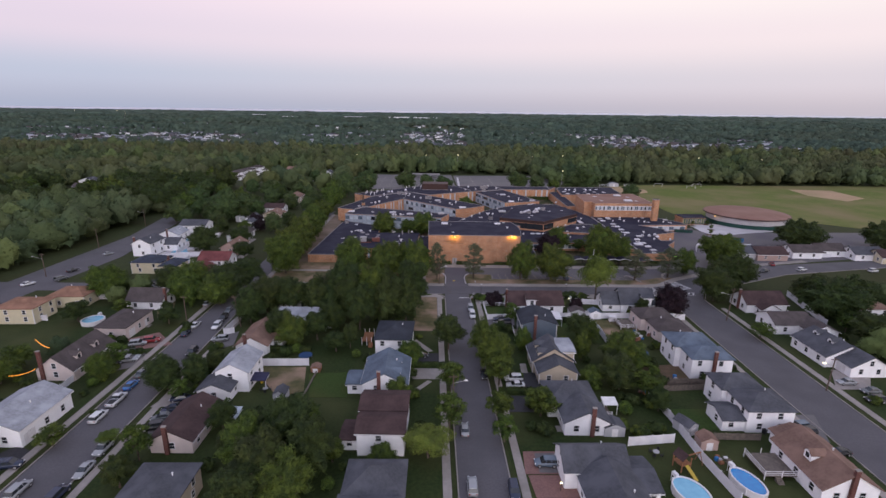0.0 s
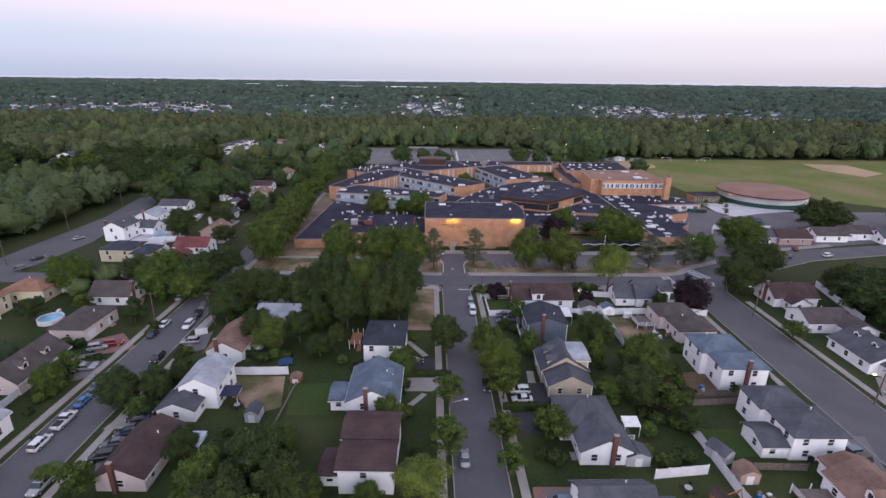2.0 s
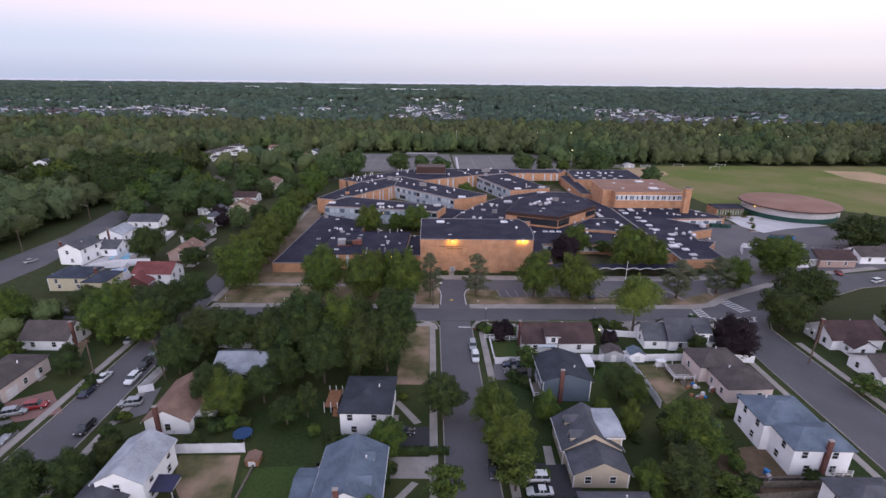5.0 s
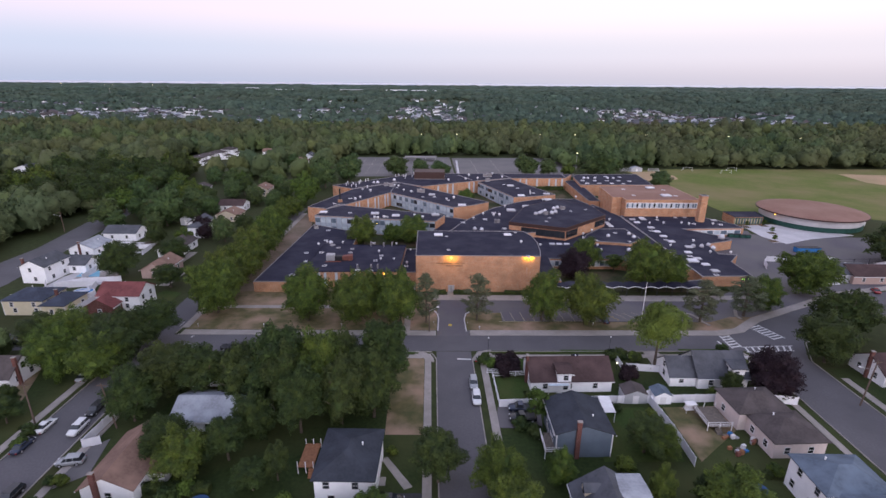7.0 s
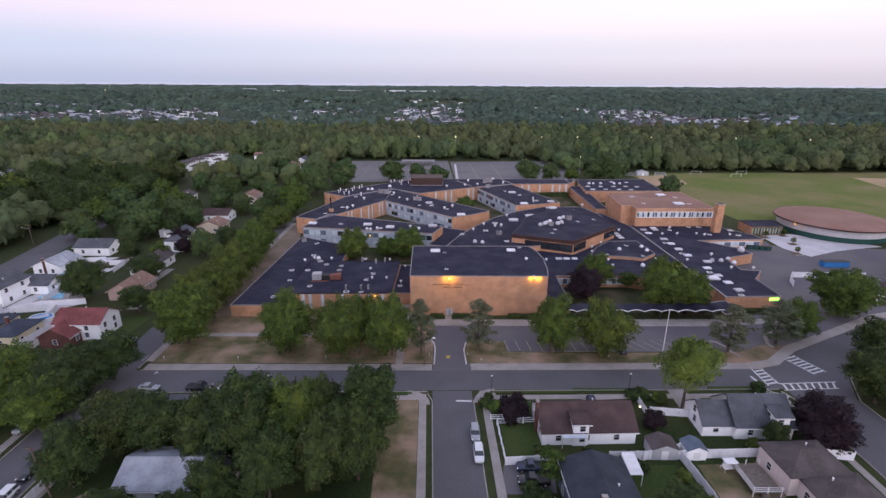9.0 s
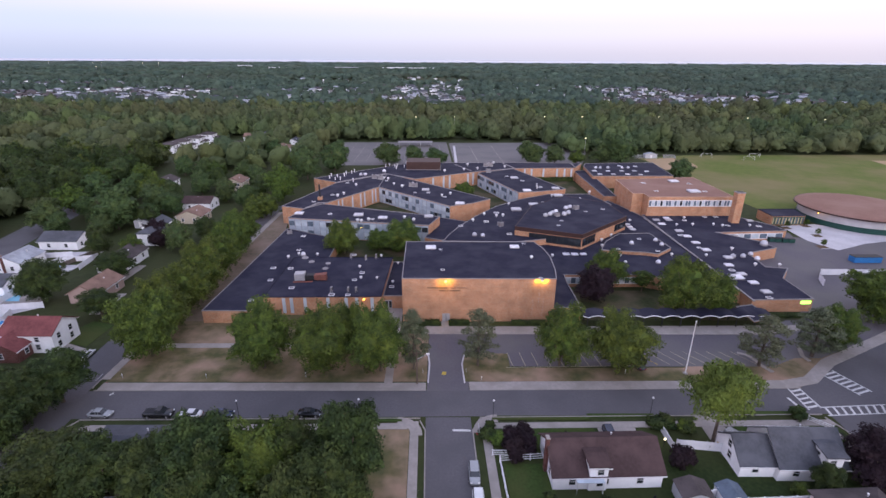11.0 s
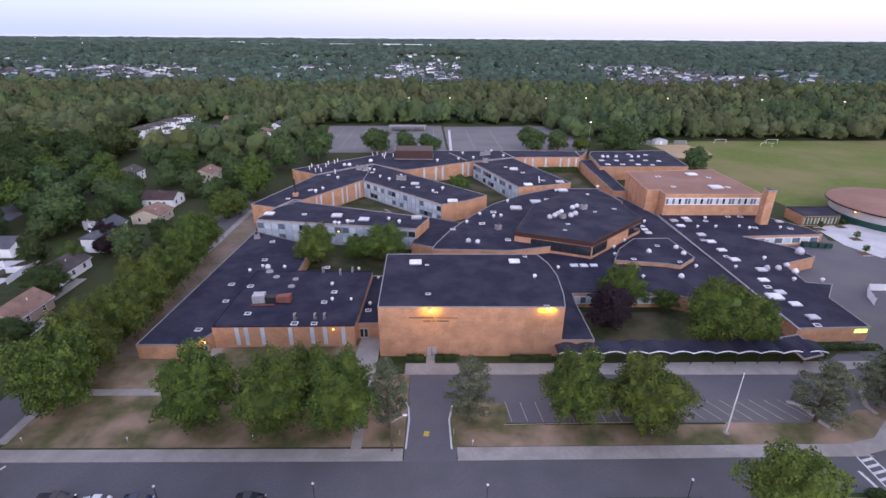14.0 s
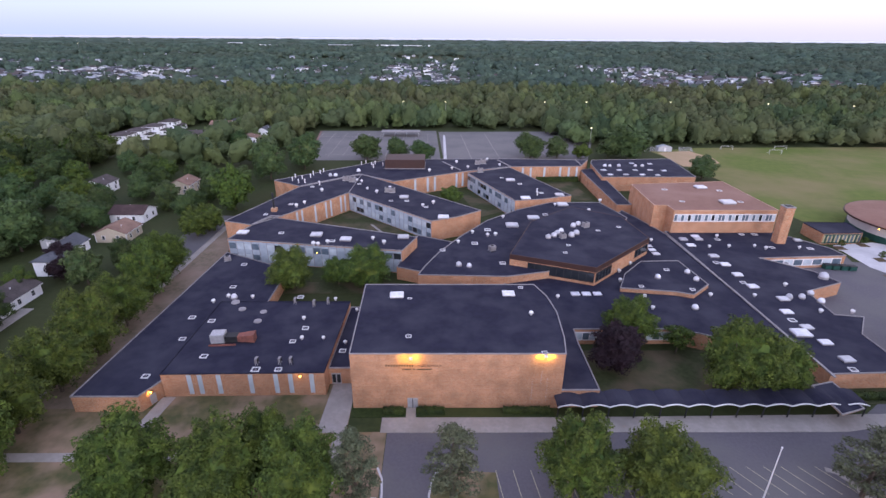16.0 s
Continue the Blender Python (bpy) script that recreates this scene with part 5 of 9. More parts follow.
house(-104.7, 292.2, -91.6, 296.0, [(0, 12, 0, 9, 3.2, 2.0, "x")], "white", "brown", label=HW + "a maroon roof")
house(-103.9, 260.1, -97.3, 260.3, [(0, 7, 0, 9, 3.2, 2.0, "y")], "white", "grey", label="small white house among trees")
for hx, hy in ((-188.0, 427.0), (-187.0, 442.5), (-185.0, 459.0), (-184.0, 479.0)):
    house(hx, hy, hx + 10, hy, [(0, 11.5, 0, 12, 5.6, 1.7, "h"), (11.5, 15.5, 2, 9, 3.0, 1.2, "h")], "white", "taupe", label="white two-storey house with a grey hipped roof among trees")
house(-106.5, 452.0, -96.5, 452.0, [(0, 9, 0, 11, 4.2, 2.4, "y")], "white", "grey", label=HW + "a grey gable among trees")
house(-98.5, 400.0, -90.5, 400.0, [(0, 8, 0, 11, 4.4, 3.0, "h")], "white", "grey", label="pale house with a steep grey roof among trees")
house(-148.8, 436.9, -134.4, 444.6, [(0, 18, 0, 10, 5.0, 1.8, "h")], "beige", "taupe", label="beige house far off among trees")
house(-100.7, 326.2, -90.1, 326.3, [(0, 9, 0, 10, 4.2, 2.0, "y")], "beige", "tan", label="beige gabled house among trees")
house(-136.0, 325.7, -126.6, 325.8, [(0, 9, 0, 10, 4.2, 2.0, "y")], "white", "taupe", label=HW + "a taupe roof among trees")
# between the side street and the junction street
house(25.2, 64.6, 35.8, 64.8, [(1.0, 10.5, -4, 6, 3.2, 2.4, "y"), (-1.2, 9.5, 5.5, 12.5, 3.6, 2.4, "x"), (10.5, 13.5, 2, 10, 2.6, 0.9, "x")], "white", "grey", [(5.7, -4.3, 0, 6.5)], label=HW + "a grey cross-gabled roof")
house(27.3, 84.3, 36.1, 84.8, [(0, 8.8, 0, 6.5, 3.0, 2.2, "y"), (-2.0, 8.0, 6, 14, 3.6, 2.4, "h")], "white", "grey", [(5.4, -0.3, 0, 6.4)], label=HW + "a grey roof and brick chimney", door=(0, 2, "w"))
house(25.8, 103.0, 34.4, 104.1, [(0, 8.8, 0, 5.5, 3.0, 2.2, "y"), (-0.6, 9.2, 5, 12.8, 3.4, 3.2, "y"), (4.9, 9.3, 5.6, 12.4, 5.6, 0.35, "x", "beige", "pale")], "beige", "grey", [], [(0.6, 6.5, 4.0, "w"), (0.6, 10.5, 4.0, "w")], "beige cape house with a grey roof")
house(25.2, 125.5, 34.4, 125.6, [(0, 9.6, 0, 9.5, 5.0, 1.6, "y")], "blue", "dark", [(3.6, -0.3, 0, 7.6)], label="slate-blue two-storey house with a charcoal roof", door=(0, 4, "w"), faces="we")
house(24.2, 144.2, 41.3, 144.7, [(0, 17.0, 0, 9.0, 2.8, 3.0, "x"), (5.4, 8.2, -0.3, 4, 4.9, 0.3, "x")], "white", "brown", [(-0.3, 4, 0, 6.6, 0.5, 0.9)], label="pale cape house with a mottled brown roof")
house(60.0, 145.9, 70.6, 145.8, [(0, 10.5, 0, 9, 2.8, 3.8, "x"), (-5.6, -0.1, 0.8, 8, 2.5, 2.8, "x"), (6.5, 9.2, -0.3, 4.5, 5.2, 0.3, "x")], "white", "grey", label=HW + "grey roofs and gabled dormers")
house(62.9, 125.4, 72.0, 125.8, [(0, 9.4, 0, 8, 3.4, 1.9, "h"), (-1.6, 8.2, 7.5, 15, 3.8, 2.0, "h")], "blush", "taupe", [], label="pale blush bungalow with a taupe hipped roof")
house(62.5, 105.9, 72.4, 105.7, [(0, 9.6, 0, 6.5, 5.4, 1.8, "h"), (-1.4, 8.6, 6, 14, 5.6, 2.0, "h")], "white", "blue", [(5.2, -0.3, 0, 7.4)], label="white two-storey house with a blue-grey roof", door=(9.6, 3, "e"))
house(63.8, 85.7, 73.6, 86.6, [(0, 9.2, 0, 8, 5.0, 1.8, "h"), (-1.2, 7.6, 7.5, 14, 5.2, 2.0, "h"), (-4.5, 0, 0.5, 6.5, 2.6, 1.0, "x")], "white", "grey", label="white two-storey house with a slate-grey roof")
house(65.0, 67.3, 74.3, 67.9, [(0, 9.4, 0, 12.5, 3.0, 2.8, "y"), (2, 9.4, 12.5, 16, 2.6, 1.2, "y")], "white", "tan", [(4.6, -0.3, 0, 6.8)], [(1.4, 6, 4.0, "w")], HW + "a brown roof and gabled dormer")
# east of the junction street
house(102.0, 107.3, 112.0, 107.5, [(0, 9.5, 0, 6, 2.8, 2.6, "y"), (-2.4, 9, 5, 17, 3.0, 2.8, "y")], "white", "grey", [], [(1.2, 9, 4.2, "w"), (1.2, 14, 4.2, "w")], HW + "a slate roof and two dormers", garage=(0, 3, "w"))
house(100.4, 146.7, 113.3, 147.1, [(0, 13, 0, 9, 2.9, 2.8, "x"), (2.5, 8, -3.5, 1, 2.6, 1.6, "y")], "white", "brown", [(-0.3, 4, 0, 6.5)], label="house with a dark red-brown roof and dormer")
house(99.3, 131.1, 108.8, 128.4, [(0, 11, 0, 9, 3.0, 2.2, "x"), (7, 15, -4, 4, 2.8, 1.8, "y")], "white", "taupe", label="low house with a taupe cross-gabled roof")
house(130.5, 139.7, 140.7, 140.0, [(0, 10, 0, 9, 4.6, 1.8, "h")], "white", "tan", label=HW + "a tan roof among trees")
house(105.1, 115.4, 108.1, 115.4, [(20, 30, 0, 9, 3, 2, "h")], "white", "dark", label=HW + "a dark hipped roof")
for hx, hy, rf_kind, sd in ((133.0, 205.6, "grey", "grey"), (139.6, 204.2, "brown", "pink"), (157.5, 208.2, "taupe", "white"), (170.6, 211.3, "taupe", "white"), (183.1, 205.8, "grey", "white"), (191.0, 201.2, "brown", "cream")):
    house(hx, hy, hx + 10, hy, [(0, 13, 0, 9, 2.9, 2.3, "x")], sd, rf_kind, label=f"small {sd} house with a {rf_kind} roof by the school yard")
for k, (hx, hy) in enumerate(flat([-272.2, 364.7, -275.6, 444.3, -293.5, 340.9, -146.7, 476.4, -141.0, 446.4, -283.8, 445.3, -136.8, 440.8, -109.6, 425.1, -108.3, 464.5, -143.5, 494.9, -306.9, 433.2, -348.0, 406.0, -262.0, 349.0, -282.0, 386.0, -270.0, 412.0, -302.0, 434.0])):
    house(hx, hy, hx + 10, hy, [(0, 11 + k % 4, 0, 9, 3.2 + 1.4 * (k % 2), 2.0, "xyh"[k % 3])], ("white", "white", "beige")[k % 3], ("taupe", "grey", "pale", "tan")[k % 4], label="house " + ("with a grey roof", "with a brown roof")[k % 2] + " among dense trees")
# clusters of far houses beyond the woods
FAR_RNG = random.Random(9)
# quarters of far houses: middle and half-widths
QUARTERS = ((-570, 965, 200, 150), (-410, 845, 60, 45), (-20, 860, 70, 90), (-15, 1130, 75, 210), (0, 1600, 120, 260), (325, 820, 75, 110), (360, 1080, 90, 190), (470, 850, 80, 105), (-215, 1060, 70, 100), (-900, 1300, 240, 120), (-820, 1750, 300, 140), (-300, 1500, 110, 150), (620, 1020, 60, 60))


def in_quarter(x, y, k):
    out = np.zeros(np.shape(x), bool)
    for a, b, c, d in QUARTERS:
        out |= ((x - a) / (c * k)) ** 2 + ((y - b) / (d * k)) ** 2 < 1
    return out




def far_houses():
    walls, roofs = [Mb() for _ in range(3)], [Mb() for _ in range(3)]
    made = 0
    while made < 1150:
        y = 725 / (1 - (0.45 if FAR_RNG.random() < 0.65 else 0.72) * FAR_RNG.random())
        x = FAR_RNG.uniform(-0.98, 0.72) * y
        if not in_quarter(x, y, 1.0) and FAR_RNG.random() > (0.5 if in_quarter(x, y, 1.5) else 0.22):
            continue
        w, d, h, z = FAR_RNG.uniform(9, 15), FAR_RNG.uniform(8, 11), FAR_RNG.uniform(3.2, 5.4), far_rise(x, y)
        walls[made % 3].box(x, x + w, y, y + d, z - 1, z + h + 1.4)
        m = roof_mesh(x, x + w, y, y + d, z + h + 1.4, 2.2, "x" if FAR_RNG.random() < 0.5 else "y")
        roofs[FAR_RNG.randrange(3)].add(m.v, m.f)
        made += 1
    for k in range(5):
        x, y = -1100 + k * 240 + FAR_RNG.uniform(-100, 100), FAR_RNG.uniform(2700, 3100)
        walls[k % 3].box(x, x + FAR_RNG.uniform(60, 150), y, y + 40, far_rise(x, y), far_rise(x, y) + 11)
    for mb, sd in zip(walls, ("white", "white", "grey")):
        solid("far_houses", mb, SIDING[sd], "pale walls of far-off houses among trees", "houses", kind="stuff")
    for mb, rf in zip(roofs, ("taupe", "pale", "grey")):
        solid("far_roofs", mb, SHINGLE[rf], "roofs of far-off houses among trees", "houses", kind="stuff")


far_houses()


# ---- woods: many crowns joined, denser detail nearer ----
def keep_out(x, y, boxes):
    k = np.zeros(len(x), bool)
    for a, b, c, d in boxes:
        k |= (x > a) & (x < b) & (y > c) & (y < d)
    return k


def woods(name, seed, x, y, r, h, sub, leaves, size, material, label):
    """Crowns at x, y of radius r and height h as one mesh: creased hulls with leaf clusters over them."""
    rng = np.random.default_rng(seed)
    n = len(x)
    turn, lean, which = rng.uniform(0, 6.28, n), rng.uniform(0.85, 1.2, n), rng.integers(0, 5, n)
    z = np.where(y > 1200, 28.0 * (np.maximum(y - 1200, 0) / 3650) ** 1.6, 0.0)
    tone = np.clip(rng.beta(1.6, 2.2, n), 0, 1)
    V, Fc, T, o = [], [], [], 0
    for j in range(5):
        p, f = crown_hull(seed * 10 + j, sub, 16 if sub > 2 else 9, 1.6)
        f = f[p[f].mean(1)[:, 2] > (-0.7 if sub > 2 else -0.45)]
        if leaves:
            q, nr = on_hull(rng, p, f, leaves, 0.9, 1.15)
            lv, lf = leaf_tris(rng, q, nr, size, 0.45)
            p, f = np.concatenate([p * 0.95, lv]), np.concatenate([f, lf + len(p)])
        k = which == j
        c, s_ = np.cos(turn[k])[:, None], np.sin(turn[k])[:, None]
        px, py = p[None, :, 0] * (r * lean)[k][:, None], p[None, :, 1] * (r / lean)[k][:, None]
        v = np.stack([x[k][:, None] + px * c - py * s_, y[k][:, None] + px * s_ + py * c, (z + h * 0.5)[k][:, None] + p[None, :, 2] * (h * 0.5)[k][:, None]], 2)
        m = int(k.sum())
        V.append(v.reshape(-1, 3))
        Fc.append((f[None] + (np.arange(m) * len(p))[:, None, None]).reshape(-1, 3) + o)
        T.append(np.repeat(tone[k], len(p)))
        o += m * len(p)
    me = np_mesh(name, np.concatenate(V), np.concatenate(Fc), material)
    me.attributes.new("crown_tone", "FLOAT", "POINT").data.foreach_set("value", np.concatenate(T).astype(np.float32))
    return tagged(new(name, me), label, "woodland", kind="stuff")


def scatter(seed, x0, x1, y0, y1, step, wedge=None, out=()):
    rng = np.random.default_rng(seed)
    gx, gy = np.meshgrid(np.arange(x0, x1, step), np.arange(y0, y1, step))
    x = gx.ravel() + rng.uniform(-0.5, 0.5, gx.size) * step
    y = gy.ravel() + rng.uniform(-0.5, 0.5, gx.size) * step
    k = ~keep_out(x, y, out)
    if wedge:
        k &= np.abs(x) < wedge * (y - 60) + 60
    return x[k], y[k]


def clearings(seed, x, y, scale, cut):
    return np.array([noise.noise((a / scale, b / scale, seed)) < cut for a, b in zip(x, y)])


# belt behind the school and field
x, y = scatter(1, -760, 780, 494, 705, 9.6, 1.0)
k = ~((x < -60) & (y < 560) & (clearings(4.4, x, y, 60, 0.12) == False))
x, y = x[k], y[k]
xe, ye = scatter(41, 96, 640, 440, 498, 9)
x, y = np.concatenate([x, xe]), np.concatenate([y, ye])
r = np.random.default_rng(2).uniform(4.2, 7.6, len(x))
h = r * np.random.default_rng(3).uniform(1.6, 2.9, len(x))
k = (y < 530) | ((x < -60) & (y < 580))
woods("woodland", 3, x[k], y[k], r[k], h[k], 3, 150, 0.135, CANOPY, "dense green woodland edge behind the school")
woods("woodland", 5, x[~k], y[~k], r[~k], h[~k], 2, 70, 0.17, CANOPY, "dense green woodland belt behind the school")
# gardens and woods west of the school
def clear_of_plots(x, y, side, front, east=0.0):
    """Off the houses, cleared before and east of them so the camera sees them."""
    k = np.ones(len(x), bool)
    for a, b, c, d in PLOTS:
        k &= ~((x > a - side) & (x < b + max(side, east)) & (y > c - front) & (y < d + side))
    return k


def off_avenue(x, y, w):
    """Away from the avenue, which runs from (-150, 164) to (-150, 320)."""
    ax = np.interp(y, [100, 158, 200, 300, 330], [-110, -140, -149, -152, -152])
    return np.abs(x - ax) > w


# the box left out keeps the white houses in the camera's sight
x, y = scatter(4, -430, -76, 380, 500, 8.5, None, [(-205, -135, 392, 470)])
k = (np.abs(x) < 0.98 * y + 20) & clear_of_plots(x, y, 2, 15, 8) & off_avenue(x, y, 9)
x, y = x[k], y[k]
r = np.random.default_rng(5).uniform(3.6, 7.0, len(x))
woods("woodland", 6, x, y, r, r * np.random.default_rng(6).uniform(1.7, 2.6, len(x)), 3, 170, 0.12, CANOPY, "mixed green woodland and garden trees")
x, y = scatter(7, -330, -165, 165, 300, 9)
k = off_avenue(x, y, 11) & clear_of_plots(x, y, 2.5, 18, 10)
x, y = x[k], y[k]
r = np.random.default_rng(8).uniform(4.4, 7.4, len(x))
woods("woodland", 9, x, y, r, r * np.random.default_rng(9).uniform(1.6, 2.4, len(x)), 3, 420, 0.085, CANOPY, "dark green woodland along the avenue")
GARDEN_RNG = random.Random(41)


def garden_trees(x, y, lo, hi, kinds):
    for a, b in zip(x, y):
        r = GARDEN_RNG.uniform(lo, hi)
        tree(a, b, r, GARDEN_RNG.choice(kinds), r * GARDEN_RNG.uniform(1.9, 2.5))


for tx, ty, tr, tk in ((-116.7, 266.6, 8.0, "b"), (-124.0, 307.3, 6.5, "a"), (-188.9, 353.2, 6.2, "a"), (-163.9, 344.4, 5.8, "b"), (-172.4, 309.4, 7.0, "b"), (-149.6, 289.2, 6.2, "a"), (-142.8, 265.5, 6.2, "b"),
                       (-93.5, 311.7, 4.6, "b"), (-123.5, 354.7, 5.4, "b"), (-136.1, 360.1, 5.2, "b"), (-114.4, 352.1, 5.0, "a"), (-100.9, 352.4, 5.2, "b"), (-106.0, 420.5, 5.2, "b"), (-76.2, 375.2, 6.0, "a"),
                       (-59.2, 383.9, 5.2, "a"), (-89.3, 341.6, 4.6, "b"), (-90.8, 247.7, 3.2, "r"), (-134.7, 309.1, 6.0, "b"), (-150.4, 308.8, 6.0, "b"), (-106.0, 286.9, 4.4, "b"), (-66.0, 284.1, 5.0, "a"),
                       (-77.7, 256.9, 4.0, "b"), (-112.0, 288.0, 6.0, "b"), (-126.0, 280.0, 6.5, "b"), (-95.3, 239.0, 3.4, "a"), (-149.3, 342.1, 5.4, "a"), (-202.6, 341.0, 6.5, "b"), (-73.5, 335.8, 4.8, "b")):
    tree(tx, ty, tr, tk, tr * 2.1)
x, y = scatter(17, -150, -80, 246, 335, 11.5)
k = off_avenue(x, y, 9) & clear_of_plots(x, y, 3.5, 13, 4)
garden_trees(x[k], y[k], 3.0, 4.8, ("fc", "fb", "fb"))
x, y = scatter(57, -320, -150, 292, 400, 14)
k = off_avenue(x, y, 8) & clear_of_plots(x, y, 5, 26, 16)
garden_trees(x[k], y[k], 5.0, 7.6, ("fa", "fb", "fc", "fc"))
x, y = scatter(27, -190, -75, 60, 158, 8)
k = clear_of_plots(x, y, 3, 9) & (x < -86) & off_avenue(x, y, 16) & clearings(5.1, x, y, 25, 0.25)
x, y = x[k], y[k]
r = np.random.default_rng(9).uniform(2.4, 4.6, len(x))
woods("woodland", 29, x, y, r, r * np.random.default_rng(10).uniform(1.7, 2.4, len(x)), 3, 700, 0.07, CANOPY, "garden trees behind the houses")
x, y = scatter(37, 98, 260, 100, 165, 8.5)
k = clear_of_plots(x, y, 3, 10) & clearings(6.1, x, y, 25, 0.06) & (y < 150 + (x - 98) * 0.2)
x, y = x[k], y[k]
r = np.random.default_rng(9).uniform(2.6, 4.8, len(x))
woods("woodland", 39, x, y, r, r * np.random.default_rng(10).uniform(1.7, 2.4, len(x)), 3, 700, 0.07, CANOPY, "garden trees beyond the junction street")
# beyond: garden trees among far houses, then closed canopy
x, y = scatter(10, -1560, 1560, 705, 1500, 13, 1.0)
homes = in_quarter(x, y, 1.0)
k = np.random.default_rng(3).random(len(x)) < np.where(homes, 0.55, 0.86)
x, y, homes = x[k], y[k], homes[k]
r = np.random.default_rng(11).uniform(3.4, 8.4, len(x)) * np.where(homes, 0.65, 1.0)
woods("woodland", 12, x, y, r, r * np.random.default_rng(12).uniform(1.2, 2.2, len(x)), 2, 14, 0.26, CANOPY_HAZED, "distant green garden trees and woodland")
x, y = scatter(13, -2550, 2550, 1500, 2600, 27, 1.0)
homes = in_quarter(x, y, 1.0)
k = np.random.default_rng(4).random(len(x)) < np.where(homes, 0.3, 0.9)
x, y, homes = x[k], y[k], homes[k]
r = np.random.default_rng(14).uniform(9, 19, len(x)) * np.where(homes, 0.55, 1.0)
woods("woodland", 15, x, y, r, r * np.random.default_rng(15).uniform(0.7, 1.3, len(x)), 2, 6, 0.3, CANOPY_HAZED, "far green tree canopy")
x, y = scatter(16, -4800, 4800, 2600, 4480, 58, 1.0)
r = np.random.default_rng(17).uniform(26, 44, len(x))
woods("woodland", 18, x, y, r, r * np.random.default_rng(18).uniform(0.20, 0.36, len(x)), 2, 0, 0.3, CANOPY_HAZED, "tree canopy near the horizon")


# ---- things on the school roofs ----
def roof_protos():
    p = {}
    ob = thing("rooftop_skylight", 0, -950, 0, 0, "white boxed skylight on a dark flat roof", "skylight", "rooftop skylights")
    part("kerb", Mb().box(-1.0, 1.0, -0.75, 0.75, 0, 0.22), COPING, ob)
    part("lid", Mb().bev(-1.04, 1.04, -0.79, 0.79, 0.22, 0.46, 0.14), DOME, ob, "pale translucent lid")
    p["sky"] = ob
    ob = thing("rooftop_vent", 0, -950, 0, 0, "white mushroom vent on a dark flat roof", "roof vent", "rooftop vents")
    part("vent_pipe", Mb().cyl(0, 0, 0, 0.7, 0.32, 0.28, 8), STEEL, ob)
    part("cowl", Mb().cyl(0, 0, 0.6, 0.75, 0.55, n=10).dome(0, 0, 0.75, 0.55, 0.42, 10), WHITE, ob, "white domed cowl")
    p["vent"] = ob
    ob = thing("vent_pipe", 0, -950, 0, 0, "slim pale vent pipe with a cap", "roof vent", "rooftop vents")
    part("pipe", Mb().cyl(0, 0, 0, 1.1, 0.16, n=7), WHITE, ob)
    part("cap", Mb().cyl(0, 0, 1.1, 1.2, 0.3, 0.26, 8).cyl(0, 0, 1.2, 1.42, 0.26, 0.04, 8), WHITE, ob)
    p["pipe"] = ob
    ob = thing("dome_skylight", 0, -950, 0, 0, "round acrylic dome on a dark flat roof", "skylight", "rooftop domes")
    part("ring", Mb().cyl(0, 0, 0, 0.4, 0.86, 0.8, n=14), COPING, ob)
    part("dome", Mb().dome(0, 0, 0.4, 0.8, 0.85, 14, 4), DOME, ob, "white translucent dome", True)
    p["dome"] = ob
    ob = thing("roof_hatch", 0, -950, 0, 0, "low square hatch with a pale rim", "roof hatch", "rooftop hatches")
    rim = Mb()
    for a, b, c, d in ((-0.8, 0.8, -0.7, -0.52), (-0.8, 0.8, 0.52, 0.7), (-0.8, -0.6, -0.52, 0.52), (0.6, 0.8, -0.52, 0.52)):
        rim.box(a, b, c, d, 0, 0.2)
    part("rim", rim, WHITE, ob, "white painted rim")
    part("lid", Mb().box(-0.6, 0.6, -0.52, 0.52, 0, 0.12), ROOF, ob)
    part("latch", Mb().box(-0.2, 0.25, -0.1, 0.1, 0.12, 0.22), COPING, ob)
    p["hatch"] = ob
    ob = thing("air_handler", 0, -950, 0, 0, "boxy grey air handler on roof rails", "roof unit", "rooftop units")
    part("casing", Mb().bev(-0.9, 0.9, -0.7, 0.7, 0.25, 1.5, 0.06), COPING, ob)
    part("fan_grille", Mb().cyl(0, 0, 1.5, 1.58, 0.5, n=12), BLACK, ob, "dark fan grille")
    part("rail", Mb().box(-1.0, 1.0, -0.6, -0.45, 0, 0.25), STEEL, ob)
    part("rail", Mb().box(-1.0, 1.0, 0.45, 0.6, 0, 0.25), STEEL, ob)
    p["unit"] = ob
    ob = thing("condenser_stand", 0, -950, 0, 0, "slim condenser unit on a steel stand", "roof unit", "rooftop units")
    part("casing", Mb().bev(-0.25, 0.25, -0.5, 0.5, 0.5, 1.6, 0.05), COPING, ob)
    for sx_ in (-0.22, 0.22):
        for sy_ in (-0.42, 0.42):
            part("leg", Mb().box(sx_ - 0.04, sx_ + 0.04, sy_ - 0.04, sy_ + 0.04, 0, 0.55), STEEL, ob)
    part("fan_grille", Mb().box(0.25, 0.29, -0.4, 0.4, 0.6, 1.45), BLACK, ob)
    p["stand"] = ob
    ob = thing("roof_disc", 0, -950, 0, 0, "low round roof cap, weathered pale", "roof cap", "rooftop hatches")
    part("disc", Mb().cyl(0, 0, 0, 0.22, 0.95, 0.85, 16), COPING, ob)
    p["disc"] = ob
    return p


RP = roof_protos()
RR = random.Random(31)


def on_roof(kind, z, coords, s=1.0, turn=0):
    for x, y in flat(coords):
        k = s * RR.uniform(0.9, 1.1)
        copy_thing(RP[kind], Matrix.Translation((x, y, z)) @ Matrix.Rotation(radians(turn + RR.uniform(-3, 3)), 4, "Z") @ Matrix.Diagonal((k, k, k, 1)))


Z7 = CL - 0.2
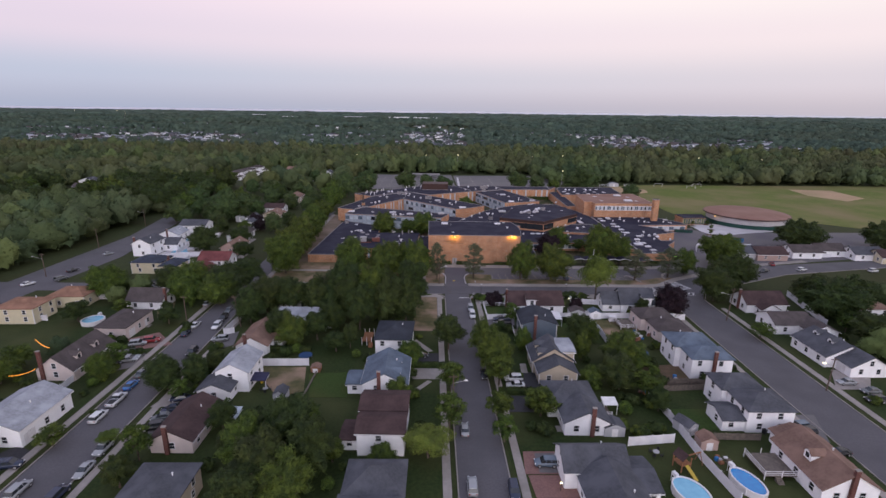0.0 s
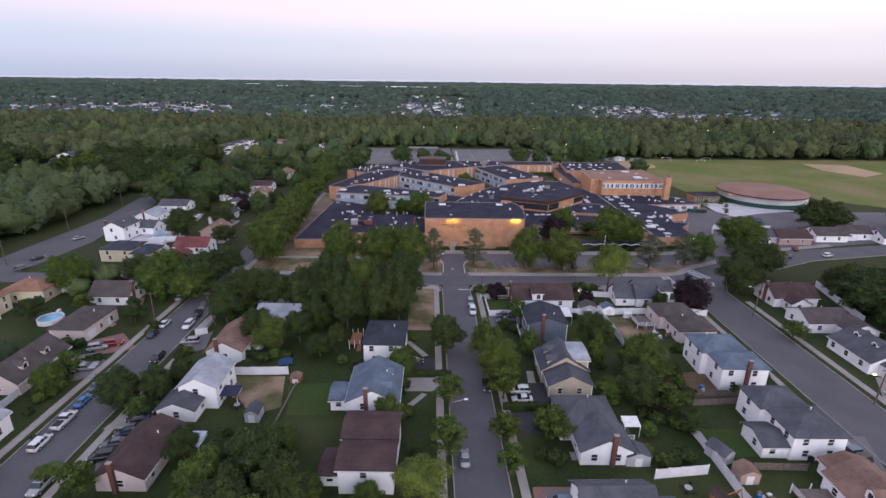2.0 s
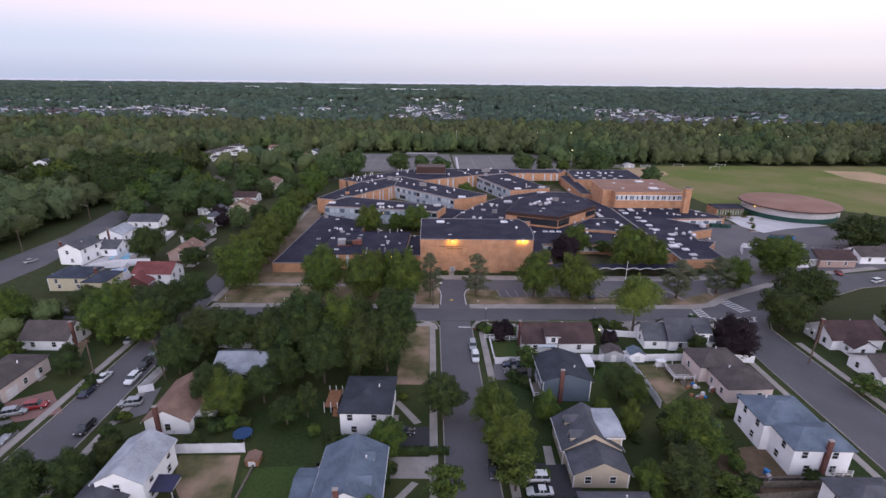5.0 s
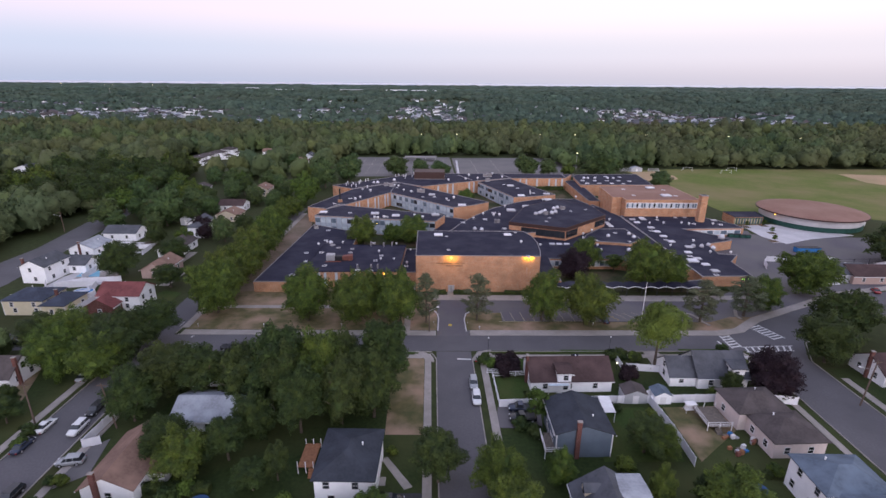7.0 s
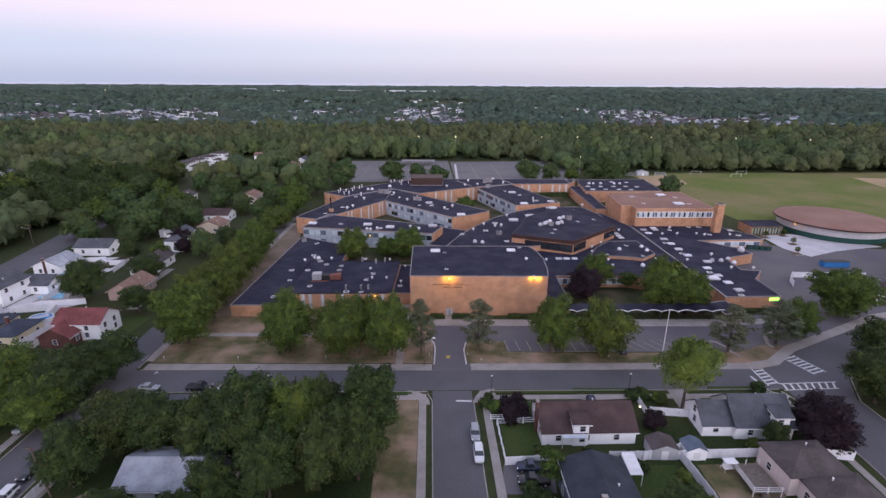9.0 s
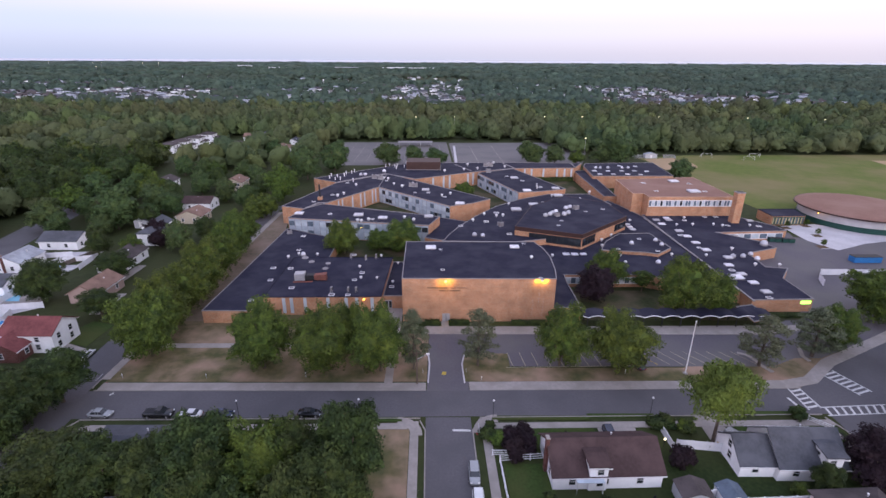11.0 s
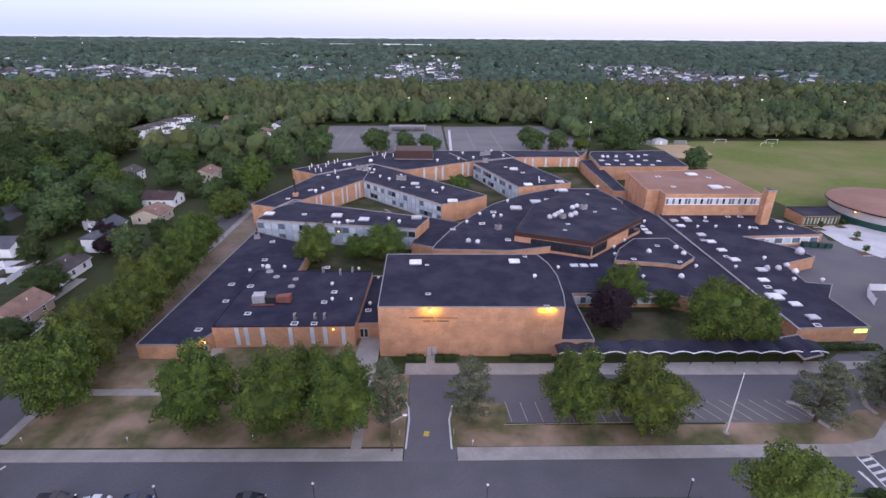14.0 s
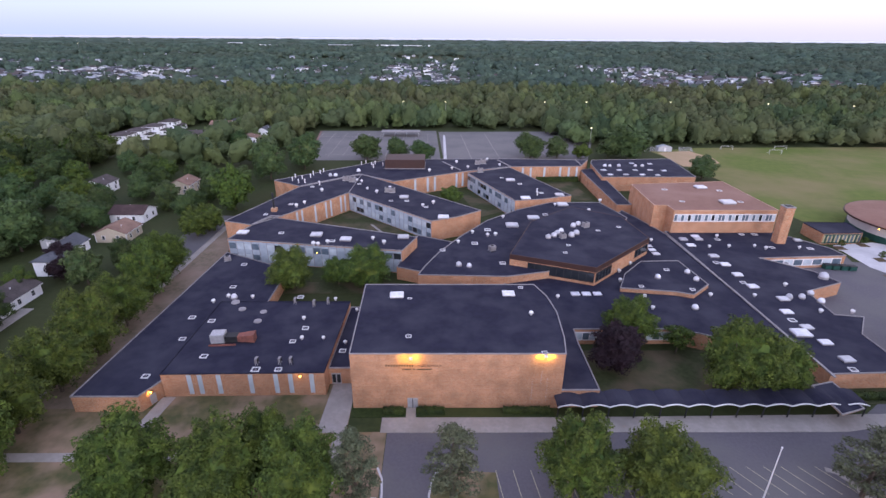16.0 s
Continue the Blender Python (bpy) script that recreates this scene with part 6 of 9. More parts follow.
# classroom wings
on_roof("sky", Z7, [-46.4, 264.9, -23.7, 263.2, -14.3, 259.7, 2.6, 261.6, 0.3, 301.3, 14.8, 279.1, 43.4, 325.4, 45.7, 300.5, 59.4, 304.9], 1.7)
on_roof("vent", Z7, [-22.8, 255.4, -21.5, 255.4, -19.1, 257.1, -6.3, 259.8, -2.7, 256.8, -36.7, 289.7, -34.8, 293.5, -31.9, 308.9, -14.7, 311.4, -10.5, 306.9, 7.6, 290.8, 11.3, 294.1, -6.0, 312.3, -20.6, 323.6, -18.4, 321.9], 1.1)
on_roof("hatch", Z7, [-34.8, 265.0, -18.1, 258.8, -39.5, 292.8, -45.0, 281.9, -37.0, 315.0, 1.6, 297.2, 8.8, 290.2, -19.0, 319.3, -4.2, 297.2, 46.6, 320.3, 53.0, 307.8, 40.3, 329.9], 0.9)
on_roof("unit", Z7, [-25.4, 324.3, -22.3, 322.7, -6.5, 308.5, -4.7, 307.8, 31.7, 353.9, 34.5, 355.1, 31.9, 339.2], 1.3)
on_roof("pipe", Z7, [-47.3, 324.0, -47.3, 328.4, -43.9, 320.6, -44.0, 326.7, -41.4, 320.7, -40.9, 328.5, -40.8, 333.1, -38.3, 335.1, -37.4, 338.0, -22.7, 351.7, -20.9, 354.0, -17.8, 350.7, -16.5, 352.9, -16.5, 346.5, -12.5, 349.7, -12.0, 358.7, -34.7, 317.5, 51.4, 308.5, 50.9, 304.8], 1.25)
on_roof("dome", Z7, [-30.9, 331.4, -33.1, 331.4, -22.2, 339.2], 1.1)
on_roof("vent", Z7, [21.9, 355.9, 26.7, 346.2, 19.4, 344.0, 37.0, 362.0, 41.8, 350.8, 9.2, 339.8, 72.4, 296.8], 1.2)
# science block
on_roof("dome", 6.25, [92.1, 353.5, 94.5, 353.5, 98.8, 353.6, 106.7, 353.8, 110.0, 353.8], 1.0)
on_roof("sky", 6.25, [89.2, 346.0, 96.5, 346.1, 103.9, 346.2, 110.8, 346.4, 116.9, 345.4, 89.7, 338.0, 96.8, 338.1, 104.2, 338.2, 110.7, 337.4, 107.1, 359.4, 115.6, 358.4], 1.05)
# commons and library
on_roof("vent", 5.8, [19.0, 260.4, 23.8, 268.2, 28.3, 265.9, 30.8, 266.4, 35.1, 282.4, 38.7, 262.8, 45.2, 270.8, 52.0, 276.0, 55.8, 296.0, 66.5, 289.8], 1.0)
on_roof("dome", 5.8, [18.6, 244.7, 21.3, 244.0], 0.9)
on_roof("sky", 5.8, [37.1, 274.8, 45.4, 281.9, 58.7, 296.6], 1.9)
on_roof("hatch", 5.8, [14.3, 254.9, 23.9, 260.0, 28.8, 271.2, 30.6, 246.2, 50.3, 286.0], 1.1)
on_roof("unit", 5.8, [28.6, 255.0], 1.1, 30)
on_roof("dome", 8.9, [45.0, 257.0, 46.9, 258.3, 48.3, 260.1, 49.9, 262.0, 54.6, 266.3, 56.5, 267.8, 52.1, 258.4, 54.0, 260.2], 1.05)
on_roof("unit", 8.9, [49.2, 257.0, 58.3, 265.9], 1.0, 25)
on_roof("hatch", 8.9, [49.6, 251.6, 47.4, 246.5, 61.3, 263.0, 68.6, 266.0], 0.7)
# low east roofs
on_roof("sky", 3.8, [77.6, 262.9, 77.4, 259.9, 77.4, 257.0, 47.1, 232.3, 49.8, 232.3, 52.6, 232.4], 0.95)
on_roof("vent", 3.8, [79.9, 267.0, 67.1, 249.9, 62.2, 244.8, 63.7, 230.7, 63.5, 225.2, 80.5, 231.6, 42.3, 230.6, 60.7, 239.4], 0.9)
on_roof("dome", 3.8, [73.7, 225.5], 1.0)
on_roof("dome", 4.8, [70.5, 239.6, 79.7, 242.6, 80.0, 238.3], 0.95)
on_roof("hatch", 4.8, [64.4, 234.8, 74.9, 244.4, 76.6, 233.1], 0.8)
on_roof("sky", 3.6, [91.0, 268.9, 96.0, 271.4, 95.9, 269.0, 91.1, 263.9, 94.0, 255.9, 94.2, 250.1, 94.1, 243.6, 94.2, 236.8, 94.7, 224.1, 97.9, 230.3, 94.8, 217.5, 94.7, 211.6, 94.7, 205.7, 127.2, 268.3], 1.15)
on_roof("sky", 3.6, [91.8, 215.0], 1.7)
on_roof("hatch", 3.6, [92.6, 251.6, 112.3, 273.5, 116.6, 273.5, 102.1, 269.0, 93.6, 202.6, 93.7, 220.6, 112.6, 251.3, 126.9, 261.9, 115.6, 262.7, 93.2, 239.3], 0.9)
on_roof("vent", 3.6, [103.0, 237.4, 102.7, 224.1, 110.0, 223.8, 102.8, 271.0, 96.1, 262.6, 102.2, 262.7, 110.4, 263.2, 112.8, 261.4, 123.4, 261.9, 91.6, 231.7], 0.9)
on_roof("dome", 3.6, [99.9, 231.1, 103.1, 231.1, 106.6, 232.9, 106.3, 228.9], 1.0)
on_roof("dome", 3.6, [116.4, 242.0], 1.6)
# gymnasium and auditorium
on_roof("sky", 11.35, [110.4, 300.6, 110.7, 282.5], 2.0)
on_roof("hatch", 11.35, [96.1, 298.2, 96.1, 284.2, 115.7, 297.1, 116.0, 283.8], 1.0)
on_roof("sky", 11.8, [4.2, 216.9, 28.0, 217.7], 1.35)
on_roof("vent", 11.8, [31.4, 209.3], 0.95)
on_roof("hatch", 11.8, [7.5, 201.7, 7.0, 215.9, 31.1, 220.8, 31.6, 196.6], 0.6)
# cafeteria block, west wing and link
on_roof("stand", 5.1, [-21.4, 202.4, -17.1, 202.6, -15.0, 202.6, -20.2, 225.4, -15.5, 224.1, -12.6, 225.4], 0.95)
on_roof("hatch", 5.1, [-32.5, 204.8, -36.4, 217.7, -16.7, 209.9, -15.3, 214.8, -21.1, 200.7, -16.9, 200.7, -19.8, 228.4], 0.85)
on_roof("vent", 5.1, [-16.5, 218.4, -15.0, 210.8, -10.6, 210.8, -31.0, 228.0, -39.4, 225.9, -36.8, 228.3, -11.2, 227.0], 0.75)
on_roof("disc", 5.1, [-31.6, 222.8, -26.4, 217.7, -26.4, 221.6], 0.9)
on_roof("dome", 5.1, [-35.4, 228.0], 0.9)
on_roof("disc", 5.1, [-34.3, 225.9], 1.2)
on_roof("hatch", 3.4, [-42.9, 221.9, -41.0, 213.3, -42.0, 200.9, -39.3, 236.7, -41.3, 250.1], 0.85)
on_roof("unit", 3.4, [-46.9, 252.8], 0.9, 20)
on_roof("vent", 3.7, [-6.3, 211.2, -5.9, 224.5], 0.7)
on_roof("hatch", 3.7, [-6.4, 208.6], 0.8)


def exhaust_plant():
    ob = thing("rooftop_exhaust_plant", -28.9, 209.9, 5.1, 4, "white box fan with dark and rusty ducts", "roof unit")
    part("fan_box", Mb().bev(-3.9, -1.2, -1.0, 1.2, 0.35, 2.3, 0.1), STEEL, ob, "pale grey fan box")
    part("filter_box", Mb().bev(-1.15, 1.3, -0.8, 0.9, 0.3, 1.7, 0.08), BLACK, ob, "black filter box")
    duct = Mb()
    duct.add([(1.3, -0.7, 0.3), (1.3, 0.7, 0.3), (1.3, 0.7, 1.6), (1.3, -0.7, 1.6), (4.6, -0.9, 0.15), (4.6, 1.0, 0.15), (4.6, 1.0, 1.9), (4.6, -0.9, 1.9)], [(0, 1, 2, 3), (7, 6, 5, 4), (0, 4, 5, 1), (1, 5, 6, 2), (2, 6, 7, 3), (3, 7, 4, 0)])
    part("duct", duct, RUST, ob, "rusty red flared duct")
    part("skid", Mb().box(-4.2, 1.0, -1.5, -1.2, 0, 0.3), RUST, ob)
    part("skid", Mb().box(-4.2, 1.0, 1.2, 1.5, 0, 0.3), RUST, ob)


exhaust_plant()


def flue_stack():
    ob = thing("flue_stack", -43.1, 285.4, Z7, 0, "slim dark flue on a brick base", "chimney")
    part("base", Mb().box(-0.9, 0.9, -0.9, 0.9, 0, 1.2), BRICK, ob)
    part("pipe", Mb().cyl(0, 0, 1.2, 6.5, 0.34, n=10), BLACK, ob, "dark steel flue pipe")


flue_stack()


def seam(coords, z, label="pale expansion seam across the dark roof"):
    p = flat(coords)
    for a, b in zip(p, p[1:]):
        d = Vector(b) - Vector(a)
        ob = solid("roof_seam", Mb().box(0, d.length, -0.22, 0.22, -0.05, 0.22, math.atan2(d.y, d.x), a), COPING, label, "roof seam", "roof seams")
        ob.location.z = z


seam([-41.7, 315.7, -21.2, 334.4, -5.3, 322.9], Z7 + 0.1)
seam([-46.0, 272.2, -42.6, 280.2, -38.7, 279.7], Z7 + 0.1)
seam([15.2, 358.1, 23.2, 342.0], Z7 + 0.1)
seam([25.6, 340.1, 47.1, 348.7, 42.0, 362.1], Z7 + 0.1)
seam([80.7, 364.1, 80.4, 352.6], Z7 + 0.1)
seam([87.0, 271.1, 87.8, 231.4, 87.9, 199.8], 3.95, "raised brick-edged seam between two roofs")


# ---- vehicles ----
PAINTS = {
    "white": (0.62, 0.62, 0.64), "silver": (0.30, 0.31, 0.33), "black": (0.018, 0.018, 0.021), "navy": (0.022, 0.03, 0.06), "blue": (0.04, 0.14, 0.36), "red": (0.24, 0.02, 0.025), "grey": (0.11, 0.12, 0.13), "steel": (0.12, 0.16, 0.21),
}
CAR_MAT = {k: mat("car_paint_" + k, v, [c * 0.92 for c in v], 0.8, rough=0.25, spec=0.6) for k, v in PAINTS.items()}
# stations: x from nose, half-width, underside, waist
SHAPES = {
    "sedan": ((0.0, 0.62, 0.30, 0.56), (0.25, 0.82, 0.20, 0.68), (1.1, 0.90, 0.18, 0.84), (1.5, 0.91, 0.18, 0.90), (3.3, 0.91, 0.18, 0.93), (3.9, 0.89, 0.2, 0.96), (4.5, 0.84, 0.24, 0.93), (4.7, 0.70, 0.34, 0.70)),
    "suv": ((0.0, 0.70, 0.36, 0.74), (0.25, 0.88, 0.26, 0.90), (1.1, 0.95, 0.24, 1.05), (1.4, 0.96, 0.24, 1.08), (3.6, 0.96, 0.24, 1.10), (4.4, 0.94, 0.26, 1.10), (4.7, 0.88, 0.36, 0.98)),
    "pickup": ((0.0, 0.78, 0.40, 0.86), (0.25, 0.95, 0.32, 1.02), (1.4, 1.0, 0.30, 1.15), (3.3, 1.0, 0.30, 1.16), (3.32, 1.0, 0.30, 1.16), (5.6, 0.99, 0.34, 1.16), (5.75, 0.95, 0.42, 1.12)),
}
# cabin: base and roof ends along x, roof height, roof half-width
CABINS = {"sedan": (1.25, 2.05, 3.3, 4.15, 1.43, 0.62), "suv": (1.15, 1.85, 4.2, 4.6, 1.72, 0.70), "pickup": (1.35, 2.05, 3.1, 3.35, 1.86, 0.74)}


def loft(rings):
    mb, n = Mb(), len(rings[0])
    vs = [p for r in rings for p in r]
    fs = [tuple(range(n))] + [tuple(range(len(vs) - 1, len(vs) - n - 1, -1))]
    for k in range(len(rings) - 1):
        fs += [(k * n + (i + 1) % n, k * n + i, (k + 1) * n + i, (k + 1) * n + (i + 1) % n) for i in range(n)]
    return mb.add(vs, fs)


def make_car(shape, colour):
    word = {"sedan": "saloon car", "suv": "sport utility car", "pickup": "pickup truck"}[shape]
    ob = thing("car" if shape != "pickup" else "pickup_truck", 0, -980, 0, 0, f"{colour} {word} parked on asphalt", "car" if shape != "pickup" else "truck", "parked vehicles")
    st = SHAPES[shape]
    half = st[-1][0] / 2
    rings = []
    for x, w, z0, z1 in st:
        m = (z0 + z1) / 2
        rings.append([(x - half, -w * 0.93, z0), (x - half, -w, m), (x - half, -w * 0.97, z1 - 0.08), (x - half, -w * 0.86, z1), (x - half, w * 0.86, z1), (x - half, w * 0.97, z1 - 0.08), (x - half, w, m), (x - half, w * 0.93, z0)])
    part("body", loft(rings), CAR_MAT[colour], ob, "", True)
    b0, r0, r1, b1, zr, wr = CABINS[shape]
    zb = st[3][3] - 0.04
    wb = st[3][1] * 0.9
    gl = Mb()
    base = [(b0, wb), (b1, wb)]
    q = [(b0 - half, -wb, zb), (b1 - half, -wb, zb), (b1 - half, wb, zb), (b0 - half, wb, zb), (r0 - half, -wr, zr - 0.05), (r1 - half, -wr, zr - 0.05), (r1 - half, wr, zr - 0.05), (r0 - half, wr, zr - 0.05)]
    gl.add(q, [(0, 1, 5, 4), (1, 2, 6, 5), (2, 3, 7, 6), (3, 0, 4, 7), (4, 5, 6, 7)])
    part("glasshouse", gl, GLASS, ob, "dark tinted windows")
    rf = Mb().bev(r0 - half - 0.05, r1 - half + 0.05, -wr - 0.03, wr + 0.03, zr - 0.06, zr + 0.03, 0.06)
    part("roof", rf, CAR_MAT[colour], ob)
    for u in (0.38, 0.72):
        x = r0 + (r1 - r0) * (0.1 if u < 0.5 else 0.55) - half
        for s in (-1, 1):
            pl = Mb().add([(x, s * (wb + 0.012), zb), (x + 0.1, s * (wb + 0.012), zb), (x + 0.1, s * (wr + 0.014), zr - 0.04), (x, s * (wr + 0.014), zr - 0.04)], [(0, 1, 2, 3)])
            part("pillar", pl, CAR_MAT[colour], ob)
    if shape == "pickup":
        part("load_bed", Mb().box(3.55 - half, 5.55 - half, -0.8, 0.8, 1.1, 1.17), BLACK, ob, "dark load bed")
    wheel_x = (0.9 - half, st[-1][0] - 0.95 - half)
    r = 0.32 if shape == "sedan" else 0.38
    for x in wheel_x:
        for s in (-1, 1):
            w = st[3][1]
            ty = part("wheel", Mb().cyl(0, 0, -0.11, 0.11, r, n=14), TYRE, ob, "black tyre")
            ty.location, ty.rotation_euler = (x, s * (w - 0.08), r), (radians(90), 0, 0)
            part("rim", Mb().cyl(0, 0, -0.125, 0.125, r * 0.62, n=10), STEEL, ty, "grey alloy rim")
    for s in (-1, 1):
        y = s * st[1][1] * 0.72
        part("headlight", Mb().box(0.02 - half, 0.2 - half, y - 0.16, y + 0.16, st[1][3] - 0.2, st[1][3] - 0.04), HEADL, ob)
        part("tail_light", Mb().box(st[-1][0] - half - 0.08, st[-1][0] - half + 0.03, y - 0.14, y + 0.14, st[-1][3] - 0.2, st[-1][3] - 0.03), TAILL, ob)
    return ob


CAR_PROTO = {}


def car(x, y, heading, shape="sedan", colour="silver", z=0.06):
    """heading: degrees to which the nose points, 0 along x."""
    key = (shape, colour)
    if key not in CAR_PROTO:
        CAR_PROTO[key] = make_car(*key)
    return copy_thing(CAR_PROTO[key], pose(x, y, z, 0, 0, heading + 180) @ Matrix.Diagonal((0.91, 0.93, 0.93, 1)))


N, S, E_, W_ = 90, 270, 0, 180
# west street
car(-66.2, 68.2, N, "suv", "silver")
car(-59.1, 67.3, N, "suv", "navy")
car(-58.8, 73.0, S, "sedan", "silver")
car(-59.2, 78.6, S, "suv", "silver")
car(-66.5, 88.1, N, "suv", "white")
car(-66.6, 94.1, N, "pickup", "white")
car(-67.2, 100.1, N, "sedan", "blue")
car(-67.8, 105.3, N, "sedan", "grey")
car(-61.2, 116.0, S, "suv", "black")
car(-68.3, 127.1, N, "sedan", "navy")
car(-68.3, 132.4, N, "sedan", "white")
car(-61.8, 131.8, S, "suv", "white")
car(-62.2, 137.3, S, "suv", "black")
car(-63.2, 143.6, S, "sedan", "grey")
car(-72.2, 148.6, N, "sedan", "silver")
car(-77.7, 120.3, 20, "suv", "silver", 0.1)
car(-75.2, 122.3, 15, "suv", "red", 0.1)
car(-75.1, 113.0, 15, "sedan", "silver", 0.1)
car(-74.9, 111.7, 15, "sedan", "silver", 0.1)
car(-77.9, 110.2, 10, "sedan", "black", 0.1)
car(-72.6, 74.0, 10, "suv", "navy", 0.1)
car(-53.7, 85.0, 195, "suv", "black", 0.1)
car(-53.7, 88.3, 195, "sedan", "grey", 0.1)
car(-53.2, 91.1, 200, "sedan", "navy", 0.1)
car(-57.2, 123.4, 190, "suv", "silver", 0.1)
car(-53.4, 95.0, 190, "sedan", "navy", 0.1)
# side street
car(8.4, 69.9, N, "suv", "silver")
car(15.3, 69.0, S, "suv", "navy")
car(7.8, 85.2, N, "sedan", "silver")
car(13.3, 106.3, S, "sedan", "black")
car(12.3, 146.8, S, "suv", "silver")
car(12.6, 141.5, S, "suv", "white")
car(-2.4, 115.6, 0, "sedan", "black", 0.1)
car(20.1, 104.5, 180, "suv", "white", 0.1)
car(20.2, 101.7, 180, "sedan", "white", 0.1)
car(22.0, 75.8, 180, "suv", "steel", 0.1)
car(21.3, 138.3, 180, "pickup", "navy", 0.1)
car(21.1, 135.3, 180, "pickup", "black", 0.1)
# school street
car(-55.9, 161.0, 0, "sedan", "silver")
car(-45.1, 161.0, 0, "pickup", "black")
car(-39.3, 160.8, 180, "sedan", "white")
car(-33.5, 161.0, 0, "sedan", "navy")
car(-17.4, 161.2, 0, "sedan", "black")
car(-71.3, 180.2, N, "sedan", "white")
car(-71.1, 175.0, N, "sedan", "black")
car(50.0, 177.0, N, "sedan", "navy")
car(36.6, 155.3, S, "suv", "navy", 0.1)
car(57.5, 155.5, 215, "sedan", "silver", 0.1)
# junction street and beyond
car(75.3, 87.0, 190, "suv", "steel", 0.1)
car(75.5, 85.2, 190, "suv", "black", 0.1)
car(77.6, 79.3, 190, "sedan", "black", 0.1)
car(98.9, 104.4, 180, "sedan", "silver", 0.1)
car(101.5, 100.6, 180, "sedan", "grey", 0.1)
car(99.4, 97.0, 180, "suv", "black", 0.1)
car(132.7, 188.6, 200, "sedan", "black")
car(141.8, 197.9, 70, "sedan", "red", 0.1)
car(149.1, 190.6, 20, "suv", "white")
car(178.0, 190.2, 15, "suv", "white")
car(120.5, 178.7, 20, "sedan", "silver")
# avenue and houses beyond
car(-143.0, 164.8, 65, "sedan", "white")
car(-138.1, 180.1, 65, "sedan", "black")
car(-135.6, 170.4, 65, "suv", "grey")
car(-139.6, 202.8, 65, "sedan", "silver")
car(-98.5, 165.2, 0, "sedan", "black")
car(-104.2, 163.2, 0, "sedan", "black")
car(-98.0, 162.8, 0, "sedan", "black")
car(-107.5, 157.6, 0, "suv", "silver")
car(-82.6, 302.6, N, "sedan", "navy")
car(-75.3, 306.6, N, "sedan", "silver")


# ---- markings ----
def stripe(a, b, w, z, material=PAINT, label="white painted line on asphalt"):
    a, b = Vector(a), Vector(b)
    d = b - a
    ob = solid("road_marking", Mb().box(0, d.length, -w / 2, w / 2, -0.02, 0.005, math.atan2(d.y, d.x), a), material, label, "road marking", "painted lines", "structure")
    ob.location.z = z
    return ob


BAY = "thin pale parking bay line"
for k in range(8):
    stripe((22.0 + 2.75 * k, 182.0), (22.6 + 2.75 * k, 177.0), 0.11, 0.055, BAYP, BAY)
for k in range(9):
    stripe((51.0 + 2.75 * k, 182.6), (54.2 + 2.75 * k, 177.4), 0.11, 0.055, BAYP if k else YPAINT, BAY)
for k in range(3):
    stripe((43.0 + 2.75 * k, 182.4), (45.0 + 2.75 * k, 177.2), 0.11, 0.055, BAYP, BAY)
stripe((9.1, 157.2), (12.3, 157.1), 0.5, 0.06, PAINT, "worn white stop line")
stripe((75.3, 166.3), (75.8, 162.6), 0.5, 0.056, PAINT, "white stop line at the junction")
stripe((-58.0, 166.9), (-57.6, 167.6), 0.35, 0.056, PAINT, "short worn white line")
stripe((7.6, 173.7), (7.8, 174.8), 0.9, 0.05, YPAINT, "faded yellow arrow mark")
stripe((18.6, 176.3), (49.6, 177.0), 0.11, 0.055, BAYP, BAY)


def crosswalk(a0, a1, b0, b1, rungs):
    """Two rails from a0 to a1 and b0 to b1, with rungs between."""
    stripe(a0, a1, 0.25, 0.057, PAINT, "white crosswalk line")
    stripe(b0, b1, 0.25, 0.057, PAINT, "white crosswalk line")
    for k in range(rungs):
        u = (k + 0.5) / rungs
        stripe(Vector(a0).lerp(Vector(a1), u), Vector(b0).lerp(Vector(b1), u), 0.45, 0.053, PAINT, "white crosswalk bar")


crosswalk((77.3, 171.3), (77.1, 162.7), (79.5, 171.8), (79.8, 163.4), 7)
crosswalk((87.6, 174.2), (90.3, 167.0), (90.9, 175.3), (93.6, 168.1), 7)
crosswalk((79.8, 163.4), (92.9, 164.2), (79.5, 161.1), (91.7, 161.8), 8)
# tennis and court lines far behind
for k in range(10):
    stripe((-66 + 8 * k, 472), (-64.6 + 8 * k, 400), 0.22, 0.075, CONC, "pale court line")
for k in range(4):
    stripe((-66, 404 + 18 * k), (8, 405 + 18 * k), 0.22, 0.078, CONC, "pale court line")
stripe((-69.5, 478.5), (-58.0, 391.0), 1.2, 0.079, PAVER, "red painted court edge")
stripe((17.3, 464.7), (17.1, 391.4), 1.6, 0.075, CONC_PALE, "pale concrete strip between lots")
for u0, u1 in (((28.8, 469.2), (31.8, 394.4)), ((45.5, 471.9), (47.6, 394.7)), ((74.2, 470.6), (74.8, 405.2))):
    stripe(u0, u1, 0.3, 0.07, CONC, "pale lot line")


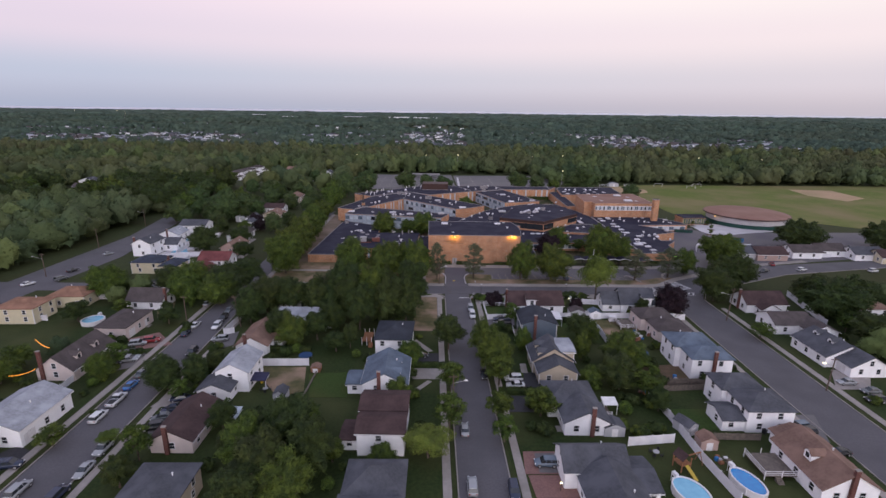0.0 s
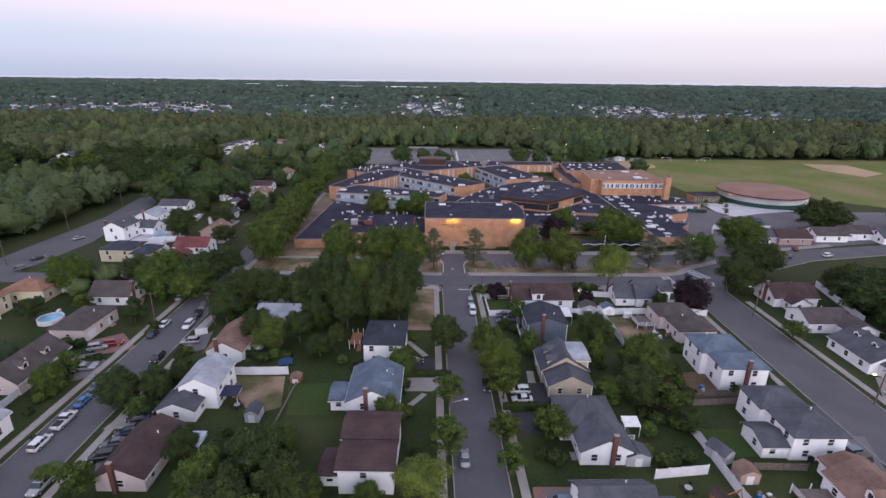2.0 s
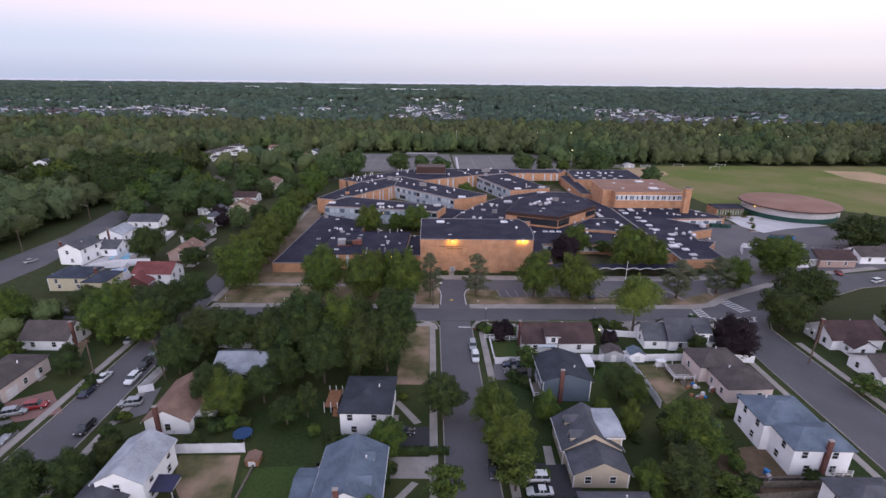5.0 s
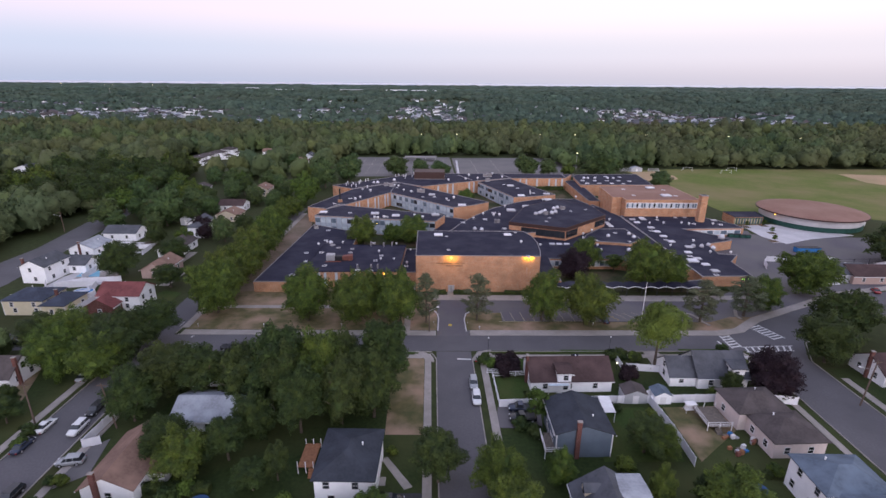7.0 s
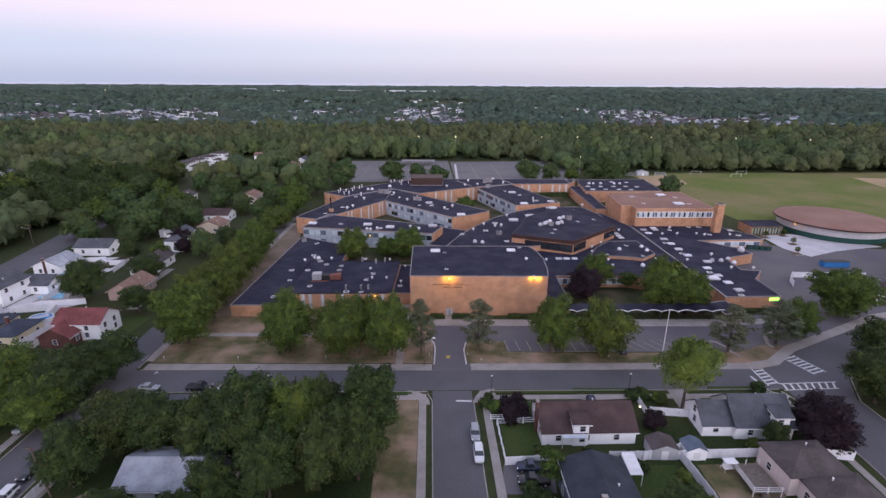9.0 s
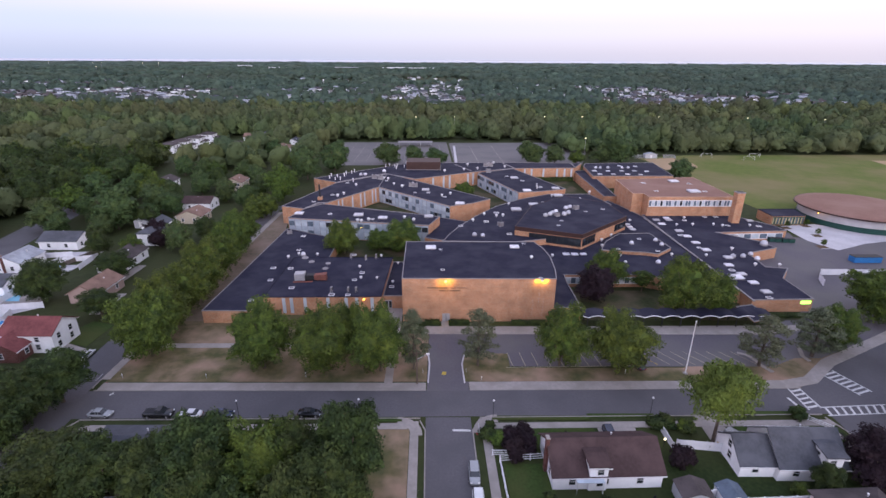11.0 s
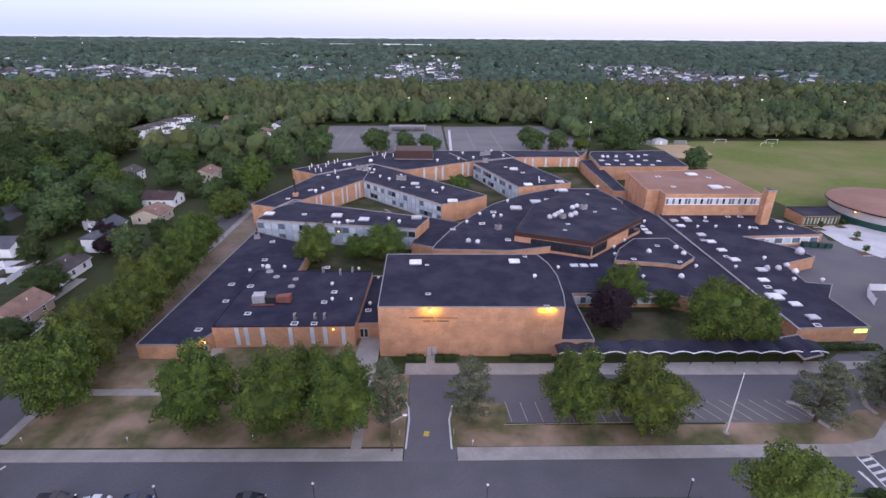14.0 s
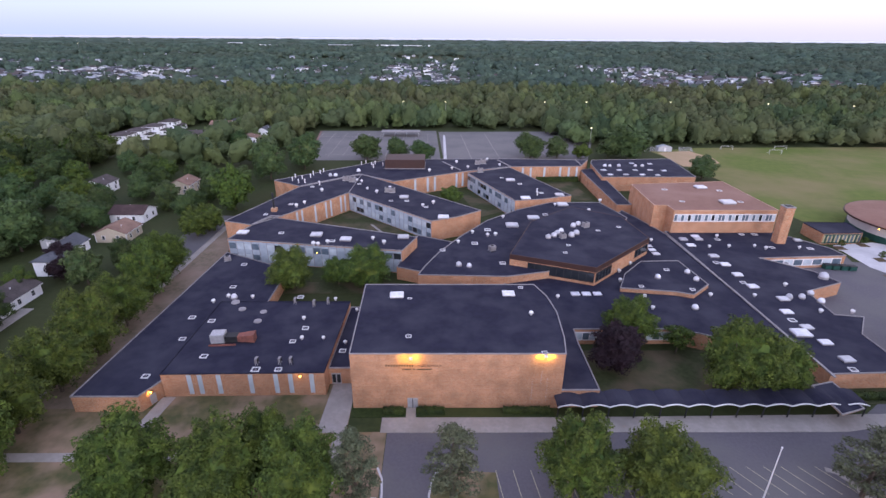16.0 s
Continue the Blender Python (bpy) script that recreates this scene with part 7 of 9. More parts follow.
# ---- poles and lamps ----
def utility_pole(x, y, h=9.5, lean=(0, 0), arm=None, lamp_mat=STEEL):
    ob = thing("utility_pole", x, y, 0, 0, "brown wooden utility pole beside the street", "utility pole", "utility poles")
    part("pole", Mb().tube((0, 0, -0.3), (lean[0], lean[1], h), 0.17, 0.11, 8), POLEWOOD, ob)
    part("crossarm", Mb().box(lean[0] - 0.9, lean[0] + 0.9, lean[1] - 0.06, lean[1] + 0.06, h - 0.6, h - 0.45), POLEWOOD, ob)
    if arm:
        z = h - 2.0
        ar = part("lamp_arm", Mb().tube((0, 0, z), (arm[0], arm[1], z + 0.6), 0.05, 0.04, 6), STEEL, ob, "grey steel lamp arm")
        part("lamp_head", Mb().bev(arm[0] - 0.35, arm[0] + 0.35, arm[1] - 0.16, arm[1] + 0.16, z + 0.5, z + 0.75, 0.08), lamp_mat, ar, "pale street lamp head")
    return ob


utility_pole(90.5, 140.4, 10.5, (0.9, 0.2), (-2.6, 0))
utility_pole(91.9, 101.4, 8.5, (0.3, 0), (-2.0, 0), LAMP_WHITE)
utility_pole(-55.1, 132.4, 9.5, (-1.4, 0.5), None)
utility_pole(-71.3, 133.6, 9.0, (0, 0), None)
utility_pole(5.6, 92.3, 8.5, (0, 0), (2.6, 0.2), WHITE)
utility_pole(-143.7, 173.9, 9.0, (0, 0), (-4.0, 0.5))
utility_pole(-149.9, 212.2, 9.0, (0, 0), None)
utility_pole(-154.6, 256.1, 9.0, (0, 0), (-3.0, 0.3))
utility_pole(2.2, 170.5, 8.0, (0, 0), (2.2, 1.0), WHITE)


def lamp_post(x, y, h=3.6, on=False):
    ob = thing("lamp_post", x, y, 0, 0, "slim dark lamp post with a pale globe", "lamp post", "pavement lamp posts")
    part("post", Mb().cyl(0, 0, 0, h, 0.06, 0.045, 7), BLACK, ob)
    part("globe", Mb().dome(0, 0, h, 0.2, 0.3, 8), LAMP_WHITE if on else WHITE, ob, "pale lamp globe", True)


for x, y in flat([16.7, 160.8, 46.3, 161.6, -8.1, 161.1, -30.3, 160.7]):
    lamp_post(x, y)


def path_light(x, y):
    ob = thing("path_light", x, y, 0, 0, "short post light in the dry grass", "path light", "lawn lights")
    part("post", Mb().cyl(0, 0, 0, 0.8, 0.07, n=6), STEEL, ob)
    part("head", Mb().cyl(0, 0, 0.8, 1.05, 0.14, 0.1, 8), WHITE, ob, "white lamp head")


for x, y in flat([-58.8, 172.5, -41.5, 172.5, -21.1, 173.0, 15.4, 171.8, 46.0, 174.2]):
    path_light(x, y)


def flagpole():
    ob = thing("flagpole", 58.8, 174.3, 0, 0, "tall bare white flagpole in the verge", "flagpole")
    part("base", Mb().cyl(0, 0, 0, 0.2, 0.5, n=12), CONC, ob)
    part("mast", Mb().cyl(0, 0, 0.2, 12.5, 0.13, 0.06, 8), WHITE, ob, "white mast")
    part("finial", Mb().dome(0, 0, 12.5, 0.14, 0.16, 8), WHITE, ob)


flagpole()


def road_sign(x, y, colour, h=2.2):
    ob = thing("road_sign", x, y, 0, 0, "small street sign on a steel post", "sign", "street signs")
    part("post", Mb().box(-0.04, 0.04, -0.04, 0.04, 0, h), STEEL, ob)
    part("plate", Mb().prism([(0.36 * math.cos(math.pi / 8 + k * math.pi / 4), 0.36 * math.sin(math.pi / 8 + k * math.pi / 4)) for k in range(8)], -0.02, 0.02), colour, ob, "octagonal plate" if colour is TAILL else "small plate")
    ob.children[-1].location, ob.children[-1].rotation_euler = (0, -0.07, h + 0.1), (radians(90), 0, 0)


SIGN_ORANGE = mat("orange_sign", (0.55, 0.2, 0.12), (0.5, 0.18, 0.1), 2.0)
road_sign(13.6, 156.4, TAILL)
road_sign(76.9, 162.6, TAILL)
road_sign(3.3, 174.0, SIGN_ORANGE, 1.2)
road_sign(12.3, 174.2, SIGN_ORANGE, 1.2)
road_sign(-61.2, 170.8, TAILL)


# ---- lamps on the school front ----
def wall_flood(x, y, z, power):
    ob = thing("wall_floodlight", x, y, z, 0, "glowing sodium floodlight under the roof edge", "wall lamp", "school lamps")
    part("arm", Mb().box(-0.05, 0.05, -0.9, 0.0, 0.28, 0.36), STEEL, ob)
    part("housing", Mb().bev(-0.3, 0.3, -0.75, -0.3, 0.2, 0.5, 0.06), WHITE, ob)
    part("lens", Mb().box(-0.22, 0.22, -0.7, -0.35, 0.14, 0.19), LAMP_WARM, ob, "glowing amber lens")
    l = new("flood_lamp", bpy.data.lights.new("flood_lamp", "AREA"))
    l.data.energy, l.data.color, l.data.shape, l.data.size, l.data.size_y = power, (1.0, 0.57, 0.015), "RECTANGLE", 3.0, 0.12
    l.parent = ob
    l.matrix_basis = look((0, -0.55, 0.2), (0, 0.2, -0.5))


wall_flood(8.2, 195.7, 11.3, 210)
wall_flood(31.7, 196.3, 11.3, 210)


def small_lamp(x, y, z, power, m=LAMP_WARM, colour=(1.0, 0.5, 0.08), label="small amber wall lamp"):
    ob = thing("wall_lamp", x, y, z, 0, label, "wall lamp", "school lamps")
    part("housing", Mb().bev(-0.2, 0.2, -0.1, 0.2, 0.0, 0.35, 0.05), BLACK, ob)
    part("lens", Mb().bev(-0.18, 0.18, -0.22, -0.1, 0.02, 0.28, 0.04), m, ob, "glowing lens")
    if power:
        l = new("lamp_light", bpy.data.lights.new("lamp_light", "POINT"))
        l.data.energy, l.data.color, l.data.shadow_soft_size = power, colour, 0.15
        l.parent = ob
        l.location = (0, -0.5, 0.1)


small_lamp(-12.6, 199.6, 4.4, 25)
small_lamp(-39.2, 197.3, 2.7, 40)
small_lamp(-21.4, 253.2, 5.6, 0)
small_lamp(-11.7, 300.7, 6.3, 0)
small_lamp(44.2, 217.1, 3.0, 30)
small_lamp(158.4, 274.9, 5.0, 40)


def lot_light(x, y, h=9.0, on=True):
    ob = thing("lot_light", x, y, 0, 0, "tall steel lot light glowing white", "street lamp", "far lamps")
    part("pole", Mb().cyl(0, 0, 0, h, 0.14, 0.08, 6), STEEL, ob)
    part("head", Mb().bev(-0.35, 0.35, -0.35, 0.35, h, h + 0.4, 0.1), LAMP_WHITE, ob, "glowing lamp head")


for x, y in flat([107.7, 430.9, 112.2, 408.4, 118.1, 467.6]):
    lot_light(x, y, 11)
for x, y in flat([18.9, 515.3, 58.3, 532.7, 95.9, 518.0, 128.4, 519.2, 195.5, 521.6, 268.3, 514.9, 327.4, 505.0, -84.0, 511.6, -13.7, 514.1]):
    lot_light(x, y, 16)
for x, y in flat([-1250.5, 2004.5, -2171.4, 3015.4, -1804.9, 2830.6, -1769.5, 2842.6, -1587.7, 2904.4, -1517.6, 2928.2]):
    ob = thing("far_street_lamp", x, y, far_rise(x, y), 0, "far street lamp glowing above the trees", "street lamp", "far lamps")
    part("pole", Mb().cyl(0, 0, 0, 26, 0.3, n=5), STEEL, ob)
    part("head", Mb().dome(0, 0, 26, 1.3, 1.2, 8), LAMP_WHITE, ob)


# ---- lettering on the auditorium ----
LETTER = mat("bronze_letters", (0.10, 0.06, 0.035), (0.08, 0.05, 0.03), 2.0, rough=0.5)


def lettering():
    ob = thing("wall_lettering", 0, 196.2, 0, 0, "thin dark metal letters on the brick front", "lettering")
    x0, z0 = 3.7, 9.2
    for k in range(11):
        part("letter_bar", Mb().box(x0 + 0.46 * k, x0 + 0.46 * k + 0.3, -0.06, -0.01, z0 + 0.04, z0 + 0.42), LETTER, ob)
    cu = bpy.data.curves.new("letters", "FONT")
    cu.body, cu.size, cu.extrude = "HIGH SCHOOL", 0.66, 0.02
    tmp = new("letters", cu)
    me = bpy.data.meshes.new_from_object(tmp.evaluated_get(bpy.context.evaluated_depsgraph_get()))
    bpy.data.objects.remove(tmp)
    me.materials.clear()
    me.materials.append(LETTER)
    t = part("letters", me, None, ob)
    t.location, t.rotation_euler = (x0 + 5.5, -0.05, z0), (radians(90), 0, 0)
    for a, b in ((6.6, 8.2), (8.5, 8.9), (9.2, 11.8)):
        part("letter_bar", Mb().box(a, b, -0.05, -0.01, z0 - 0.68, z0 - 0.44), LETTER, ob)


lettering()


# ---- fences ----
def fence(coords, h=1.8, material=VINYL, bay=2.4, label="white vinyl privacy fence between gardens", solid_panel=True):
    p = flat(coords)
    ob = thing("fence", *p[0], 0, 0, label, "fence", "garden fences")
    for a, b in zip(p, p[1:]):
        a, b = Vector(a) - Vector(p[0]), Vector(b) - Vector(p[0])
        n = max(1, round((b - a).length / bay))
        L = (b - a).length / n
        ang = math.atan2((b - a).y, (b - a).x)
        post = Mb().box(-0.07, 0.07, -0.07, 0.07, -0.1, h + 0.12).add([(-0.08, -0.08, h + 0.12), (0.08, -0.08, h + 0.12), (0.08, 0.08, h + 0.12), (-0.08, 0.08, h + 0.12), (0, 0, h + 0.22)], [(0, 1, 4), (1, 2, 4), (2, 3, 4), (3, 0, 4)]).mesh("post", material)
        if solid_panel:
            pan = Mb().box(0.07, L - 0.07, -0.03, 0.03, 0.05, h).box(0.07, L - 0.07, -0.05, 0.05, h - 0.12, h).box(0.07, L - 0.07, -0.05, 0.05, 0.1, 0.22)
        else:
            pan = Mb()
            for z in (0.25, 0.6, 0.95):
                pan.box(0.05, L - 0.05, -0.03, 0.03, z * h, z * h + 0.1)
        pan = pan.mesh("panel", material)
        for k in range(n + 1):
            o = part("post", post, None, ob)
            q = a + (b - a) * (k / n)
            o.location, o.rotation_euler = (q.x, q.y, 0), (0, 0, ang)
            if k < n:
                o = part("panel", pan, None, ob)
                o.location, o.rotation_euler = (q.x, q.y, 0), (0, 0, ang)


fence([-57.8, 127.2, -57.2, 140.1])
fence([-57.8, 127.2, -55.3, 128.2])
fence([-42.0, 110.1, -29.7, 110.5], 2.0)
fence([17.0, 139.3, 25.3, 139.8])
fence([16.7, 149.8, 17.1, 139.3], 1.3, VINYL, 2.4, "white rail fence round a corner lawn", False)
fence([16.7, 149.8, 24.3, 150.4], 1.3, VINYL, 2.4, "white rail fence round a corner lawn", False)
fence([35.1, 140.5, 47.2, 140.8, 67.2, 141.6], 1.9)
fence([47.7, 140.6, 48.5, 131.7, 48.5, 123.5], 1.9)
fence([72.6, 141.3, 77.6, 140.4], 1.9)
fence([49.6, 97.0, 50.5, 90.0, 50.8, 77.5, 52.0, 67.2], 2.0)
fence([38.8, 81.3, 48.0, 82.4], 2.0)
fence([-81.5, 96.0, -81.8, 102.5], 1.6)
fence([47.2, 153.0, 54.5, 152.1], 1.8)
fence([46.3, 157.9, 46.5, 152.5], 1.5)
fence([74.7, 159.8, 77.3, 157.2], 1.0, VINYL, 2.4, "low white rail fence by the corner", False)
fence([15.6, 151.2, 18.6, 151.2], 1.2, VINYL, 2.4, "white rail fence round a corner lawn", False)
fence([50.6, 100.2, 65.8, 101.4], 1.5, WOODF, 2.4, "weathered wooden fence between gardens")
fence([56.3, 83.5, 65.3, 83.3], 1.5, WOODF, 2.4, "weathered wooden fence between gardens")
fence([50.7, 103.1, 67.4, 103.2], 1.5, WOODF, 2.4, "weathered wooden fence between gardens")
fence([123.9, 162.2, 122.1, 153.9, 118.8, 137.0], 2.0)
fence([145.8, 167.9, 146.7, 148.9], 2.0)
fence([121.1, 202.7, 135.8, 204.1], 1.8)
fence([155.1, 209.8, 176.4, 210.6], 1.8)
fence([119.8, 217.5, 121.8, 222.1, 124.6, 225.5, 148.9, 224.8], 2.0)
fence([-120.4, 187.8, -108.5, 187.9], 1.8)
fence([-96.9, 177.7, -96.2, 188.8], 1.8)
fence([-114.8, 196.9, -109.0, 201.2, -97.9, 203.1], 1.8)
fence([-111.2, 204.3, -111.5, 215.5, -107.1, 217.7], 1.8)
fence([-126.8, 236.9, -115.2, 239.1], 1.8)
fence([-107.7, 187.1, -101.0, 192.9, -103.1, 199.1, -113.2, 197.0], 1.9)
fence([-99.6, 180.7, -97.5, 190.5], 1.9)
fence([-117.0, 196.2, -119.5, 199.8], 1.8)
fence([-116.0, 233.5, -106.5, 236.0, -105.5, 228.0], 1.8)
fence([-111.5, 152.3, -104.3, 152.5], 1.8)
fence([-121.5, 135.8, -113.2, 135.2], 1.8)
fence([-113.2, 227.2, -108.2, 246.2], 1.5, WOODF, 2.4, "weathered wooden fence between gardens")
fence([41.0, 140.4, 48.6, 142.7], 1.9)
fence([137.3, 221.9, 194.8, 224.2], 2.2, BLACK, 6.0, "dark chain-link fence by the sports field", False)


# ---- driveways, paths and patches ----
DRV, LAWN = "driveway", "lawn"
def patch(name, coords, z, m, label, cat):
    slab(name, coords, z, m, label, cat, under=0.12)


patch("driveway", [-4.9, 111.6, 3.3, 111.7, 3.2, 117.4, -5.7, 117.3], 0.10, DRIVE_DARK, "dark asphalt driveway", DRV)
patch("driveway", [-4.2, 104.7, 3.3, 104.7, 3.5, 109.6, -4.5, 109.5], 0.11, CONC, "pale concrete driveway", DRV)
patch("driveway", [16.1, 97.9, 25.1, 98.0, 23.6, 91.9, 15.3, 91.9], 0.10, DRIVE_DARK, "dark sealed driveway", DRV)
patch("driveway", [19.6, 108.2, 28.6, 108.2, 26.4, 99.8, 18.3, 99.7], 0.10, DRIVE_DARK, "dark asphalt driveway", DRV)
patch("driveway", [18.4, 79.4, 26.9, 79.5, 26.9, 73.6, 17.9, 73.5], 0.10, PAVER, "red paved driveway", DRV)
patch("driveway", [20.4, 78.9, 27.3, 79.0, 27.2, 73.9, 20.5, 73.8], 0.12, LOT_OLD, "grey driveway with paved border", DRV)
patch("patio", [18.4, 73.2, 27.8, 73.3, 27.3, 68.1, 18.9, 68.0], 0.11, PAVER, "red paved front patio", "patio")
patch("driveway", [16.7, 139.3, 25.2, 139.3, 24.5, 133.0, 15.8, 133.0], 0.10, LOT, "asphalt driveway with two trucks", DRV)
patch("driveway", [35.1, 159.4, 42.1, 159.0, 41.6, 154.0, 35.3, 154.0], 0.10, CONC, "pale concrete driveway", DRV)
patch("driveway", [54.3, 161.2, 57.7, 161.2, 59.1, 154.3, 54.1, 153.2], 0.10, CONC, "pale concrete driveway", DRV)
patch("driveway", [-83.6, 115.9, -77.4, 118.8, -72.4, 115.1, -77.9, 109.2], 0.10, LOT_OLD, "grey driveway beside the house", DRV)
patch("driveway", [-82.9, 123.7, -76.4, 128.1, -68.9, 120.8, -76.1, 117.8], 0.10, PAVER, "red paved driveway", DRV)
patch("driveway", [-80.2, 111.6, -73.2, 115.2, -71.6, 108.9, -77.3, 106.2], 0.11, LOT_OLD, "grey driveway beside the house", DRV)
patch("driveway", [-55.6, 86.4, -52.6, 97.0, -49.6, 83.3, -51.7, 79.7], 0.10, LOT_OLD, "grey driveway with parked cars", DRV)
patch("driveway", [-58.3, 125.5, -54.5, 129.5, -52.6, 121.0, -56.4, 117.9], 0.10, LOT_OLD, "grey driveway with parked cars", DRV)
patch("driveway", [-57.5, 95.8, -52.0, 97.0, -48.5, 93.0, -58.5, 92.4], 0.10, CONC, "concrete driveway beside the garage", DRV)
patch("driveway", [100.3, 111.0, 110.4, 111.2, 102.7, 102.0, 94.7, 101.9], 0.10, CONC, "concrete driveway by the garage", DRV)
patch("driveway", [75.4, 91.8, 82.1, 91.9, 78.6, 82.7, 70.9, 82.6], 0.10, LOT_OLD, "grey driveway between two houses", DRV)
patch("driveway", [-73.5, 73.0, -71.7, 78.1, -76.1, 79.6, -79.9, 73.6], 0.10, DRIVE_DARK, "dark driveway by the pale house", DRV)
patch("patio", [74.0, 114.7, 52.4, 111.4, 51.0, 101.1, 65.8, 101.4], 0.09, SOIL, "bare worn back yard", LAWN)
patch("lawn_patch", [49.9, 139.4, 62.9, 140.0, 60.7, 132.5, 50.3, 124.5], 0.08, DRY, "dry brown back lawn", LAWN)
patch("lawn_patch", [35.5, 138.9, 46.1, 139.4, 47.7, 131.0, 47.5, 124.5, 33.5, 124.4], 0.08, GREEN, "green back lawn behind the fence", LAWN)
patch("lawn_patch", [17.3, 149.4, 25.4, 149.4, 24.2, 141.0, 17.7, 140.4], 0.08, GREEN, "green corner lawn", LAWN)
patch("lawn_patch", [16.4, 158.3, 34.1, 158.7, 35.1, 154.9, 16.1, 152.8], 0.085, GREEN, "watered front lawn beside the pavement", LAWN)
patch("lawn_patch", [60.0, 158.8, 74.6, 159.6, 75.3, 155.9, 60.8, 155.7], 0.085, GREEN, "watered front lawn beside the pavement", LAWN)
patch("lawn_patch", [-40.8, 109.6, -30.2, 109.7, -27.9, 99.1, -32.9, 96.6, -38.2, 103.0], 0.08, DRY, "bare brown back garden", LAWN)
patch("lawn_patch", [-28.6, 106.6, -18.5, 107.5, -17.8, 96.7, -26.1, 96.6], 0.08, GREEN, "green back lawn", LAWN)
patch("lawn_patch", [51.8, 99.7, 65.0, 100.0, 61.2, 86.8, 50.4, 85.7], 0.08, GREEN, "green back lawn by the fence", LAWN)
patch("lawn_patch", [50.8, 102.1, 65.7, 102.2, 62.6, 93.6, 49.9, 93.5], 0.085, GRASS, "mown back lawn", LAWN)
patch("lawn_patch", [-92.9, 156.1, -86.0, 156.2, -79.0, 139.6, -82.4, 137.9], 0.08, DRY, "dry verge lawn by the street", LAWN)
patch("path", [-4.9, 124.7, -3.9, 125.3, 0.8, 118.7, -0.5, 118.1], 0.12, CONC, "curved front path", "pavement")
patch("path", [-3.7, 99.3, -0.2, 104.0, 0.9, 103.6, -2.7, 98.7], 0.12, CONC, "curved front path", "pavement")
patch("path", [22.8, 112.4, 24.3, 112.4, 24.1, 107.9, 22.5, 107.9], 0.12, CONC, "short front path", "pavement")
patch("infield", [142.9, 412.7, 163.7, 418.7, 169.0, 399.4, 166.8, 388.1, 153.9, 378.7, 143.0, 380.0], 0.09, SAND, "sandy baseball infield", "field")
patch("infield", [294.2, 411.7, 327.3, 408.2, 324.1, 370.2, 300.5, 356.8, 288.4, 380.5], 0.09, SAND, "sandy baseball infield", "field")
patch("court", [-11.4, 291.1, -10.4, 291.1, -3.3, 279.2, -4.4, 279.2], 0.08, CONC, "path across a courtyard", "pavement")
for c in ([-31.1, 292.6, -14.9, 310.0, 5.4, 276.8, -1.2, 276.7], [22.7, 327.8, 31.9, 336.4, 40.7, 307.9, 28.9, 299.3], [56.8, 348.8, 75.5, 349.1, 77.9, 320.6, 56.5, 320.4], [42.4, 197.0, 100, 197.0, 100, 206, 90, 214, 42.4, 214], [-34.5, 245.9, 1.3, 246.1, 0.3, 239.6, -31.7, 239.5]):
    patch("courtyard_lawn", c, 0.07, COURT, "worn grass in a school courtyard", LAWN)


# drives and terraces of the houses west of the school
for k, (a, b, c, d) in enumerate(PLOTS):
    if -142 < a < -78 and 166 < c < 245 and b < -80:
        patch("driveway", [b + 0.6, c - 6, b + 3.6, c - 6, b + 3.6, c + 6, b + 0.6, c + 6], 0.062 + 0.001 * (k % 5), CONC, "concrete drive beside the house", DRV)


# ---- hedges ----
def hedge(x, y, w, d, h, rz=0.0, mat_=LEAF2):
    ob = thing("hedge", x, y, 0, rz, "clipped dark green hedge", "hedge", "hedges")
    rng = np.random.default_rng(int(abs(x * 7 + y * 13)) + 1)
    n = int(60 * w * (d + h) / 2)
    p = np.stack([rng.uniform(-w / 2, w / 2, n), rng.uniform(-d / 2, d / 2, n), rng.uniform(0.1, h, n)], 1)
    f = rng.integers(0, 3, n)
    p[f == 0, 2] = h * rng.uniform(0.94, 1.06, (f == 0).sum())
    p[f == 1, 1] = -d / 2 * rng.uniform(0.9, 1.1, (f == 1).sum())
    p[f == 2, 1] = d / 2 * rng.uniform(0.9, 1.1, (f == 2).sum())
    t, b = rng.normal(size=(n, 3)), rng.normal(size=(n, 3))
    t /= np.linalg.norm(t, axis=1)[:, None]
    b /= np.linalg.norm(b, axis=1)[:, None]
    s = rng.uniform(0.1, 0.2, (n, 1))
    v = np.stack([p - t * s, p + b * s, p + t * s, p - b * s], 1).reshape(-1, 3)
    part("leaves", np_mesh("leaves", v, np.arange(n * 4).reshape(-1, 4), mat_), None, ob)
    part("core", Mb().bev(-w / 2, w / 2, -d / 2, d / 2, 0, h * 0.95, 0.2), mat_, ob)


hedge(4.9, 194.9, 3.6, 1.2, 1.1)
hedge(11.6, 194.9, 5.2, 1.2, 1.1)
hedge(29, 195.0, 8.5, 1.2, 1.0)
slab("lawn", [-2.6, 193.7, 34, 193.7, 34, 196.1, -2.6, 196.1], 0.10, GRASS, "narrow planting strip under the brick front", "lawn", under=0.2)
patch("path", [7.2, 193.5, 9.0, 193.5, 9.0, 196.1, 7.2, 196.1], 0.14, CONC, "short path to the double door", "pavement")
hedge(97.5, 198.7, 16, 1.4, 1.0)
hedge(69.1, 350.0, 20, 2.0, 2.2)
hedge(-0.5, 110.5, 13, 1.0, 1.2)
hedge(21.5, 99.2, 11, 1.2, 1.3)
hedge(-37.0, 117.5, 12, 1.4, 1.6)
hedge(-12.2, 113.2, 9, 1.2, 1.3)
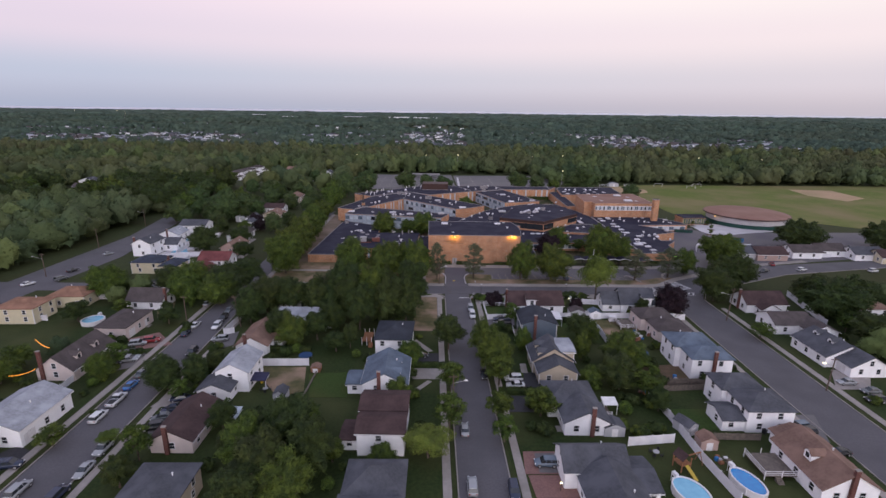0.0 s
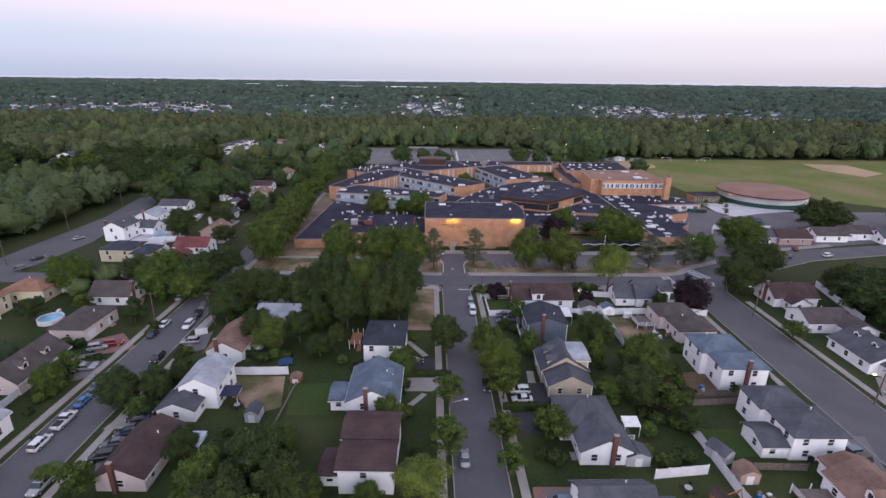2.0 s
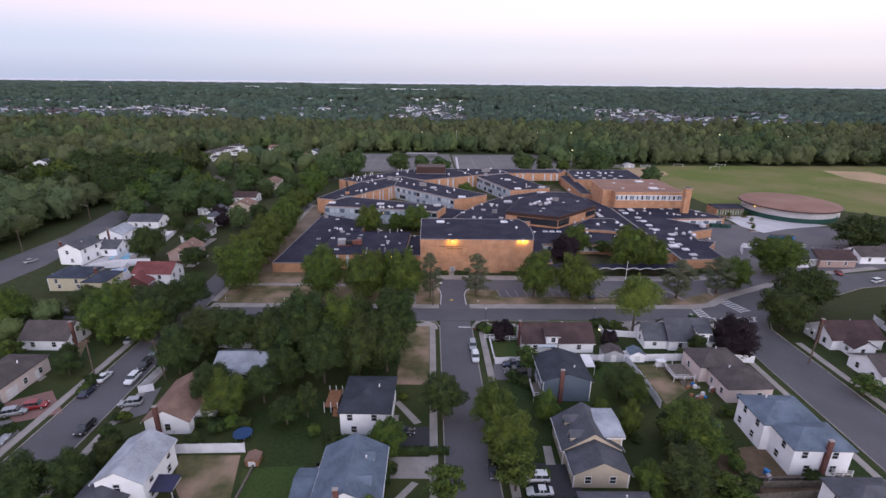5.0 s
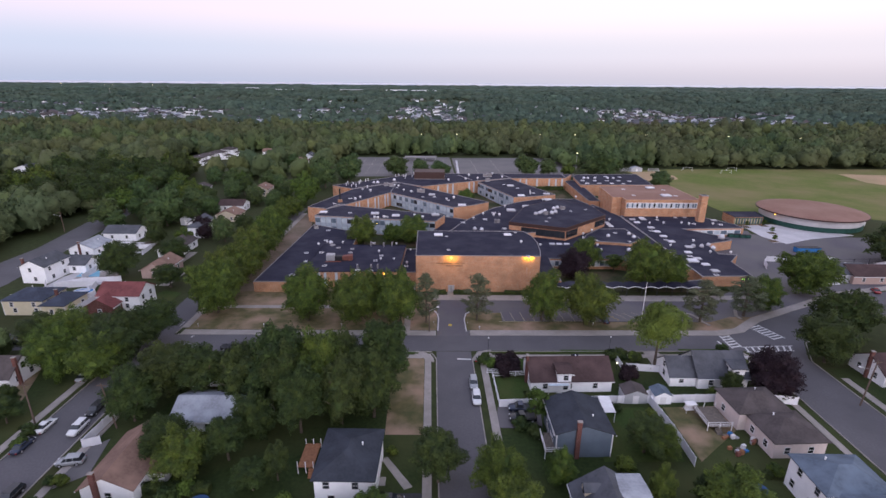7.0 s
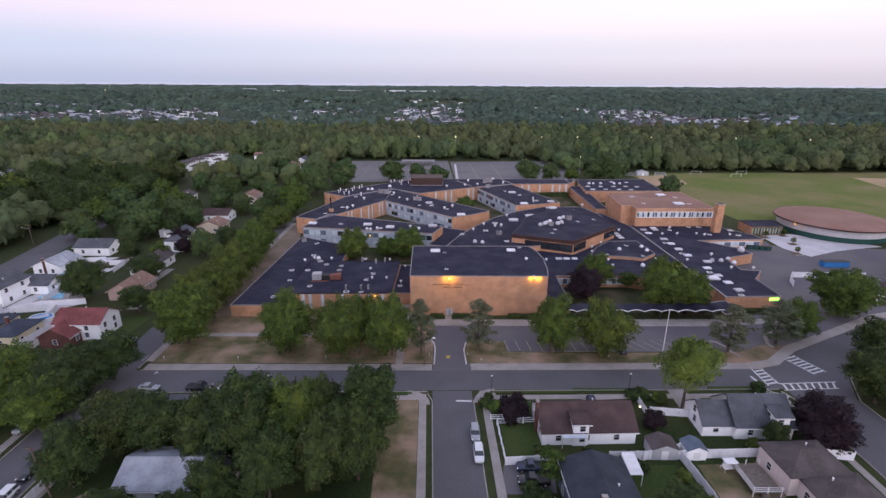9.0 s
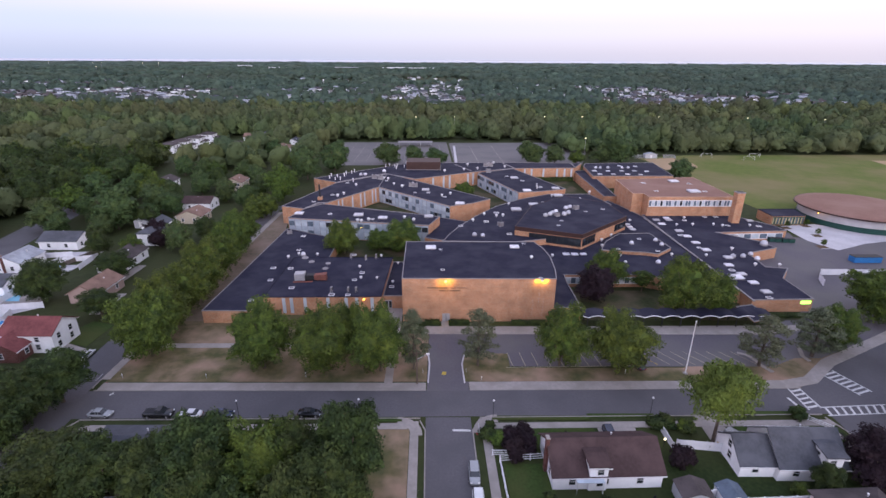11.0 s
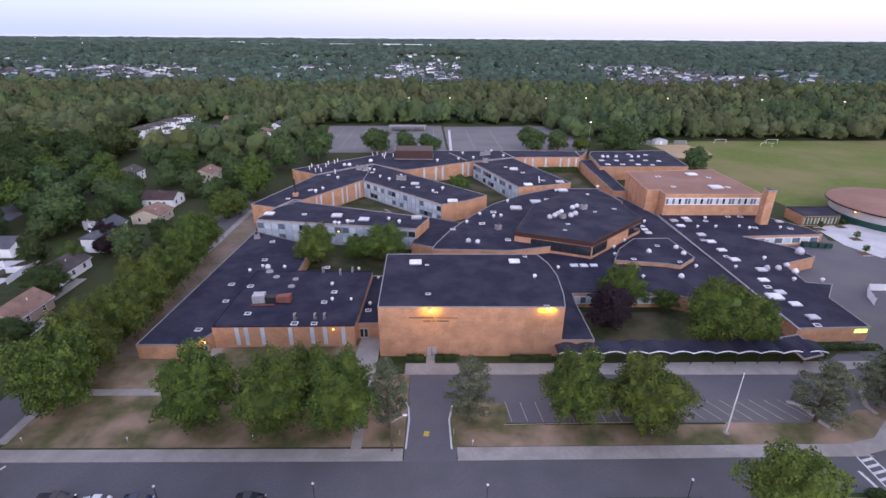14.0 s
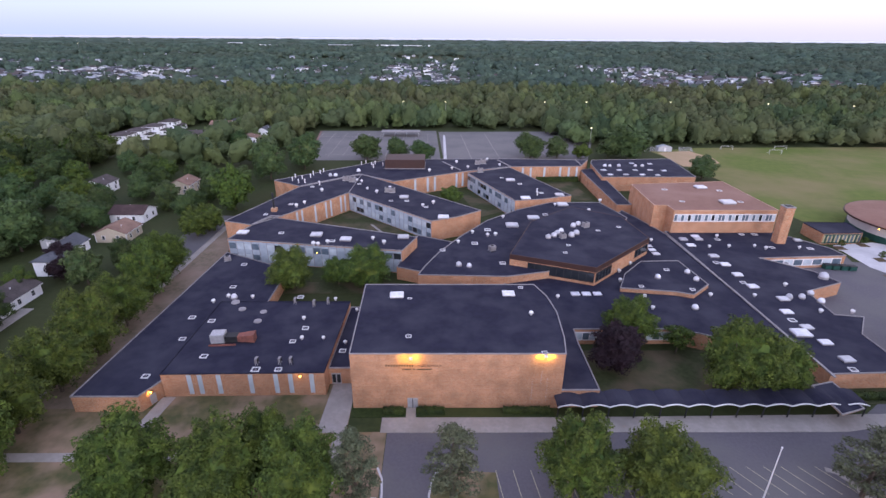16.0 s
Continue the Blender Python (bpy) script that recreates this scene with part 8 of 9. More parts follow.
for x, y, w in ((25.4, 160.4, 18.0), (40.5, 161.0, 12.5), (69.4, 161.7, 12.0), (-33.0, 159.5, 15.0), (-4.6, 159.9, 9.0)):
    slab("verge", [x - w / 2, y - 0.55, x + w / 2, y - 0.55, x + w / 2, y + 0.55, x - w / 2, y + 0.55], 0.15, GREEN, "grass verge between kerb and pavement", "verge", under=0.2)

# ---- shrubs ----
for k, (x, y) in enumerate(flat([15.9, 158.1, 16.8, 154.0, 46.3, 157.8, 48.3, 157.8, 50.6, 157.2, 37.3, 138.9, 40.2, 138.2, 45.5, 135.4, 46.7, 131.0, 24.4, 125.6, 16.9, 125.6, 23.3, 141.0,
                                 -4.7, 115.9, -3.1, 126.2, -6.4, 121.6, -3.9, 106.1, -11.0, 112.4, 20.2, 132.9, 23.1, 130.6, 21.6, 104.9, -49.0, 121.1, -45.0, 116.3, -55.6, 119.0, -57.3, 119.0, -69.7, 130.5, -68.8, 127.1,
                                 -42.7, 110.9, -39.7, 112.4, -82.5, 108.7, -67.4, 88.5, -75.3, 96.6, 39.4, 86.4, 21.1, 86.2, 24.3, 94.0, -1.8, 80.7, -0.9, 85.8])):
    bush(x, y, 0.9 + 0.7 * ((k * 37) % 10) / 10, (BUSH, BUSH_Y, BUSH)[k % 3])
for x, y in flat([21.6, 154.7, 19.3, 154.0, 46.5, 149.5, 21.1, 152.3, 19.5, 151.1]):
    bush(x, y, 1.9, BUSH_R)
for x, y in flat([15.0, 155.4, 45.6, 158.2, 47.5, 158.7, 73.4, 160.6, 50.8, 157.0, -5.0, 103.7]):
    bush(x, y, 1.5, BUSH)


# shrubs and small trees along the garden edges
GARDEN = random.Random(41)
BUSY = [(-42, -16, 92, 113), (36, 63, 123, 142), (50, 66, 84, 103), (34, 42, 60, 84), (3.0, 19.0, -20, 160), (48, 66, 60, 84), (-60, -54, 0, 160), (20, 30, 68, 84), (16, 34, 98, 112)]


def garden_fill(x0, x1, y0, y1, count, small):
    made = 0
    while made < count:
        x, y = GARDEN.uniform(x0, x1), GARDEN.uniform(y0, y1)
        if any(a - 1.3 < x < b + 1.3 and c - 1.3 < y < d + 1.3 for a, b, c, d in PLOTS) or any(a < x < b and c < y < d for a, b, c, d in BUSY):
            continue
        if noise.noise((x / 7, y / 7, 2.0)) < -0.05:
            continue
        made += 1
        if GARDEN.random() < small:
            tree(x, y, GARDEN.uniform(1.8, 3.2), GARDEN.choice("aebs"), GARDEN.uniform(4.5, 8))
        else:
            bush(x, y, GARDEN.uniform(0.7, 1.7), GARDEN.choice((BUSH, BUSH, BUSH_Y)))


garden_fill(-54, -2, 66, 120, 46, 0.3)
garden_fill(22, 76, 66, 156, 62, 0.2)
garden_fill(-95, -74, 72, 150, 26, 0.3)
garden_fill(98, 130, 90, 150, 18, 0.2)


# ---- pools ----
def above_pool(x, y, rx, ry, rz, water, label):
    ob = thing("above_ground_pool", x, y, 0, rz, label, "swimming pool", "pools")
    n = 28
    o = [(rx * math.cos(2 * math.pi * k / n), ry * math.sin(2 * math.pi * k / n)) for k in range(n)]
    i = [(a * (1 - 0.25 / rx), b * (1 - 0.25 / ry)) for a, b in o]
    wall = Mb()
    for k in range(n):
        wall.prism([o[k], o[(k + 1) % n], i[(k + 1) % n], i[k]], 0, 1.3)
    part("wall", wall, WHITE, ob, "white pool wall and rim")
    part("water", Mb().prism(i, 0.3, 1.12), water, ob, "bright blue water")
    for k in range(0, n, 4):
        part("buttress", Mb().box(o[k][0] - 0.1, o[k][0] + 0.1, o[k][1] - 0.1, o[k][1] + 0.1, 0, 1.2), WHITE, ob)
    part("ladder", Mb().box(-0.3, 0.3, ry - 0.4, ry + 0.6, 1.3, 1.9).box(-0.35, -0.3, ry + 0.5, ry + 0.6, 0, 2.0).box(0.3, 0.35, ry + 0.5, ry + 0.6, 0, 2.0), WHITE, ob, "white pool ladder")


above_pool(44.6, 68.6, 2.6, 3.5, 20, POOL_PALE, "oval above-ground pool with light blue water")
above_pool(55.4, 71.0, 2.1, 3.5, 14, POOL, "oval above-ground pool with deep blue water")
above_pool(-99.0, 134.1, 3.0, 3.0, 0, POOL_PALE, "round garden pool under trees")
above_pool(-102.5, 192.4, 3.0, 2.4, 0, POOL, "small blue garden pool")
above_pool(-116.4, 223.8, 4.0, 3.0, 0, POOL_PALE, "pale turquoise garden pool")
above_pool(-112.7, 226.6, 2.4, 2.4, 0, POOL_PALE, "round blue garden pool")
patch("patio", [-114.2, 201.1, -99.7, 204.5, -105.8, 214.0, -114.6, 206.6], 0.08, CONC, "pale pool terrace", "patio")
patch("patio", [-119.2, 196.8, -103.4, 199.8, -99.0, 203.0, -105.0, 216.0, -113.8, 216.5, -118.6, 208.0], 0.075, CONC_PALE, "white stone terrace between the houses", "patio")
patch("patio", [-121.0, 217.5, -108.5, 219.0, -107.5, 232.0, -120.0, 231.0], 0.075, CONC_PALE, "pale paved yard with garden pools", "patio")
patch("patio", [-120.5, 233.0, -107.0, 236.5, -108.0, 243.5, -118.0, 243.0], 0.075, CONC_PALE, "pale paved yard behind a long house", "patio")
patch("driveway", [-104.0, 169.0, -98.6, 169.0, -97.4, 178.6, -101.8, 178.6], 0.075, DRIVE_DARK, "dark driveway before a cream house", DRV)
patch("lawn_patch", [-97.0, 169.5, -88.0, 169.6, -87.0, 176.8, -95.8, 176.9], 0.07, GREEN, "watered lawn before a red-roofed house", LAWN)
patch("lawn_patch", [-82.0, 172.0, -74.6, 172.0, -73.0, 181.2, -79.5, 184.5], 0.072, GREEN, "green corner lawn beside the street", LAWN)
patch("path", [-80.8, 184.6, -73.4, 182.0, -73.2, 183.2, -80.2, 186.0], 0.1, CONC, "curved pale front path", "pavement")
patch("lawn_patch", [-84.0, 187.0, -74.2, 184.4, -74.0, 194.0, -80.0, 196.0], 0.073, GREEN, "green front lawn by a red-roofed house", LAWN)
patch("inground_pool", [-115.0, 206.6, -107.4, 206.7, -112.3, 214.5, -115.7, 213.4], 0.1, POOL_PALE, "pale blue in-ground pool", "swimming pool")


# ---- sheds, decks, play things ----
def shed(x, y, w, d, h, rz, siding, roof, label):
    ob = thing("garden_shed", x, y, 0, rz, label, "shed", "garden sheds")
    part("wall", wall_mesh(-w / 2, w / 2, -d / 2, d / 2, h, h * 0.4, "y"), siding, ob)
    part("roof", roof_mesh(-w / 2, w / 2, -d / 2, d / 2, h, h * 0.4, "y", 0.15, 0.08), roof, ob)
    part("door", Mb().box(-0.6, 0.6, -d / 2 - 0.04, -d / 2 + 0.02, 0, h * 0.85), TRIM, ob, "white shed door")


shed(52.0, 86.3, 2.8, 3.6, 2.0, 25, SIDING["grey"], SHINGLE["grey"], "small grey garden shed beside a fence")
shed(53.7, 81.5, 3.2, 2.6, 2.0, 0, SIDING["pink"], SHINGLE["tan"], "small tan garden shed")
shed(37.1, 85.5, 4.0, 3.0, 2.0, 0, SIDING["grey"], SHINGLE["grey"], "grey garden shed behind the house")
shed(44.8, 142.3, 4.6, 3.4, 2.2, 0, SIDING["grey"], SHINGLE["taupe"], "pale garden shed with a taupe roof")
shed(50.3, 142.0, 3.4, 3.0, 2.0, 0, SIDING["white"], SHINGLE["blue"], "white garden tent with a blue side")
shed(-31.9, 96.0, 2.6, 3.0, 2.0, 0, SIDING["grey"], SHINGLE["grey"], "small grey garden shed on a patio")
shed(-27.3, 108.2, 2.2, 2.0, 1.2, 0, CEDAR, SHINGLE["tan"], "low wooden garden box")
shed(-109.0, 270.6, 5, 5, 3.0, 0, SIDING["grey"], SHINGLE["grey"], "small outbuilding beside gardens")


def deck(x, y, w, d, h, rz=0.0, label="raised wooden deck with white railings", floor=WOODF, rails=True):
    ob = thing("deck", x, y, 0, rz, label, "deck", "decks")
    part("floor", Mb().box(0, w, 0, d, h - 0.15, h), floor, ob)
    post = Mb().box(-0.06, 0.06, -0.06, 0.06, 0, h + 1.0).mesh("post", TRIM)
    for px_ in (0, w / 2, w):
        for py_ in (0, d):
            o = part("post", post, None, ob)
            o.location = (px_, py_, 0)
    if rails:
        for z in (h + 0.15, h + 0.5, h + 0.9):
            part("rail", Mb().box(0, w, -0.03, 0.03, z, z + 0.07), TRIM, ob)
            part("rail", Mb().box(-0.03, 0.03, 0, d, z, z + 0.07), TRIM, ob)
    for k in range(4):
        part("step", Mb().box(w * 0.3, w * 0.3 + 1.1, -0.3 * (k + 1), -0.3 * k, 0, h * (4 - k) / 5), floor, ob)


deck(59.3, 72.6, 6.0, 6.0, 0.9, 0, "wooden pool deck with pale railings")
deck(55.3, 132.5, 4.5, 6.0, 1.0, 0, "back deck with white railings")
deck(23.3, 125.0, 3.0, 5.0, 1.5, 0, "front porch with white railings")
deck(-15.7, 121.5, -2.6, 5.5, 1.4, 0, "cedar side deck by the house", CEDAR, False)
deck(34.9, 89.7, 3.5, 3.5, 0.8, 0, "small back deck with a table")
deck(69.5, 105.1, 3.0, 4.0, 0.8, 0, "small porch with white railings")


def play_set(x, y):
    ob = thing("play_set", x, y, 0, 20, "wooden garden play set with a yellow slide", "play set")
    for a in (-1.0, 1.0):
        for b in (-1.0, 1.0):
            part("post", Mb().box(a - 0.08, a + 0.08, b - 0.08, b + 0.08, 0, 2.6), CEDAR, ob)
    part("platform", Mb().box(-1.1, 1.1, -1.1, 1.1, 1.3, 1.42), CEDAR, ob)
    part("roof", roof_mesh(-1.0, 1.0, -1.0, 1.0, 2.6, 0.9, "y", 0.2, 0.06), SHINGLE["brown"], ob)
    part("slide", Mb().add([(-0.35, -1.1, 1.4), (0.35, -1.1, 1.4), (0.35, -3.6, 0.1), (-0.35, -3.6, 0.1), (-0.35, -1.1, 1.25), (0.35, -1.1, 1.25), (0.35, -3.6, 0), (-0.35, -3.6, 0)], [(0, 3, 2, 1), (4, 5, 6, 7), (0, 1, 5, 4), (2, 3, 7, 6), (1, 2, 6, 5), (3, 0, 4, 7)]), YPAINT, ob, "yellow slide")
    part("swing_beam", Mb().box(1.0, 4.2, -0.08, 0.08, 2.2, 2.36), CEDAR, ob)
    part("swing_frame", Mb().tube((4.1, -0.9, 0), (4.1, 0, 2.3), 0.07, 0.07, 6).tube((4.1, 0.9, 0), (4.1, 0, 2.3), 0.07, 0.07, 6), CEDAR, ob)


play_set(46.2, 75.5)


def wheelie_bin(x, y, m, label):
    ob = thing("waste_bin", x, y, 0, 15, label, "waste bin", "bins")
    part("bin", Mb().add([(-0.25, -0.3, 0.08), (0.25, -0.3, 0.08), (0.25, 0.3, 0.08), (-0.25, 0.3, 0.08), (-0.3, -0.38, 1.0), (0.3, -0.38, 1.0), (0.3, 0.38, 1.0), (-0.3, 0.38, 1.0)], [(3, 2, 1, 0), (0, 1, 5, 4), (1, 2, 6, 5), (2, 3, 7, 6), (3, 0, 4, 7)]), m, ob)
    part("lid", Mb().bev(-0.33, 0.33, -0.42, 0.42, 1.0, 1.1, 0.05), m, ob)


BLUEP = mat("blue_tarpaulin", (0.03, 0.17, 0.42), (0.025, 0.13, 0.34), 1.5, rough=0.5)
YELL = mat("yellow_plastic", (0.55, 0.38, 0.04), (0.48, 0.33, 0.04), 2.0, rough=0.4)
for x, y, m, lb in ((67.4, 85.4, BLACK, "black waste bin by the wall"), (69.4, 86.2, YELL, "yellow waste bin by the wall"), (54.6, 152.9, YELL, "yellow waste bin by the fence"), (52.7, 152.7, STEEL, "grey waste bin by the fence"), (58.9, 106.0, BLUEP, "blue waste bin by the house"), (-38.4, 102.3, YELL, "yellow garden toy box")):
    wheelie_bin(x, y, m, lb)


def dumpster(x, y, m, label, w=2.0, d=1.5, h=1.4):
    ob = thing("dumpster", x, y, 0.05, 0, label, "dumpster", "dumpsters")
    part("skip", Mb().prism([(-w / 2, -d / 2), (w / 2, -d / 2), (w / 2, d / 2), (-w / 2, d / 2)], 0.1, h), m, ob)
    part("lid", Mb().bev(-w / 2 - 0.05, w / 2 + 0.05, -d / 2 - 0.05, d / 2 + 0.05, h, h + 0.12, 0.05), BLACK, ob, "black lid")


for x, y in flat([128.2, 255.3, 130.2, 254.9, 132.5, 254.6, 134.7, 254.2]):
    dumpster(x, y, TEAL, "dark green dumpster in the school yard")
dumpster(147.1, 236.1, BLUEP, "long blue skip container in the school yard", 9.0, 2.6, 2.0)
dumpster(144.6, 236.8, BLUEP, "blue skip container in the school yard", 3.0, 2.4, 1.8)


def goal(x, y, rz):
    ob = thing("football_goal", x, y, 0, rz, "white football goal frame on the field", "goal", "goals")
    part("post", Mb().box(-3.7, -3.58, -0.06, 0.06, 0, 2.44), WHITE, ob)
    part("post", Mb().box(3.58, 3.7, -0.06, 0.06, 0, 2.44), WHITE, ob)
    part("crossbar", Mb().box(-3.7, 3.7, -0.06, 0.06, 2.44, 2.56), WHITE, ob)
    part("stay", Mb().tube((-3.6, 0, 2.4), (-3.6, 2.2, 0.05), 0.05, 0.05, 5), WHITE, ob)
    part("stay", Mb().tube((3.6, 0, 2.4), (3.6, 2.2, 0.05), 0.05, 0.05, 5), WHITE, ob)


goal(188.7, 421.3, 0)
goal(211.8, 410.8, 0)
goal(222.0, 422.1, 0)


def bleachers(x, y):
    ob = thing("bleachers", x, y, 0, 0, "small pale metal bleachers by the infield", "bleachers")
    for k in range(5):
        part("bench", Mb().box(-4, 4, 0.7 * k, 0.7 * k + 0.5, 0.3 + 0.4 * k, 0.4 + 0.4 * k), STEEL, ob)
        part("frame", Mb().box(-3.8, -3.6, 0.7 * k, 0.7 * k + 0.12, 0, 0.35 + 0.4 * k), STEEL, ob)
        part("frame", Mb().box(3.6, 3.8, 0.7 * k, 0.7 * k + 0.12, 0, 0.35 + 0.4 * k), STEEL, ob)


bleachers(162.1, 416.8)
bleachers(140.6, 416.3)
shed(148.8, 418.4, 8, 4, 2.6, 0, SIDING["grey"], SHINGLE["pale"], "low dugout shelter by the infield")
SOLAR = thing("court_shelter", -12.0, 462.6, 0, 0, "long pale metal shelter roof behind the courts", "shelter")
part("roof", Mb().box(-13, 13, -4, 4, 3.0, 3.3), COPING, SOLAR)
for a in (-12, -4, 4, 12):
    for b in (-3.5, 3.5):
        part("post", Mb().box(a - 0.1, a + 0.1, b - 0.1, b + 0.1, 0, 3.0), STEEL, SOLAR)


def planter(x, y):
    ob = thing("tree_pit", x, y, 0, 0, "square planted tree pit in pale paving", "planter", "tree pits")
    part("soil", Mb().box(-1.6, 1.6, -1.6, 1.6, 0, 0.12), SOIL, ob)
    part("edging", Mb().box(-1.75, 1.75, -1.75, -1.6, 0, 0.2), CONC_PALE, ob)


for x, y in flat([144.0, 270.6, 153.4, 273.0, 149.7, 261.4, 143.1, 249.5]):
    planter(x, y)
    tree(x, y, 1.0, "s", 3.2)



def awning(x, y, w, d, z, label, material):
    ob = thing("awning", x, y, 0, 0, label, "awning", "garden awnings")
    part("sheet", Mb().add([(-w / 2, 0, z), (w / 2, 0, z), (w / 2, d, z + 0.5), (-w / 2, d, z + 0.5), (-w / 2, 0, z + 0.08), (w / 2, 0, z + 0.08), (w / 2, d, z + 0.58), (-w / 2, d, z + 0.58)],
                           [(3, 2, 1, 0), (4, 5, 6, 7), (0, 1, 5, 4), (1, 2, 6, 5), (2, 3, 7, 6), (3, 0, 4, 7)]), material, ob)
    for a in (-w / 2 + 0.1, w / 2 - 0.1):
        part("post", Mb().box(a - 0.05, a + 0.05, 0.05, 0.15, 0, z), TRIM, ob)
        part("brace", Mb().box(a - 0.04, a + 0.04, 0.15, d - 0.05, z - 0.08, z), TRIM, ob)


PALE_SHEET = mat("pale_blue_corrugated_sheet", (0.50, 0.56, 0.64), (0.42, 0.48, 0.56), 1.2, rough=0.4)
awning(-38.6, 99.5, 4.4, 3.0, 2.2, "dark blue cloth awning behind the white house", mat("dark_blue_cloth", (0.035, 0.035, 0.075), (0.028, 0.028, 0.06), 1.0))
awning(29.7, 143.3, 4.2, 2.6, 2.3, "pale blue corrugated awning over a back door", PALE_SHEET)
awning(37.5, 134.6, 2.2, 4.5, 2.4, "white side awning on a slate-blue house", WHITE)
awning(38.6, 91.2, 3.0, 2.4, 2.3, "white canopy over a garden table", WHITE)
awning(-39.5, 85.2, 4.6, 3.4, 2.4, "pale grey sheet awning behind the house", PALE_SHEET)


def garden_bench(x, y, rz):
    ob = thing("garden_swing_seat", x, y, 0, rz, "white garden swing seat on dry grass", "bench")
    part("seat", Mb().bev(-0.9, 0.9, -0.35, 0.35, 0.45, 0.6, 0.05), WHITE, ob)
    part("backrest", Mb().bev(-0.9, 0.9, 0.3, 0.42, 0.6, 1.3, 0.05), WHITE, ob)
    part("canopy", Mb().bev(-1.1, 1.1, -0.7, 0.7, 1.9, 2.0, 0.05), WHITE, ob, "white cloth canopy")
    for a in (-1.0, 1.0):
        part("frame", Mb().tube((a, -0.7, 0), (a, 0, 1.9), 0.04, 0.04, 6).tube((a, 0.7, 0), (a, 0, 1.9), 0.04, 0.04, 6), WHITE, ob)


garden_bench(54.7, 138.3, 5)


def patio_set(x, y, rz):
    ob = thing("patio_table", x, y, 0, rz, "round patio table in a back garden", "table", "patio tables")
    part("tabletop", Mb().cyl(0, 0, 0.7, 0.75, 0.6, n=14), STEEL, ob)
    part("leg", Mb().cyl(0, 0, 0, 0.7, 0.06, n=6), BLACK, ob)
    for k in range(4):
        c = thing("patio_chair", x + 1.0 * math.cos(k * 1.57 + rz), y + 1.0 * math.sin(k * 1.57 + rz), 0, math.degrees(k * 1.57 + rz) - 90, "dark metal patio chair beside a table", "chair", "patio chairs")
        part("seat", Mb().bev(-0.24, 0.24, -0.24, 0.24, 0.4, 0.46, 0.02), BLACK, c)
        part("backrest", Mb().box(-0.24, 0.24, 0.2, 0.25, 0.46, 0.95), BLACK, c)
        for a in (-0.2, 0.2):
            for b in (-0.2, 0.2):
                part("leg", Mb().box(a - 0.02, a + 0.02, b - 0.02, b + 0.02, 0, 0.4), BLACK, c)


patio_set(39.5, 141.1, 0.3)
patio_set(43.1, 78.9, 0.9)
patio_set(-36.4, 99.0, 0.2)
patio_set(-15.6, 106.0, 0.5)


def planks(x, y, w, d, h, m, label):
    ob = thing("garden_junk_pile", x, y, 0, 12, label, "clutter", "garden clutter")
    rng_ = random.Random(int(abs(x * 31 + y * 17)))
    for k in range(7):
        a, b = rng_.uniform(-w / 2, w / 2), rng_.uniform(-d / 2, d / 2)
        part("crate", Mb().bev(a - 0.35, a + 0.35, b - 0.25, b + 0.25, 0, rng_.uniform(0.25, h), 0.04), m[k % len(m)], ob)


for px_, py_ in flat([58.4, 127.0, 61.3, 129.4, 58.9, 104.5, 48.6, 99.7, 58.4, 130.3, 55.0, 77.6, 68.6, 80.1]):
    planks(px_, py_, 3.0, 2.0, 0.9, (CEDAR, STEEL, BLUEP, WOODF, RUST, WHITE), "pile of mixed garden clutter beside the house")

def trampoline(x, y, r):
    ob = thing("trampoline", x, y, 0, 0, "round blue garden trampoline", "trampoline")
    part("pad", Mb().cyl(0, 0, 0.68, 0.78, r, n=20), mat("trampoline_blue", (0.03, 0.07, 0.16), (0.025, 0.055, 0.13), 1.0), ob)
    for k in range(6):
        part("leg", Mb().cyl(r * 0.9 * math.cos(k * 1.047), r * 0.9 * math.sin(k * 1.047), 0, 0.68, 0.05, n=6), STEEL, ob)


trampoline(55.8, 117.7, 1.6)
trampoline(-31.6, 114.6, 1.7)


